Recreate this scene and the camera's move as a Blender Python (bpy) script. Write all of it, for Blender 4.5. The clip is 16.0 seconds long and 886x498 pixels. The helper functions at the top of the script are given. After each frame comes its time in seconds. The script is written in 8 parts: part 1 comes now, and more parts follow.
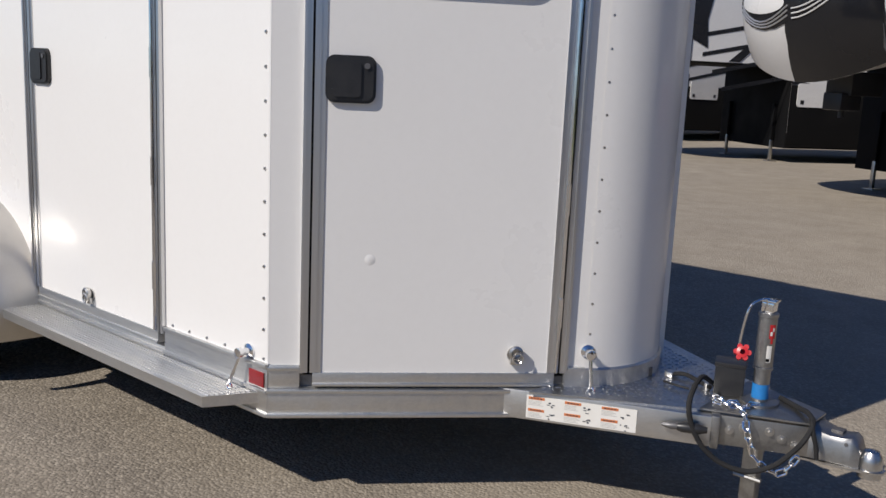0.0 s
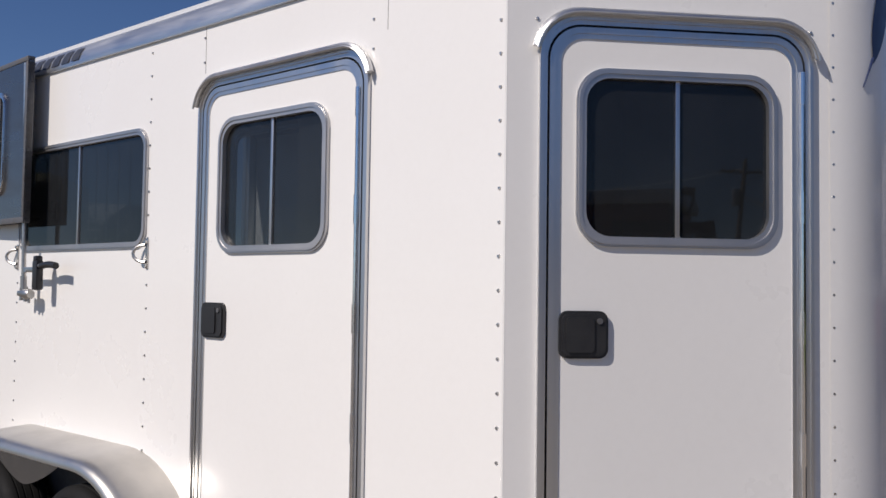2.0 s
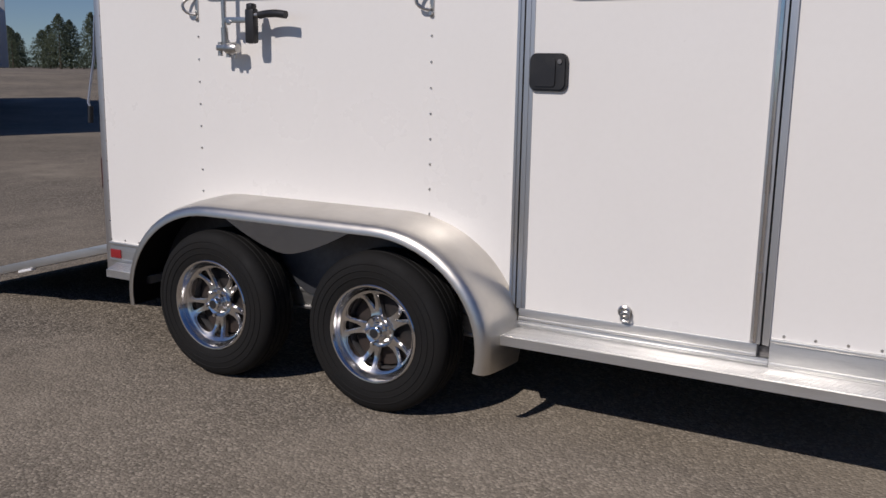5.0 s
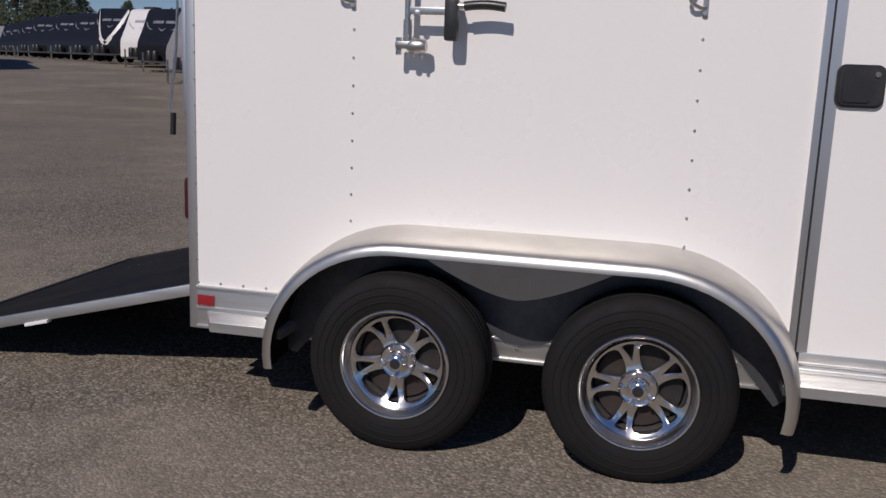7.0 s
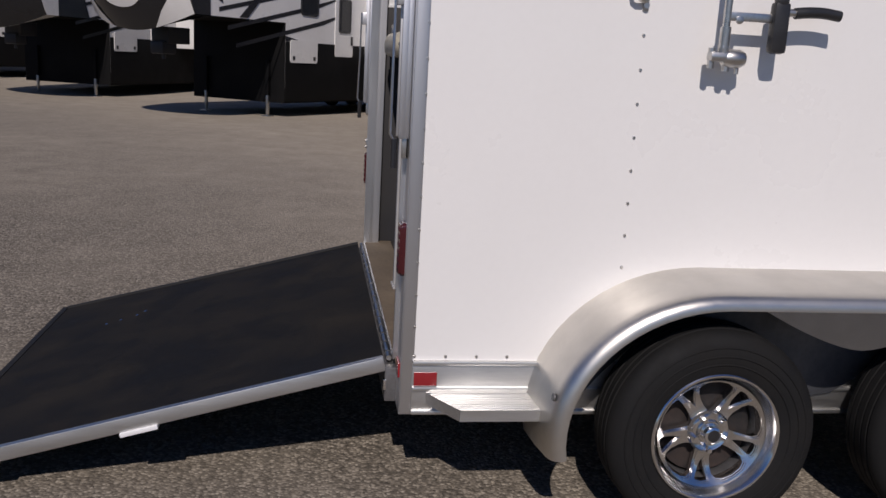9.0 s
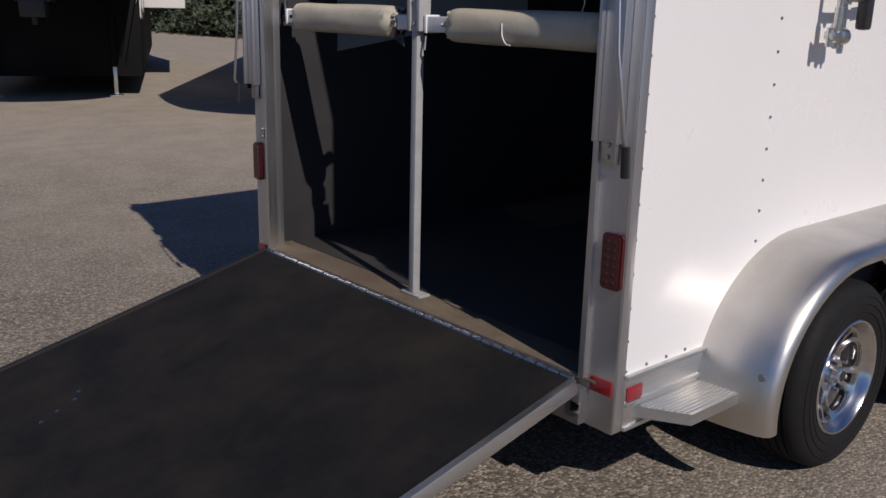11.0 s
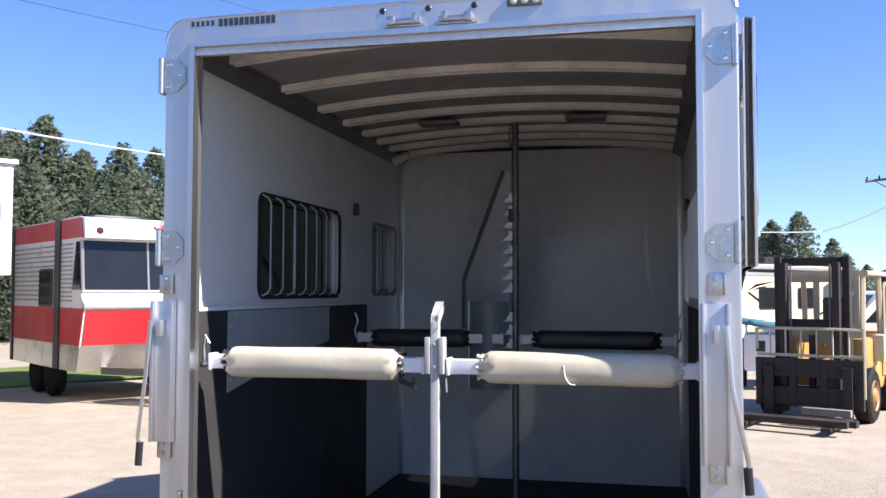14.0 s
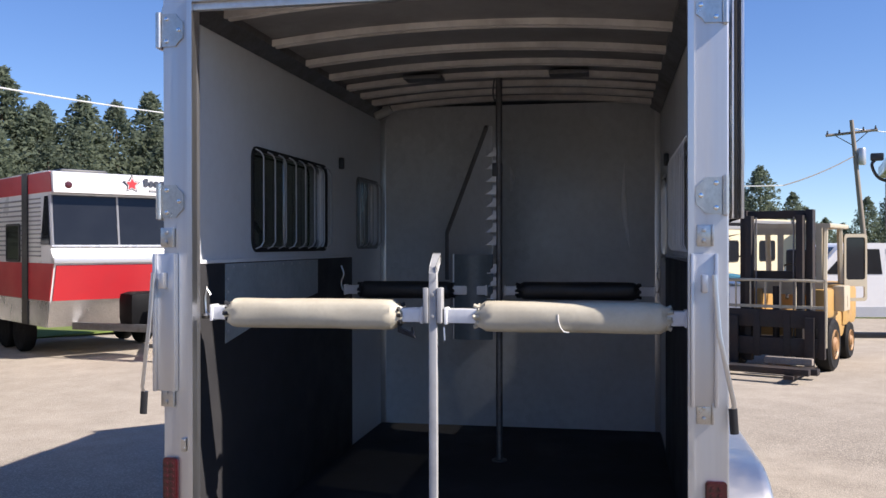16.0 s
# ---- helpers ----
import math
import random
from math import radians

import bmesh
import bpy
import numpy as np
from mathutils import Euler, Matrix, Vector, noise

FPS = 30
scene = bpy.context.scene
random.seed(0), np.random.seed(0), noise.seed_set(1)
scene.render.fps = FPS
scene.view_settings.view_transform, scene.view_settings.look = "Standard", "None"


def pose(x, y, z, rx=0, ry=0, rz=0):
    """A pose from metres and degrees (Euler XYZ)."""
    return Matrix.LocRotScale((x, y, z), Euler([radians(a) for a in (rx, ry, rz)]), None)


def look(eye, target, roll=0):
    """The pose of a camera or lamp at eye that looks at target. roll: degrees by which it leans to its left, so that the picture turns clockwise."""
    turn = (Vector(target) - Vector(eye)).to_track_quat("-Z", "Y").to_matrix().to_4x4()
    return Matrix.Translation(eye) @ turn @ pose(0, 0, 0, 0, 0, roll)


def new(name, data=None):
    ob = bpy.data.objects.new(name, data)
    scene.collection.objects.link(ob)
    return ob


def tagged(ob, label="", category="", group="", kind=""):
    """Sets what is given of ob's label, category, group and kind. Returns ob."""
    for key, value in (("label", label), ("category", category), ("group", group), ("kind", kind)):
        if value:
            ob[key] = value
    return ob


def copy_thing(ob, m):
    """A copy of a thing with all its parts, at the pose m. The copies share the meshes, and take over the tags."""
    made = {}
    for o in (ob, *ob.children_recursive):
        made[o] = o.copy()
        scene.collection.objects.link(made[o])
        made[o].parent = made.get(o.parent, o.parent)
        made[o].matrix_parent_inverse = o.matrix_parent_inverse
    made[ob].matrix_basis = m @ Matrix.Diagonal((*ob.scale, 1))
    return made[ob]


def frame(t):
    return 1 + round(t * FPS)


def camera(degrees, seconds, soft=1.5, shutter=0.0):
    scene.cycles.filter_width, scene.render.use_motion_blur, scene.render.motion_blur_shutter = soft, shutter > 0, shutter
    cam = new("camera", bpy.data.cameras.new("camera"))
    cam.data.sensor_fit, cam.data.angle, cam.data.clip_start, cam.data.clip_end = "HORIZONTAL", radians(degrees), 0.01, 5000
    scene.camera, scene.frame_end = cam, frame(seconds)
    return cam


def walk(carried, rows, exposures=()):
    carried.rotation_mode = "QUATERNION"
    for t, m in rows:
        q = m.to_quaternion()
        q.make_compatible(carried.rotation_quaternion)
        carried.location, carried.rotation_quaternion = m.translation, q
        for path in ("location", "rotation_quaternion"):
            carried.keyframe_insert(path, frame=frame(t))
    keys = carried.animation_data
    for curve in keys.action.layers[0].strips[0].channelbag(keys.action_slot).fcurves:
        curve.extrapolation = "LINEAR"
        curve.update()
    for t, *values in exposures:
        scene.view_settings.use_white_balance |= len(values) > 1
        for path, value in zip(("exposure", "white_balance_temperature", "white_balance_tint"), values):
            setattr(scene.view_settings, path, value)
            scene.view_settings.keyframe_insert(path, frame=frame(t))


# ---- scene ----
cam = camera(52.1, 16.0)
PATH = [
    (0, (6.019, -1.74, 1.397), (4.746, -0.242, 1.029), 2.6),
    (0.5, (5.997, -1.746, 1.419), (4.681, -0.26, 1.176), 2.2),
    (1, (5.885, -1.74, 1.466), (4.539, -0.261, 1.425), 1.4),
    (1.5, (5.662, -1.839, 1.555), (4.34, -0.339, 1.627), -0.1),
    (2, (5.444, -2.152, 1.517), (4.143, -0.636, 1.603), 0.8),
    (2.5, (5.228, -2.387, 1.46), (3.846, -0.944, 1.554), 2.6),
    (3, (4.967, -2.536, 1.401), (3.647, -1.035, 1.456), 2.0),
    (3.5, (4.687, -2.802, 1.411), (3.599, -1.134, 1.226), 0.5),
    (4, (4.428, -3.03, 1.394), (3.41, -1.343, 1.048), 0.6),
    (4.2, (4.322, -3.076, 1.391), (3.293, -1.403, 1.014), 0.4),
    (6.3, (2.454, -3.289, 1.331), (1.828, -1.427, 0.96), 2.4),
    (6.5, (2.262, -3.301, 1.365), (1.689, -1.424, 0.98), 2.3),
    (7, (1.795, -3.238, 1.383), (1.348, -1.328, 0.993), 2.2),
    (7.5, (1.275, -3.17, 1.378), (0.964, -1.232, 0.993), 2.3),
    (8, (0.733, -3.091, 1.386), (0.599, -1.131, 1.01), 3.3),
    (8.5, (0.232, -2.903, 1.383), (0.218, -0.935, 1.023), 2.5),
    (9, (-0.297, -2.672, 1.412), (-0.008, -0.736, 1.002), 3.1),
    (9.5, (-0.667, -2.378, 1.453), (-0.159, -0.498, 0.998), 2.6),
    (9.7, (-0.823, -2.307, 1.471), (-0.269, -0.441, 1.015), 1.7),
    (11.8, (-2.409, -0.895, 1.543), (-0.81, 0.218, 1.088), 3.2),
    (12, (-2.431, -0.747, 1.54), (-0.79, 0.325, 1.142), 2.9),
    (12.2, (-2.477, -0.578, 1.598), (-0.779, 0.417, 1.241), 2.3),
    (12.5, (-2.614, -0.39, 1.59), (-0.82, 0.455, 1.329), 2.5),
    (13, (-2.889, -0.092, 1.639), (-1.005, 0.565, 1.498), 2.5),
    (13.5, (-2.985, 0.167, 1.67), (-1.063, 0.721, 1.67), 1.4),
    (14, (-3.081, 0.29, 1.728), (-1.132, 0.732, 1.821), 0.1),
    (14.5, (-3.172, 0.322, 1.756), (-1.216, 0.7, 1.931), -0.9),
    (15, (-3.204, 0.337, 1.754), (-1.243, 0.696, 1.922), -1.0),
    (15.5, (-3.201, 0.36, 1.731), (-1.233, 0.71, 1.807), -0.7),
    (16, (-3.201, 0.388, 1.72), (-1.235, 0.753, 1.712), -0.1),
]
EXPOSURES = [
    (0, 0.02, 6500, 11),
    (0.5, 0.07, 6500, 11),
    (1.0, -0.14, 6500, 12),
    (1.5, -0.02, 6600, 13),
    (2.0, -0.03, 6600, 14),
    (2.5, -0.47, 6800, 15),
    (3.0, -0.68, 6700, 15),
    (3.5, -0.5, 6700, 15),
    (4.2, -0.42, 6600, 15),
    (7.0, -0.42, 6500, 17),
    (9.0, -0.38, 6500, 17),
    (9.7, -0.36, 6500, 17),
    (11.8, 0.15, 6500, 16),
    (12.2, 0.5, 6500, 16),
    (12.6, 1.05, 6500, 16),
    (13.0, 1.62, 6500, 15),
    (13.5, 1.95, 6500, 15),
    (14.0, 1.68, 6500, 15),
    (14.5, 1.28, 6500, 15),
    (15.0, 1.15, 6500, 15),
    (15.5, 1.12, 6500, 15),
    (16, 1.22, 6500, 15),
]
walk(cam, [(t, look(eye, target, roll)) for t, eye, target, roll in PATH], EXPOSURES)

# ---- world and sun ----
SUN_WAY = Vector((0.2, 1.0, -0.885)).normalized()
world = bpy.data.worlds.new("sky")
scene.world = world
world.use_nodes = True
wn = world.node_tree
sky = wn.nodes.new("ShaderNodeTexSky")
sky.sky_type = 'NISHITA'
sky.sun_disc = False
sky.sun_elevation = radians(41)
sky.sun_rotation = radians(191)
sky.air_density, sky.dust_density, sky.ozone_density = 1.0, 0.0, 3.0
wn.nodes["Background"].inputs["Strength"].default_value = 0.071
deep = wn.nodes.new("ShaderNodeHueSaturation")
deep.inputs["Saturation"].default_value = 1.2
deep.inputs["Hue"].default_value = 0.512
lift = wn.nodes.new("ShaderNodeMapping")
lift.inputs["Location"].default_value = (0.0, 0.0, 0.05)
wn.links.new(wn.nodes.new("ShaderNodeTexCoord").outputs["Generated"], lift.inputs["Vector"])
wn.links.new(lift.outputs[0], sky.inputs["Vector"])
wn.links.new(sky.outputs[0], deep.inputs["Color"])
wn.links.new(deep.outputs[0], wn.nodes["Background"].inputs["Color"])
sun = new("sun", bpy.data.lights.new("sun", "SUN"))
sun.data.energy = 4.0
sun.data.angle = radians(0.53)
sun.data.color = (1.0, 0.945, 0.865)
sun.matrix_world = look((0, -30, 30), Vector((0, -30, 30)) + SUN_WAY)


# ---- materials ----
def mat(name, color, rough=0.5, metal=0.0, grain=None, wear=None, bump=0.0, bump_scale=200.0, coat=0.0, spec=None, stretch=None):
    """grain, wear: (scale, second colour, amount): fine and coarse variation of the colour."""
    m = bpy.data.materials.new(name)
    m.use_nodes = True
    t = m.node_tree
    b = t.nodes["Principled BSDF"]
    b.inputs["Roughness"].default_value = rough
    b.inputs["Metallic"].default_value = metal
    b.inputs["Coat Weight"].default_value = coat
    b.inputs["Coat Roughness"].default_value = 0.08
    if spec is not None:
        b.inputs["Specular IOR Level"].default_value = spec
    co = t.nodes.new("ShaderNodeTexCoord")
    src = co.outputs["Object"]
    if stretch:
        mp = t.nodes.new("ShaderNodeMapping")
        mp.inputs["Scale"].default_value = stretch
        t.links.new(src, mp.inputs["Vector"])
        src = mp.outputs["Vector"]
    base = t.nodes.new("ShaderNodeRGB")
    base.outputs[0].default_value = (*color, 1)
    out = base.outputs[0]
    for spec_n, detail in ((grain, 3.0), (wear, 6.0)):
        if not spec_n:
            continue
        scale, second, amount = spec_n
        n = t.nodes.new("ShaderNodeTexNoise")
        n.inputs["Scale"].default_value = scale
        n.inputs["Detail"].default_value = detail
        n.inputs["Roughness"].default_value = 0.62
        t.links.new(src, n.inputs["Vector"])
        r = t.nodes.new("ShaderNodeMapRange")
        r.inputs["From Min"].default_value, r.inputs["From Max"].default_value = 0.42, 0.72
        r.inputs["To Max"].default_value = amount
        t.links.new(n.outputs["Fac"], r.inputs["Value"])
        mx = t.nodes.new("ShaderNodeMix")
        mx.data_type = 'RGBA'
        t.links.new(r.outputs[0], mx.inputs[0])
        t.links.new(out, mx.inputs[6])
        mx.inputs[7].default_value = (*second, 1)
        out = mx.outputs[2]
    t.links.new(out, b.inputs["Base Color"])
    if wear:
        rr = t.nodes.new("ShaderNodeMapRange")
        rr.inputs["From Min"].default_value, rr.inputs["From Max"].default_value = 0.3, 0.7
        rr.inputs["To Min"].default_value, rr.inputs["To Max"].default_value = rough * 0.8, min(1.0, rough * 1.25)
        t.links.new(n.outputs["Fac"], rr.inputs["Value"])
        t.links.new(rr.outputs[0], b.inputs["Roughness"])
    if bump:
        bn = t.nodes.new("ShaderNodeTexNoise")
        bn.inputs["Scale"].default_value = bump_scale
        bn.inputs["Detail"].default_value = 2.0
        t.links.new(src, bn.inputs["Vector"])
        bp = t.nodes.new("ShaderNodeBump")
        bp.inputs["Strength"].default_value = 0.6
        bp.inputs["Distance"].default_value = bump
        t.links.new(bn.outputs["Fac"], bp.inputs["Height"])
        t.links.new(bp.outputs[0], b.inputs["Normal"])
    return m


def glass(name, tint, through_it):
    """Tinted pane: lets some light through, and mirrors more at a slant."""
    m = bpy.data.materials.new(name)
    m.use_nodes = True
    t = m.node_tree
    t.nodes.remove(t.nodes["Principled BSDF"])
    tr = t.nodes.new("ShaderNodeBsdfTransparent")
    tr.inputs["Color"].default_value = (*[c * through_it for c in tint], 1)
    gl = t.nodes.new("ShaderNodeBsdfGlossy")
    gl.inputs["Roughness"].default_value = 0.02
    fr = t.nodes.new("ShaderNodeLayerWeight")
    fr.inputs["Blend"].default_value = 0.5
    pw = t.nodes.new("ShaderNodeMath")
    pw.operation = 'POWER'
    pw.inputs[1].default_value = 4.0
    t.links.new(fr.outputs["Facing"], pw.inputs[0])
    ad = t.nodes.new("ShaderNodeMath")
    ad.operation = 'MULTIPLY_ADD'
    ad.inputs[1].default_value, ad.inputs[2].default_value = 0.9, 0.04
    t.links.new(pw.outputs[0], ad.inputs[0])
    mx = t.nodes.new("ShaderNodeMixShader")
    t.links.new(ad.outputs[0], mx.inputs[0])
    t.links.new(tr.outputs[0], mx.inputs[1])
    t.links.new(gl.outputs[0], mx.inputs[2])
    # a thin film of dust scatters a little light
    film, dusty = t.nodes.new("ShaderNodeBsdfDiffuse"), t.nodes.new("ShaderNodeMixShader")
    film.inputs["Color"].default_value = (0.62, 0.66, 0.72, 1)
    spots = t.nodes.new("ShaderNodeTexNoise")
    spots.inputs["Scale"].default_value = 5.0
    spots.inputs["Detail"].default_value = 5.0
    amount = t.nodes.new("ShaderNodeMapRange")
    amount.inputs["To Min"].default_value, amount.inputs["To Max"].default_value = 0.009, 0.028
    t.links.new(t.nodes.new("ShaderNodeTexCoord").outputs["Object"], spots.inputs["Vector"])
    t.links.new(spots.outputs["Fac"], amount.inputs["Value"])
    t.links.new(amount.outputs[0], dusty.inputs[0])
    t.links.new(mx.outputs[0], dusty.inputs[1])
    t.links.new(film.outputs[0], dusty.inputs[2])
    t.links.new(dusty.outputs[0], t.nodes["Material Output"].inputs["Surface"])
    return m


def ground_material():
    m = bpy.data.materials.new("asphalt")
    m.use_nodes = True
    t = m.node_tree
    b = t.nodes["Principled BSDF"]
    co = t.nodes.new("ShaderNodeTexCoord").outputs["Object"]

    def tex(kind, scale, **kw):
        n = t.nodes.new(kind)
        n.inputs["Scale"].default_value = scale
        for k, v in kw.items():
            n.inputs[k].default_value = v
        t.links.new(co, n.inputs["Vector"])
        return n

    def ramp(src, stops):
        r = t.nodes.new("ShaderNodeValToRGB")
        while len(r.color_ramp.elements) < len(stops):
            r.color_ramp.elements.new(0.5)
        for e, (p, c) in zip(r.color_ramp.elements, stops):
            e.position, e.color = p, (*c, 1)
        t.links.new(src, r.inputs[0])
        return r.outputs[0]

    def mix(fac, a, c, kind='MIX'):
        x = t.nodes.new("ShaderNodeMix")
        x.data_type, x.blend_type = 'RGBA', kind
        if isinstance(fac, float):
            x.inputs[0].default_value = fac
        else:
            t.links.new(fac, x.inputs[0])
        t.links.new(a, x.inputs[6])
        t.links.new(c, x.inputs[7])
        return x.outputs[2]

    stones = tex("ShaderNodeTexVoronoi", 85.0, Randomness=1.0)
    sep = t.nodes.new("ShaderNodeSeparateColor")
    t.links.new(stones.outputs["Color"], sep.inputs[0])
    stone = ramp(sep.outputs[0], [(0.0, (0.065, 0.056, 0.047)), (0.35, (0.16, 0.137, 0.11)), (0.7, (0.265, 0.228, 0.182)), (1.0, (0.48, 0.42, 0.34))])
    gap = ramp(stones.outputs["Distance"], [(0.0, (1, 1, 1)), (0.45, (0.88, 0.88, 0.88)), (0.8, (0.5, 0.5, 0.5))])
    near = mix(1.0, stone, gap, 'MULTIPLY')
    dust = tex("ShaderNodeTexNoise", 0.35, Detail=6.0, Roughness=0.6)
    stain = tex("ShaderNodeTexNoise", 2.3, Detail=7.0, Roughness=0.65)
    pale = ramp(stain.outputs[0], [(0.3, (0.2, 0.17, 0.132)), (0.7, (0.36, 0.31, 0.245))])
    amount = ramp(dust.outputs[0], [(0.38, (0.0, 0.0, 0.0)), (0.52, (0.28, 0.28, 0.28)), (0.66, (0.75, 0.75, 0.75))])
    mid = mix(amount, near, pale)
    # The yard turns to pale dusty concrete away from the parked row's lane.
    geo = t.nodes.new("ShaderNodeSeparateXYZ")
    t.links.new(co, geo.inputs[0])
    far = t.nodes.new("ShaderNodeMapRange")
    add = t.nodes.new("ShaderNodeMath")
    add.operation = 'MULTIPLY_ADD'
    add.inputs[1].default_value = 0.6
    t.links.new(geo.outputs[1], add.inputs[0])
    t.links.new(geo.outputs[0], add.inputs[2])
    t.links.new(add.outputs[0], far.inputs["Value"])
    far.inputs["From Min"].default_value, far.inputs["From Max"].default_value = -0.5, 7.0
    far.inputs["To Max"].default_value = 0.66
    palest = ramp(stain.outputs[0], [(0.3, (0.36, 0.31, 0.245)), (0.7, (0.47, 0.41, 0.33))])
    t.links.new(mix(far.outputs[0], mid, palest), b.inputs["Base Color"])
    b.inputs["Roughness"].default_value = 0.9
    b.inputs["Specular IOR Level"].default_value = 0.25
    bp = t.nodes.new("ShaderNodeBump")
    bp.inputs["Strength"].default_value, bp.inputs["Distance"].default_value = 0.7, 0.006
    bp.invert = True
    t.links.new(stones.outputs["Distance"], bp.inputs["Height"])
    t.links.new(bp.outputs[0], b.inputs["Normal"])
    return m


WHITE = mat("white_skin", (0.80, 0.785, 0.76), 0.3, grain=(40, (0.77, 0.755, 0.73), 0.4), wear=(1.3, (0.74, 0.72, 0.69), 0.35), coat=0.3, bump=0.0006, bump_scale=3.0)
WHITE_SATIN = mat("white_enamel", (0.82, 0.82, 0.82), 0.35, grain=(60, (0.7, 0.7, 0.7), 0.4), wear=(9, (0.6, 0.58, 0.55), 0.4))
ALU = mat("mill_aluminium", (0.68, 0.68, 0.685), 0.34, 1.0, grain=(12, (0.64, 0.65, 0.66), 0.5), wear=(1.5, (0.6, 0.6, 0.6), 0.4), stretch=(8, 8, 0.6))
FRAME_ALU = mat("satin_frame_aluminium", (0.56, 0.55, 0.55), 0.46, 1.0, grain=(14, (0.5, 0.5, 0.5), 0.5), wear=(2, (0.46, 0.455, 0.45), 0.4))
REAR_ALU = mat("brushed_frame_aluminium", (0.66, 0.66, 0.67), 0.42, 1.0, grain=(9, (0.61, 0.61, 0.62), 0.35), wear=(1.2, (0.56, 0.55, 0.54), 0.4), stretch=(10, 10, 0.25))
ROOFALU = mat("roof_rail_aluminium", (0.72, 0.725, 0.73), 0.36, 1.0, grain=(20, (0.66, 0.665, 0.67), 0.3), wear=(2.5, (0.62, 0.62, 0.61), 0.25), stretch=(1, 6, 6))
ALU_H = mat("extruded_aluminium", (0.70, 0.695, 0.68), 0.42, 1.0, grain=(14, (0.6, 0.6, 0.59), 0.5), wear=(3, (0.5, 0.49, 0.47), 0.5), stretch=(1, 8, 8))
POLISHED = mat("polished_aluminium", (0.68, 0.65, 0.6), 0.37, 1.0, grain=(14, (0.6, 0.575, 0.535), 0.5), wear=(3, (0.54, 0.515, 0.47), 0.6), bump=0.0008, bump_scale=5.0)
MIRROR_ALU = mat("bright_aluminium", (0.68, 0.69, 0.7), 0.24, 1.0, grain=(14, (0.44, 0.46, 0.47), 0.5), wear=(3, (0.4, 0.41, 0.42), 0.6), bump=0.0015, bump_scale=4.0)
SKIRT_ALU = mat("dull_skirt_sheet", (0.36, 0.375, 0.4), 0.22, 1.0, grain=(14, (0.28, 0.29, 0.31), 0.5), wear=(3, (0.25, 0.255, 0.265), 0.6), bump=0.0012, bump_scale=4.0)
BOW = mat("roof_bow_paint", (0.84, 0.79, 0.73), 0.5, grain=(20, (0.66, 0.61, 0.56), 0.5), wear=(4, (0.3, 0.26, 0.23), 0.5))
ALLOY = mat("wheel_alloy", (0.72, 0.71, 0.7), 0.17, 1.0, grain=(25, (0.55, 0.55, 0.56), 0.5), wear=(6, (0.5, 0.5, 0.5), 0.4))
CHROME = mat("chrome", (0.82, 0.82, 0.83), 0.14, 1.0, wear=(20, (0.6, 0.6, 0.6), 0.4))
ZINC = mat("zinc_steel", (0.62, 0.61, 0.59), 0.32, 1.0, grain=(90, (0.45, 0.44, 0.42), 0.6), wear=(12, (0.4, 0.37, 0.33), 0.5))
STEEL = mat("dull_zinc_steel", (0.4, 0.395, 0.385), 0.42, 1.0, grain=(90, (0.3, 0.295, 0.285), 0.6), wear=(12, (0.27, 0.255, 0.235), 0.5))
DARKMETAL = mat("dark_steel", (0.2, 0.2, 0.205), 0.5, 0.7, grain=(60, (0.1, 0.1, 0.1), 0.5), wear=(7, (0.13, 0.1, 0.08), 0.5))
# Bare sheet under the fender: the shade on it is put into the colour.
WELL_SHADE = mat("shaded_sheet", (0.12, 0.125, 0.14), 0.45, 0.7, grain=(40, (0.08, 0.083, 0.09), 0.5), wear=(4, (0.05, 0.05, 0.05), 0.6))
DOORMETAL = mat("brushed_door_skin", (0.2, 0.205, 0.215), 0.28, 0.9, grain=(25, (0.17, 0.17, 0.18), 0.3), wear=(2, (0.14, 0.14, 0.145), 0.5), stretch=(1, 1, 4))
RUBBER = mat("black_rubber", (0.016, 0.016, 0.017), 0.7, grain=(120, (0.024, 0.023, 0.022), 0.5), wear=(5, (0.032, 0.03, 0.028), 0.4), bump=0.001, bump_scale=300, spec=0.3)
TYRE = mat("tyre_rubber", (0.010, 0.010, 0.0105), 0.75, grain=(90, (0.014, 0.0135, 0.013), 0.5), wear=(7, (0.02, 0.018, 0.016), 0.4), bump=0.0006, bump_scale=400, spec=0.2)
MAT_R = mat("ramp_rubber_mat", (0.0085, 0.0083, 0.0088), 0.8, grain=(45, (0.014, 0.0125, 0.0112), 0.6), wear=(2.6, (0.03, 0.025, 0.02), 0.6), bump=0.002, bump_scale=150, spec=0.2)
LINING = mat("rubber_wall_lining", (0.03, 0.0295, 0.032), 0.6, grain=(120, (0.03, 0.029, 0.03), 0.5), wear=(3, (0.045, 0.042, 0.04), 0.5), bump=0.001, bump_scale=200, spec=0.3)
FLOOR_M = mat("dusty_floor_mat", (0.04, 0.038, 0.038), 0.75, grain=(80, (0.05, 0.046, 0.043), 0.5), wear=(2.0, (0.065, 0.056, 0.047), 0.6), bump=0.002, bump_scale=130, spec=0.2)
SAND = mat("sandy_sill_board", (0.13, 0.098, 0.066), 0.9, grain=(60, (0.07, 0.052, 0.035), 0.6), wear=(5, (0.2, 0.155, 0.105), 0.6))
INNER = mat("grey_inner_panel", (0.62, 0.63, 0.635), 0.3, grain=(20, (0.5, 0.505, 0.51), 0.5), wear=(1.4, (0.42, 0.42, 0.41), 0.5), bump=0.006, bump_scale=1.9)
INNER_W = mat("white_inner_panel", (0.66, 0.67, 0.68), 0.38, grain=(20, (0.6, 0.6, 0.61), 0.5), wear=(1.4, (0.5, 0.5, 0.5), 0.4), bump=0.002, bump_scale=2)
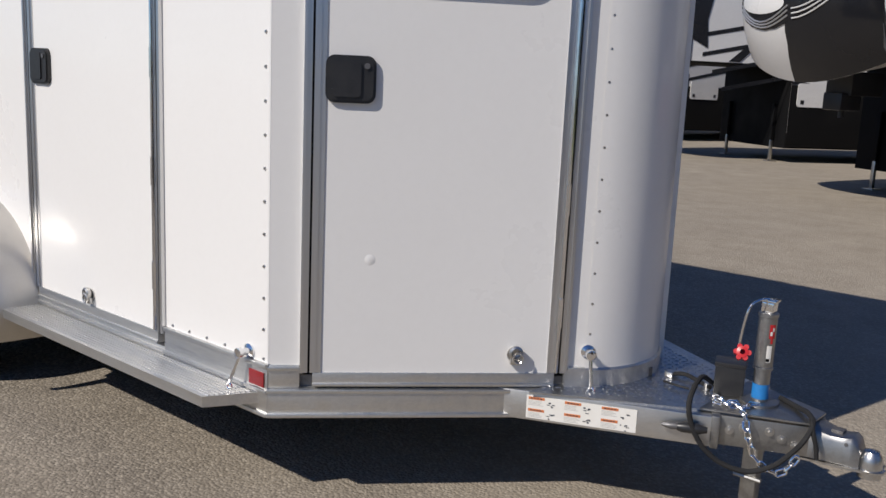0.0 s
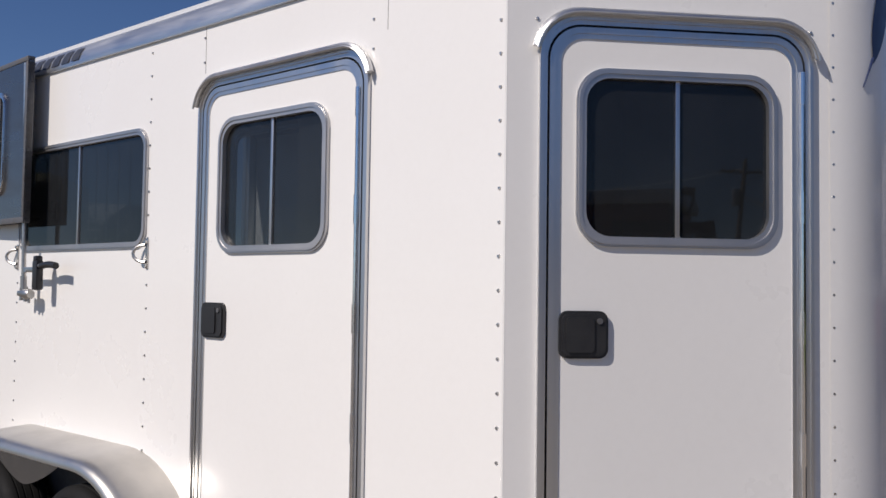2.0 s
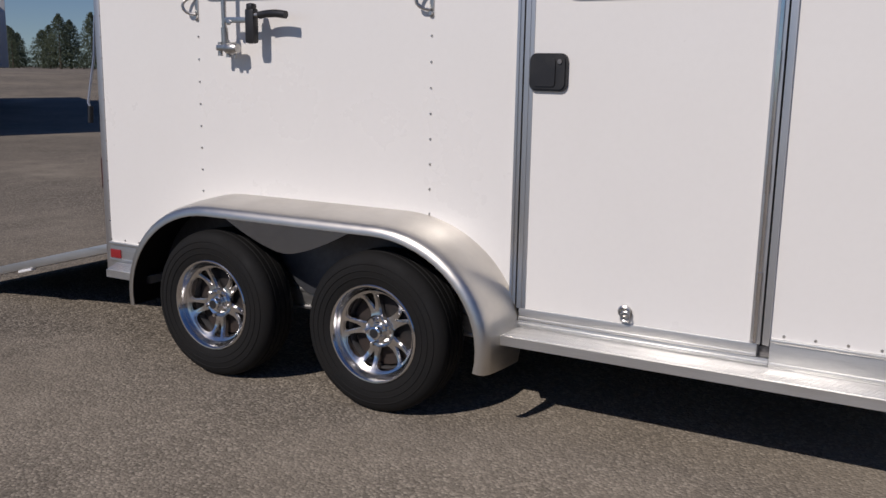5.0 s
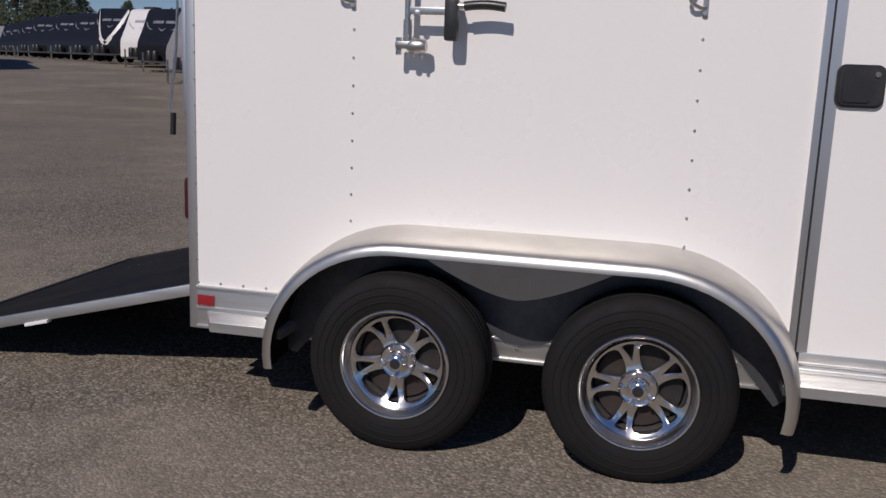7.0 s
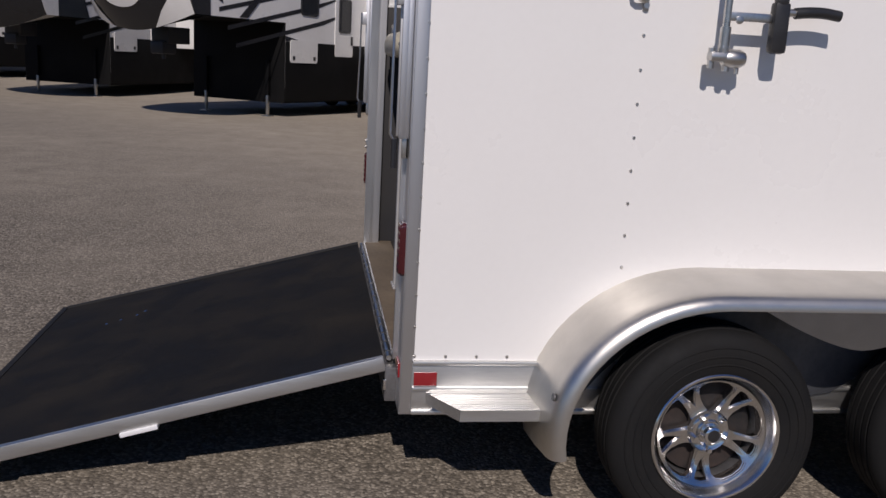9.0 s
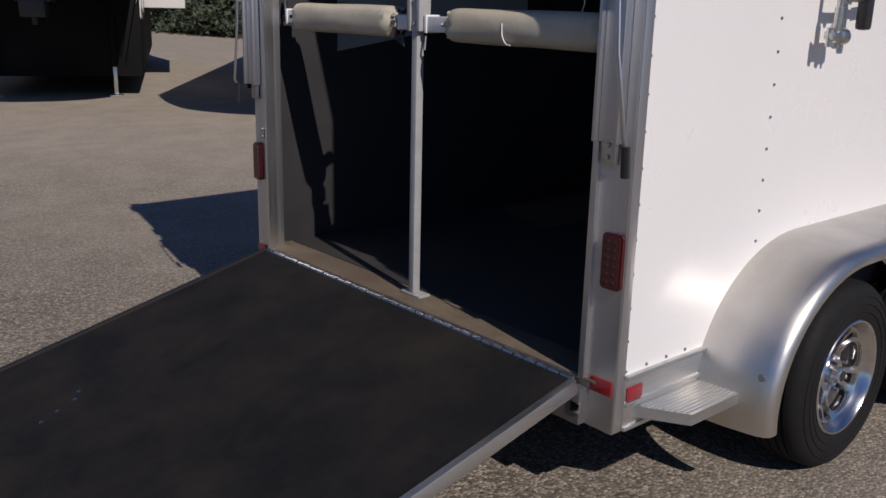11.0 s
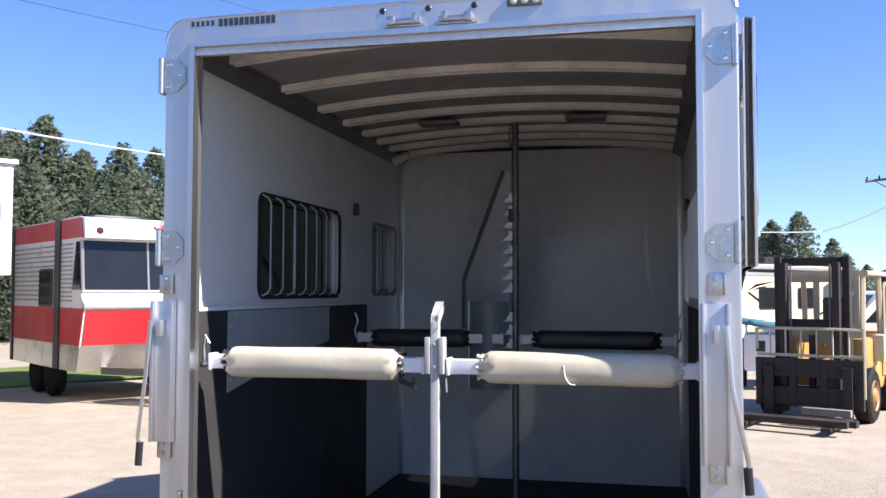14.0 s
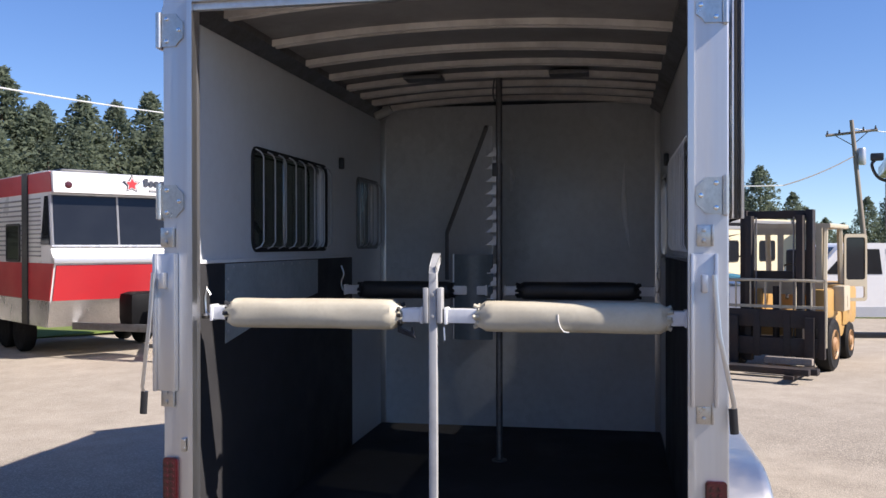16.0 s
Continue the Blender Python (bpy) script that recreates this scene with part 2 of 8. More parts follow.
GALV = mat("galvanised_kick_panel", (0.36, 0.4, 0.405), 0.45, 0.0, grain=(35, (0.27, 0.3, 0.305), 0.6), wear=(3, (0.22, 0.235, 0.235), 0.5))
PLASTIC = mat("black_plastic", (0.018, 0.018, 0.02), 0.38, grain=(200, (0.03, 0.03, 0.032), 0.4), wear=(12, (0.035, 0.034, 0.032), 0.4))
CREAM = mat("cream_vinyl", (0.54, 0.49, 0.375), 0.5, grain=(60, (0.47, 0.42, 0.315), 0.5), wear=(7, (0.37, 0.32, 0.23), 0.5), bump=0.0025, bump_scale=14)
BLACKVINYL = mat("black_vinyl", (0.025, 0.025, 0.027), 0.45, grain=(60, (0.04, 0.04, 0.04), 0.5), wear=(7, (0.05, 0.045, 0.04), 0.4), bump=0.002, bump_scale=14)
REDLENS = mat("red_lens", (0.06, 0.007, 0.01), 0.2, grain=(300, (0.035, 0.003, 0.005), 0.5), coat=0.5)
REFLECTOR = mat("red_reflector", (0.27, 0.016, 0.02), 0.25, grain=(300, (0.18, 0.01, 0.014), 0.5), coat=0.4)
REDKNOB = mat("red_plastic", (0.55, 0.02, 0.025), 0.35, wear=(20, (0.35, 0.015, 0.02), 0.4))
BLUE = mat("blue_band", (0.02, 0.2, 0.52), 0.4, wear=(30, (0.015, 0.13, 0.35), 0.5))
STICKER = mat("white_sticker", (0.78, 0.76, 0.71), 0.4, wear=(25, (0.7, 0.67, 0.6), 0.4))
ORANGE = mat("orange_print", (0.6, 0.2, 0.075), 0.45, wear=(40, (0.6, 0.17, 0.05), 0.4))
INK = mat("dark_print", (0.03, 0.035, 0.05), 0.45, wear=(40, (0.06, 0.06, 0.08), 0.4))
CLEAR = mat("clear_lens", (0.6, 0.6, 0.56), 0.15, wear=(40, (0.4, 0.4, 0.36), 0.5))
TINTED = glass("tinted_glass", (0.92, 0.98, 1.0), 0.24)
FAR_PANE = glass("far_tinted_glass", (0.9, 0.98, 1.0), 0.24)
PALE = glass("lightly_tinted_glass", (0.95, 0.98, 1.0), 0.38)
DEEP = glass("deep_tinted_glass", (0.92, 0.98, 1.0), 0.18)
RVGLASS = mat("dark_window", (0.012, 0.013, 0.016), 0.06, wear=(2, (0.02, 0.022, 0.026), 0.5), spec=0.35)
ASPHALT = ground_material()
RV_WHITE = mat("rv_white", (0.74, 0.73, 0.71), 0.3, grain=(12, (0.68, 0.67, 0.65), 0.4), wear=(0.8, (0.62, 0.6, 0.57), 0.4), coat=0.3)
RV_DARK = mat("rv_charcoal", (0.013, 0.0135, 0.016), 0.22, grain=(12, (0.013, 0.013, 0.016), 0.4), wear=(0.8, (0.018, 0.018, 0.02), 0.5), coat=0.3, spec=0.35)
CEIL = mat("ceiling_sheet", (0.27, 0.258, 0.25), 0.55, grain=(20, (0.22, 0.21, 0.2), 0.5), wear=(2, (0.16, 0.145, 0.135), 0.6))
# Matt black, set near zero to carry the shade under campers too.
SKIRT = mat("matt_black_skirt", (0.004, 0.004, 0.0045), 0.65, grain=(12, (0.006, 0.006, 0.0065), 0.4), wear=(1.5, (0.01, 0.0095, 0.009), 0.4), spec=0.15)
POSTWHITE = mat("worn_white_post", (0.4, 0.4, 0.4), 0.42, grain=(60, (0.32, 0.32, 0.32), 0.4), wear=(9, (0.24, 0.235, 0.23), 0.5))
RV_CREAM = mat("rv_cream", (0.62, 0.54, 0.37), 0.38, grain=(12, (0.6, 0.54, 0.4), 0.4), wear=(0.8, (0.52, 0.46, 0.33), 0.4))
RV_TAN = mat("rv_tan", (0.5, 0.4, 0.25), 0.4, grain=(12, (0.42, 0.33, 0.2), 0.4), wear=(0.8, (0.36, 0.28, 0.17), 0.4))
RV_SILVER = mat("rv_silver", (0.55, 0.55, 0.56), 0.3, 0.6, wear=(1.5, (0.4, 0.4, 0.41), 0.4))
GLOWY = mat("rv_moon_print", (0.62, 0.52, 0.4), 0.3, grain=(3.5, (0.2, 0.16, 0.13), 0.9), wear=(1.2, (0.12, 0.1, 0.09), 0.7))
RED = mat("red_siding", (0.46, 0.022, 0.03), 0.42, grain=(10, (0.48, 0.02, 0.025), 0.5), wear=(0.9, (0.36, 0.02, 0.025), 0.5))
DIAMOND = mat("diamond_plate", (0.6, 0.6, 0.6), 0.34, 1.0, grain=(55, (0.4, 0.4, 0.4), 0.7), wear=(4, (0.42, 0.41, 0.4), 0.5), bump=0.004, bump_scale=60)
FORK_Y = mat("forklift_yellow", (0.4, 0.235, 0.065), 0.55, grain=(25, (0.45, 0.27, 0.08), 0.5), wear=(3, (0.34, 0.2, 0.09), 0.7))
RV_GREY = mat("rv_grey", (0.24, 0.235, 0.235), 0.4, grain=(12, (0.2, 0.195, 0.195), 0.4), wear=(0.8, (0.15, 0.145, 0.14), 0.5))
TARP = mat("teal_sheet", (0.03, 0.13, 0.18), 0.5, grain=(20, (0.05, 0.18, 0.24), 0.5), wear=(3, (0.1, 0.24, 0.3), 0.5))
MAROON = mat("dark_red_siding", (0.16, 0.03, 0.035), 0.5, grain=(10, (0.12, 0.022, 0.026), 0.5), wear=(1, (0.1, 0.02, 0.02), 0.5))
RIMRUST = mat("rusty_orange", (0.34, 0.2, 0.08), 0.6, grain=(25, (0.3, 0.11, 0.04), 0.5), wear=(6, (0.2, 0.08, 0.04), 0.6))
FORK_C = mat("forklift_cream", (0.43, 0.38, 0.28), 0.5, grain=(25, (0.5, 0.43, 0.3), 0.5), wear=(3, (0.36, 0.28, 0.18), 0.6))
RUST = mat("rusty_steel", (0.013, 0.013, 0.014), 0.7, 0.2, grain=(40, (0.045, 0.03, 0.024), 0.5), wear=(4, (0.08, 0.048, 0.034), 0.5))
TIMBER = mat("grey_timber", (0.24, 0.2, 0.165), 0.85, grain=(12, (0.15, 0.12, 0.1), 0.7), wear=(1.5, (0.32, 0.28, 0.23), 0.5), stretch=(6, 6, 0.5))
LEAF = mat("conifer_green", (0.15, 0.18, 0.125), 0.8, grain=(1.6, (0.2, 0.23, 0.15), 0.8), wear=(0.25, (0.11, 0.145, 0.115), 0.8), spec=0.15)
lt = LEAF.node_tree
soft, both = lt.nodes.new("ShaderNodeBsdfTranslucent"), lt.nodes.new("ShaderNodeMixShader")
lt.links.new(lt.nodes["Principled BSDF"].inputs["Base Color"].links[0].from_socket, soft.inputs["Color"])
both.inputs[0].default_value = 0.58
lt.links.new(lt.nodes["Principled BSDF"].outputs[0], both.inputs[1])
lt.links.new(soft.outputs[0], both.inputs[2])
lt.links.new(both.outputs[0], lt.nodes["Material Output"].inputs["Surface"])
BARK = mat("bark", (0.1, 0.075, 0.055), 0.9, grain=(9, (0.06, 0.045, 0.035), 0.7), wear=(2, (0.15, 0.12, 0.09), 0.5))
GRASS = mat("mown_grass", (0.11, 0.16, 0.04), 0.9, grain=(8, (0.16, 0.21, 0.06), 0.7), wear=(0.4, (0.2, 0.2, 0.08), 0.6), bump=0.02, bump_scale=25, spec=0.1)
CABLE = mat("cable_sheath", (0.62, 0.62, 0.62), 0.5, wear=(2, (0.2, 0.2, 0.2), 0.5))

# ---- tools for shapes ----
def part(name, bm, material, parent=None, label="", smooth=True, at=None):
    bmesh.ops.recalc_face_normals(bm, faces=bm.faces[:])
    me = bpy.data.meshes.new(name)
    bm.to_mesh(me)
    bm.free()
    if smooth:
        me.shade_smooth()
        me.set_sharp_from_angle(angle=radians(38))
    me.materials.append(material)
    ob = new(name, me)
    if at is not None:
        ob.matrix_world = at
    if parent:
        ob.parent = parent
    if label:
        ob["label"] = label
    return ob


def thing(name, m, label, category, group="", kind=""):
    ob = new(name)
    ob.empty_display_size = 0.2
    ob.matrix_world = m
    return tagged(ob, label, category, group, kind)


def B():
    return bmesh.new()


def box(bm, a, b, bevel=0.0, m=None):
    lo, hi = [min(p, q) for p, q in zip(a, b)], [max(p, q) for p, q in zip(a, b)]
    vs = [bm.verts.new((x, y, z)) for x in (lo[0], hi[0]) for y in (lo[1], hi[1]) for z in (lo[2], hi[2])]
    fs = [bm.faces.new([vs[i] for i in q]) for q in ((0, 1, 3, 2), (4, 6, 7, 5), (0, 4, 5, 1), (2, 3, 7, 6), (0, 2, 6, 4), (1, 5, 7, 3))]
    if bevel:
        es = list({e for f in fs for e in f.edges})
        got = bmesh.ops.bevel(bm, geom=es, offset=min(bevel, 0.45 * min(h - l for l, h in zip(lo, hi))), segments=2, profile=0.6, affect='EDGES')
        vs = list({v for v in got["verts"]} | {v for v in vs if v.is_valid})
    if m is not None:
        bmesh.ops.transform(bm, matrix=m, verts=[v for v in vs if v.is_valid])
    return vs


def frame_of(way):
    way = Vector(way).normalized()
    side = way.cross(Vector((0, 0, 1)) if abs(way.z) < 0.9 else Vector((1, 0, 0))).normalized()
    return side, way.cross(side).normalized(), way


def tube(bm, pts, r, seg=8, closed=False, caps=True, squash=1.0):
    """A pipe along points; r may be a list."""
    pts = [Vector(p) for p in pts]
    n = len(pts)
    rs = r if isinstance(r, (list, tuple)) else [r] * n
    rings, side = [], None
    for i, p in enumerate(pts):
        a = pts[(i - 1) % n] if closed or i else p
        b = pts[(i + 1) % n] if closed or i < n - 1 else p
        s, u, w = frame_of(b - a)
        if side is not None:
            s2 = side - w * side.dot(w)
            if s2.length > 1e-6:
                s = s2.normalized()
                u = w.cross(s)
        side = s
        rings.append([bm.verts.new(p + rs[i] * (math.cos(t) * s + squash * math.sin(t) * u)) for t in [2 * math.pi * k / seg for k in range(seg)]])
    for i in range(n if closed else n - 1):
        a, b = rings[i], rings[(i + 1) % n]
        for k in range(seg):
            bm.faces.new((a[k], a[(k + 1) % seg], b[(k + 1) % seg], b[k]))
    if caps and not closed:
        bm.faces.new(rings[0])
        bm.faces.new(rings[-1])


def smooth_path(pts, per=8):
    """Catmull-Rom through the points."""
    pts = [Vector(p) for p in pts]
    ext = [2 * pts[0] - pts[1]] + pts + [2 * pts[-1] - pts[-2]]
    out = []
    for i in range(1, len(ext) - 2):
        p0, p1, p2, p3 = ext[i - 1:i + 3]
        for k in range(per):
            t = k / per
            out.append(0.5 * (2 * p1 + (p2 - p0) * t + (2 * p0 - 5 * p1 + 4 * p2 - p3) * t * t + (3 * p1 - p0 - 3 * p2 + p3) * t ** 3))
    return out + [pts[-1]]


def cyl(bm, a, b, r, seg=14, r2=None):
    tube(bm, [a, b], [r, r if r2 is None else r2], seg)


def lathe(bm, profile, m, seg=32, closed=False):
    """Turn (radius, height) points round the z axis of m."""
    rings = []
    for r, h in profile:
        if r < 1e-5:
            rings.append([bm.verts.new(m @ Vector((0, 0, h)))])
        else:
            rings.append([bm.verts.new(m @ Vector((r * math.cos(2 * math.pi * k / seg), r * math.sin(2 * math.pi * k / seg), h))) for k in range(seg)])
    pairs = list(zip(rings, rings[1:])) + ([(rings[-1], rings[0])] if closed else [])
    for a, b in pairs:
        for k in range(seg):
            j = (k + 1) % seg
            if len(a) == 1 and len(b) == 1:
                break
            if len(a) == 1:
                bm.faces.new((a[0], b[k], b[j]))
            elif len(b) == 1:
                bm.faces.new((a[k], a[j], b[0]))
            else:
                bm.faces.new((a[k], a[j], b[j], b[k]))


def rrect(x0, y0, x1, y1, r, n=6):
    pts = []
    for cx, cy, a0 in ((x1 - r, y1 - r, 0), (x0 + r, y1 - r, 90), (x0 + r, y0 + r, 180), (x1 - r, y0 + r, 270)):
        for k in range(n + 1):
            a = radians(a0 + 90 * k / n)
            pts.append((cx + r * math.cos(a), cy + r * math.sin(a)))
    return pts


def arch(x0, y0, x1, y1, r, n=8):
    """A doorway's outline, with rounded upper corners, from the lower right corner round to the lower left one."""
    pts = [(x1, y0)]
    for cx, a0 in ((x1 - r, 0), (x0 + r, 90)):
        for k in range(n + 1):
            a = radians(a0 + 90 * k / n)
            pts.append((cx + r * math.cos(a), y1 - r + r * math.sin(a)))
    return pts + [(x0, y0)]


def plate(bm, outer, holes, w0, w1, m):
    """A flat plate with holes, from depth w0 to w1, in the plane of m."""
    loops, edges = [], []
    for loop in (outer, *holes):
        vs = [bm.verts.new((u, v, 0)) for u, v in loop]
        loops.append(vs)
        edges += [bm.edges.new((vs[i], vs[(i + 1) % len(vs)])) for i in range(len(vs))]
    got = bmesh.ops.triangle_fill(bm, use_beauty=True, use_dissolve=False, edges=edges)
    faces = [g for g in got["geom"] if isinstance(g, bmesh.types.BMFace)]
    top = {}
    for vs in loops:
        for v in vs:
            top[v] = bm.verts.new((v.co.x, v.co.y, w1))
            v.co.z = w0
    for f in faces:
        bm.faces.new([top[v] for v in f.verts][::-1])
    for vs in loops:
        for i, v in enumerate(vs):
            j = vs[(i + 1) % len(vs)]
            bm.faces.new((v, j, top[j], top[v]))
    bmesh.ops.transform(bm, matrix=m, verts=list(top) + list(top.values()))


def strip(bm, outer, inner, w0, w1, m):
    """An open band between two outlines with the same count of points."""
    plate(bm, list(outer) + list(inner)[::-1], [], w0, w1, m)


def axes(o, u, v):
    u, v = Vector(u), Vector(v)
    w = u.cross(v)
    return Matrix(((u.x, v.x, w.x, o[0]), (u.y, v.y, w.y, o[1]), (u.z, v.z, w.z, o[2]), (0, 0, 0, 1)))


SLANT = radians(48.0)
CX = 3.838
SIDE = axes((0, 0, 0), (1, 0, 0), (0, 0, 1))
FAR_SIDE = axes((0, 2.06, 0), (-1, 0, 0), (0, 0, 1))
NOSE = axes((CX, 0, 0), (math.cos(SLANT), math.sin(SLANT), 0), (0, 0, 1))
REAR = axes((0, 0, 0), (0, -1, 0), (0, 0, 1))


def rivets(name, spots, m, parent, r=0.0058):
    """A row of dome-headed rivets at (u, v) places of a plane."""
    bm = B()
    for u, v in spots:
        c = [bm.verts.new(m @ Vector((u + r * math.cos(a), v + r * math.sin(a), 0.0))) for a in [k * math.pi / 4 for k in range(8)]]
        d = [bm.verts.new(m @ Vector((u + 0.7 * r * math.cos(a), v + 0.7 * r * math.sin(a), 0.0042))) for a in [k * math.pi / 4 for k in range(8)]]
        for k in range(8):
            bm.faces.new((c[k], c[(k + 1) % 8], d[(k + 1) % 8], d[k]))
        bm.faces.new(d)
    return tagged(part(name, bm, ZINC, parent), kind="stuff")

# ---- the ground ----
def ground_height(x, y):
    """Level yard that rises gently towards the far end of the parked row and falls a little ahead of the hitch."""
    s = -0.53 * x + 0.85 * y - 22.0
    fall = 0.45 * min(max((x - 12.0) / 12.0, 0.0), 1.0)
    return -fall + 0.034 * min(max(s, 0.0), 29.0)


bm = B()
xs = [-600, -300, -160, -90, -70] + [-60 + 4 * k for k in range(31)] + [70, 90, 160, 300, 600]
grid = [[bm.verts.new((x, y, ground_height(x, y))) for y in xs] for x in xs]
for i in range(len(xs) - 1):
    for j in range(len(xs) - 1):
        bm.faces.new((grid[i][j], grid[i + 1][j], grid[i + 1][j + 1], grid[i][j + 1]))
tagged(part("ground", bm, ASPHALT), "worn grey-brown asphalt yard with exposed stones", "ground", kind="structure")

# ---- the horse trailer ----
TR = thing("horse_trailer", Matrix.Identity(4), "white two-horse trailer with aluminium trim and lowered rear ramp", "trailer")
TOP = 2.582

# walls
bm = B()
plate(bm, [(0.03, 0.48), (0.03, TOP), (CX, TOP), (CX, 0.48)] + arch(2.281, 0.48, 3.266, 2.345, 0.12), [rrect(0.70, 1.70, 1.875, 2.185, 0.07)], -0.03, 0, SIDE)
part("side_wall", bm, WHITE, TR, "smooth white painted aluminium skin")
bm = B()
plate(bm, [(-CX, 0.32), (-CX, TOP), (-0.02, TOP), (-0.02, 0.32)], [rrect(-1.80, 1.70, -0.70, 2.18, 0.06), rrect(-2.95, 1.71, -2.44, 2.16, 0.05)], -0.03, 0, FAR_SIDE)
part("side_wall", bm, WHITE, TR)

FACE = 1.03
RAD = 0.36


def nose_point(s, z, off=0.0):
    """A place on the nose skin, s metres round from the corner."""
    if s <= FACE:
        p = NOSE @ Vector((s, z, off))
        return p
    a = SLANT + (s - FACE) / RAD
    cx, cy = CX + FACE * math.cos(SLANT) - RAD * math.sin(SLANT), FACE * math.sin(SLANT) + RAD * math.cos(SLANT)
    return Vector((cx + (RAD + off) * math.sin(a), cy - (RAD + off) * math.cos(a), z))


ARC = RAD * (math.pi - 2 * SLANT)
bm = B()
plate(bm, [(0.0, 0.48), (0.0, TOP + 0.12), (FACE, TOP + 0.12), (FACE, 0.48)] + arch(0.101, 0.48, 0.964, 2.345, 0.12), [], -0.03, 0, NOSE)
part("nose_wall", bm, WHITE, TR)
bm = B()
plate(bm, [(0.0, 0.32), (0.0, TOP + 0.12), (1.08, TOP + 0.12), (1.08, 0.32)], [], 0, 0.03, axes((CX, 2.06, 0), Vector((math.cos(SLANT), -math.sin(SLANT), 0)), (0, 0, 1)))
part("nose_wall", bm, WHITE, TR)
bm = B()
n = 20
rows = [[bm.verts.new(nose_point(FACE - 0.004 + (ARC + 0.008) * k / n, z, o)) for z, o in ((0.41, 0.004), (TOP + 0.12, 0.004), (TOP + 0.12, -0.02), (0.41, -0.02))] for k in range(n + 1)]
for a, b in zip(rows, rows[1:]):
    for k in range(4):
        bm.faces.new((a[k], a[(k + 1) % 4], b[(k + 1) % 4], b[k]))
part("rounded_nose", bm, WHITE, TR, "rounded white nose sheet")
bm = B()
rows = [[bm.verts.new(nose_point(0.96 + (ARC + 0.14) * k / n, z, o)) for z, o in ((0.405, 0.012), (0.476, 0.012), (0.482, 0.006), (0.482, -0.01), (0.405, -0.01))] for k in range(n + 1)]
for a, b in zip(rows, rows[1:]):
    for k in range(5):
        bm.faces.new((a[k], a[(k + 1) % 5], b[(k + 1) % 5], b[k]))
part("nose_base_trim", bm, ALU_H, TR)

# the corner edge between side and nose
bm = B()
tube(bm, [(CX - 0.004, 0.006, 0.48), (CX - 0.004, 0.006, TOP + 0.1)], 0.0075, 8)
part("corner_trim", bm, WHITE, TR)

# lower frame rails
def rail(name, m, u0, u1, z0, z1, lips, out=0.008):
    bm = B()
    box(bm, (u0, z0, -0.04), (u1, z1, out), 0.003, m)
    for z in lips:
        box(bm, (u0, z - 0.007, -0.01), (u1, z + 0.007, out + 0.008), 0.004, m)
    return part(name, bm, ALU_H, TR, "bare extruded aluminium rail")


rail("lower_rail", SIDE, 0.025, 2.280, 0.315, 0.49, (0.322, 0.40, 0.484))
rail("lower_rail", SIDE, 2.280, 3.267, 0.315, 0.418, (0.322, 0.40))
rail("lower_rail", SIDE, 3.267, CX + 0.006, 0.315, 0.49, (0.322, 0.40, 0.484))
rail("lower_rail", NOSE, -0.004, 0.80, 0.315, 0.412, (0.322, 0.404))
rail("nose_rail", NOSE, -0.002, 0.099, 0.413, 0.488, (0.478,), 0.006)
rail("nose_rail", NOSE, 0.968, 1.03, 0.413, 0.484, (0.478,), 0.005)
rail("lower_rail", FAR_SIDE, -CX, -0.02, 0.315, 0.49, (0.322, 0.484))

# floor and crossmembers
bm = B()
plate(bm, [(0.04, 0.03), (CX, 0.03), (CX + 0.6, 0.66), (CX + 0.8, 1.03), (CX + 0.6, 1.40), (CX, 2.03), (0.04, 2.03)], [], 0.40, 0.45, Matrix.Identity(4))
part("floor_deck", bm, DARKMETAL, TR)
bm = B()
for k in range(8):
    box(bm, (0.2 + 0.45 * k, 0.04, 0.33), (0.25 + 0.45 * k, 2.02, 0.40), 0.004)
part("crossmember", bm, DARKMETAL, TR)
bm = B()
box(bm, (0.12, 0.066, 0.45), (3.05, 1.994, 0.464), 0.003)
part("floor_mat", bm, FLOOR_M, TR, "dark dusty rubber floor mat")
bm = B()
box(bm, (-0.02, 0.07, 0.45), (0.118, 1.99, 0.462), 0.003)
part("sill_board", bm, SAND, TR, "sandy worn sill")

# roof
ROOF = [(0.0, 2.572), (-0.014, 2.574), (-0.016, 2.588), (-0.008, 2.628), (0.02, 2.672), (0.064, 2.704), (0.12, 2.72)]


def sweep_x(bm, prof, x0, x1, m=None):
    a = [bm.verts.new((x0, y, z)) for y, z in prof]
    b = [bm.verts.new((x1, y, z)) for y, z in prof]
    for k in range(len(prof)):
        j = (k + 1) % len(prof)
        bm.faces.new((a[k], a[j], b[j], b[k]))
    bm.faces.new(a)
    bm.faces.new(b[::-1])
    if m is not None:
        bmesh.ops.transform(bm, matrix=m, verts=a + b)


for flip in (False, True):
    bm = B()
    sweep_x(bm, ROOF + [(0.12, 2.706), (0.07, 2.69), (0.03, 2.66), (0.012, 2.61), (0.008, 2.572)], 0.0, CX + 0.01, Matrix(((1, 0, 0, 0), (0, -1, 0, 2.06), (0, 0, 1, 0), (0, 0, 0, 1))) if flip else None)
    part("roof_rail", bm, ROOFALU, TR, "rounded bare aluminium roof rail")
bm = B()
crown = [(0.10 + 1.86 * k / 16, 2.706 + 0.036 * (1 - ((k - 8) / 8) ** 2)) for k in range(17)]
sweep_x(bm, crown + [(y, z - 0.006) for y, z in crown[::-1]], 0.0, CX + 0.02)
part("roof_sheet", bm, INNER, TR)
bm = B()
plate(bm, [(CX, 0.0), (CX + 0.7, 0.74), (CX + 0.82, 1.03), (CX + 0.7, 1.32), (CX, 2.06)], [], 2.69, 2.73, Matrix.Identity(4))
part("nose_roof", bm, WHITE, TR)
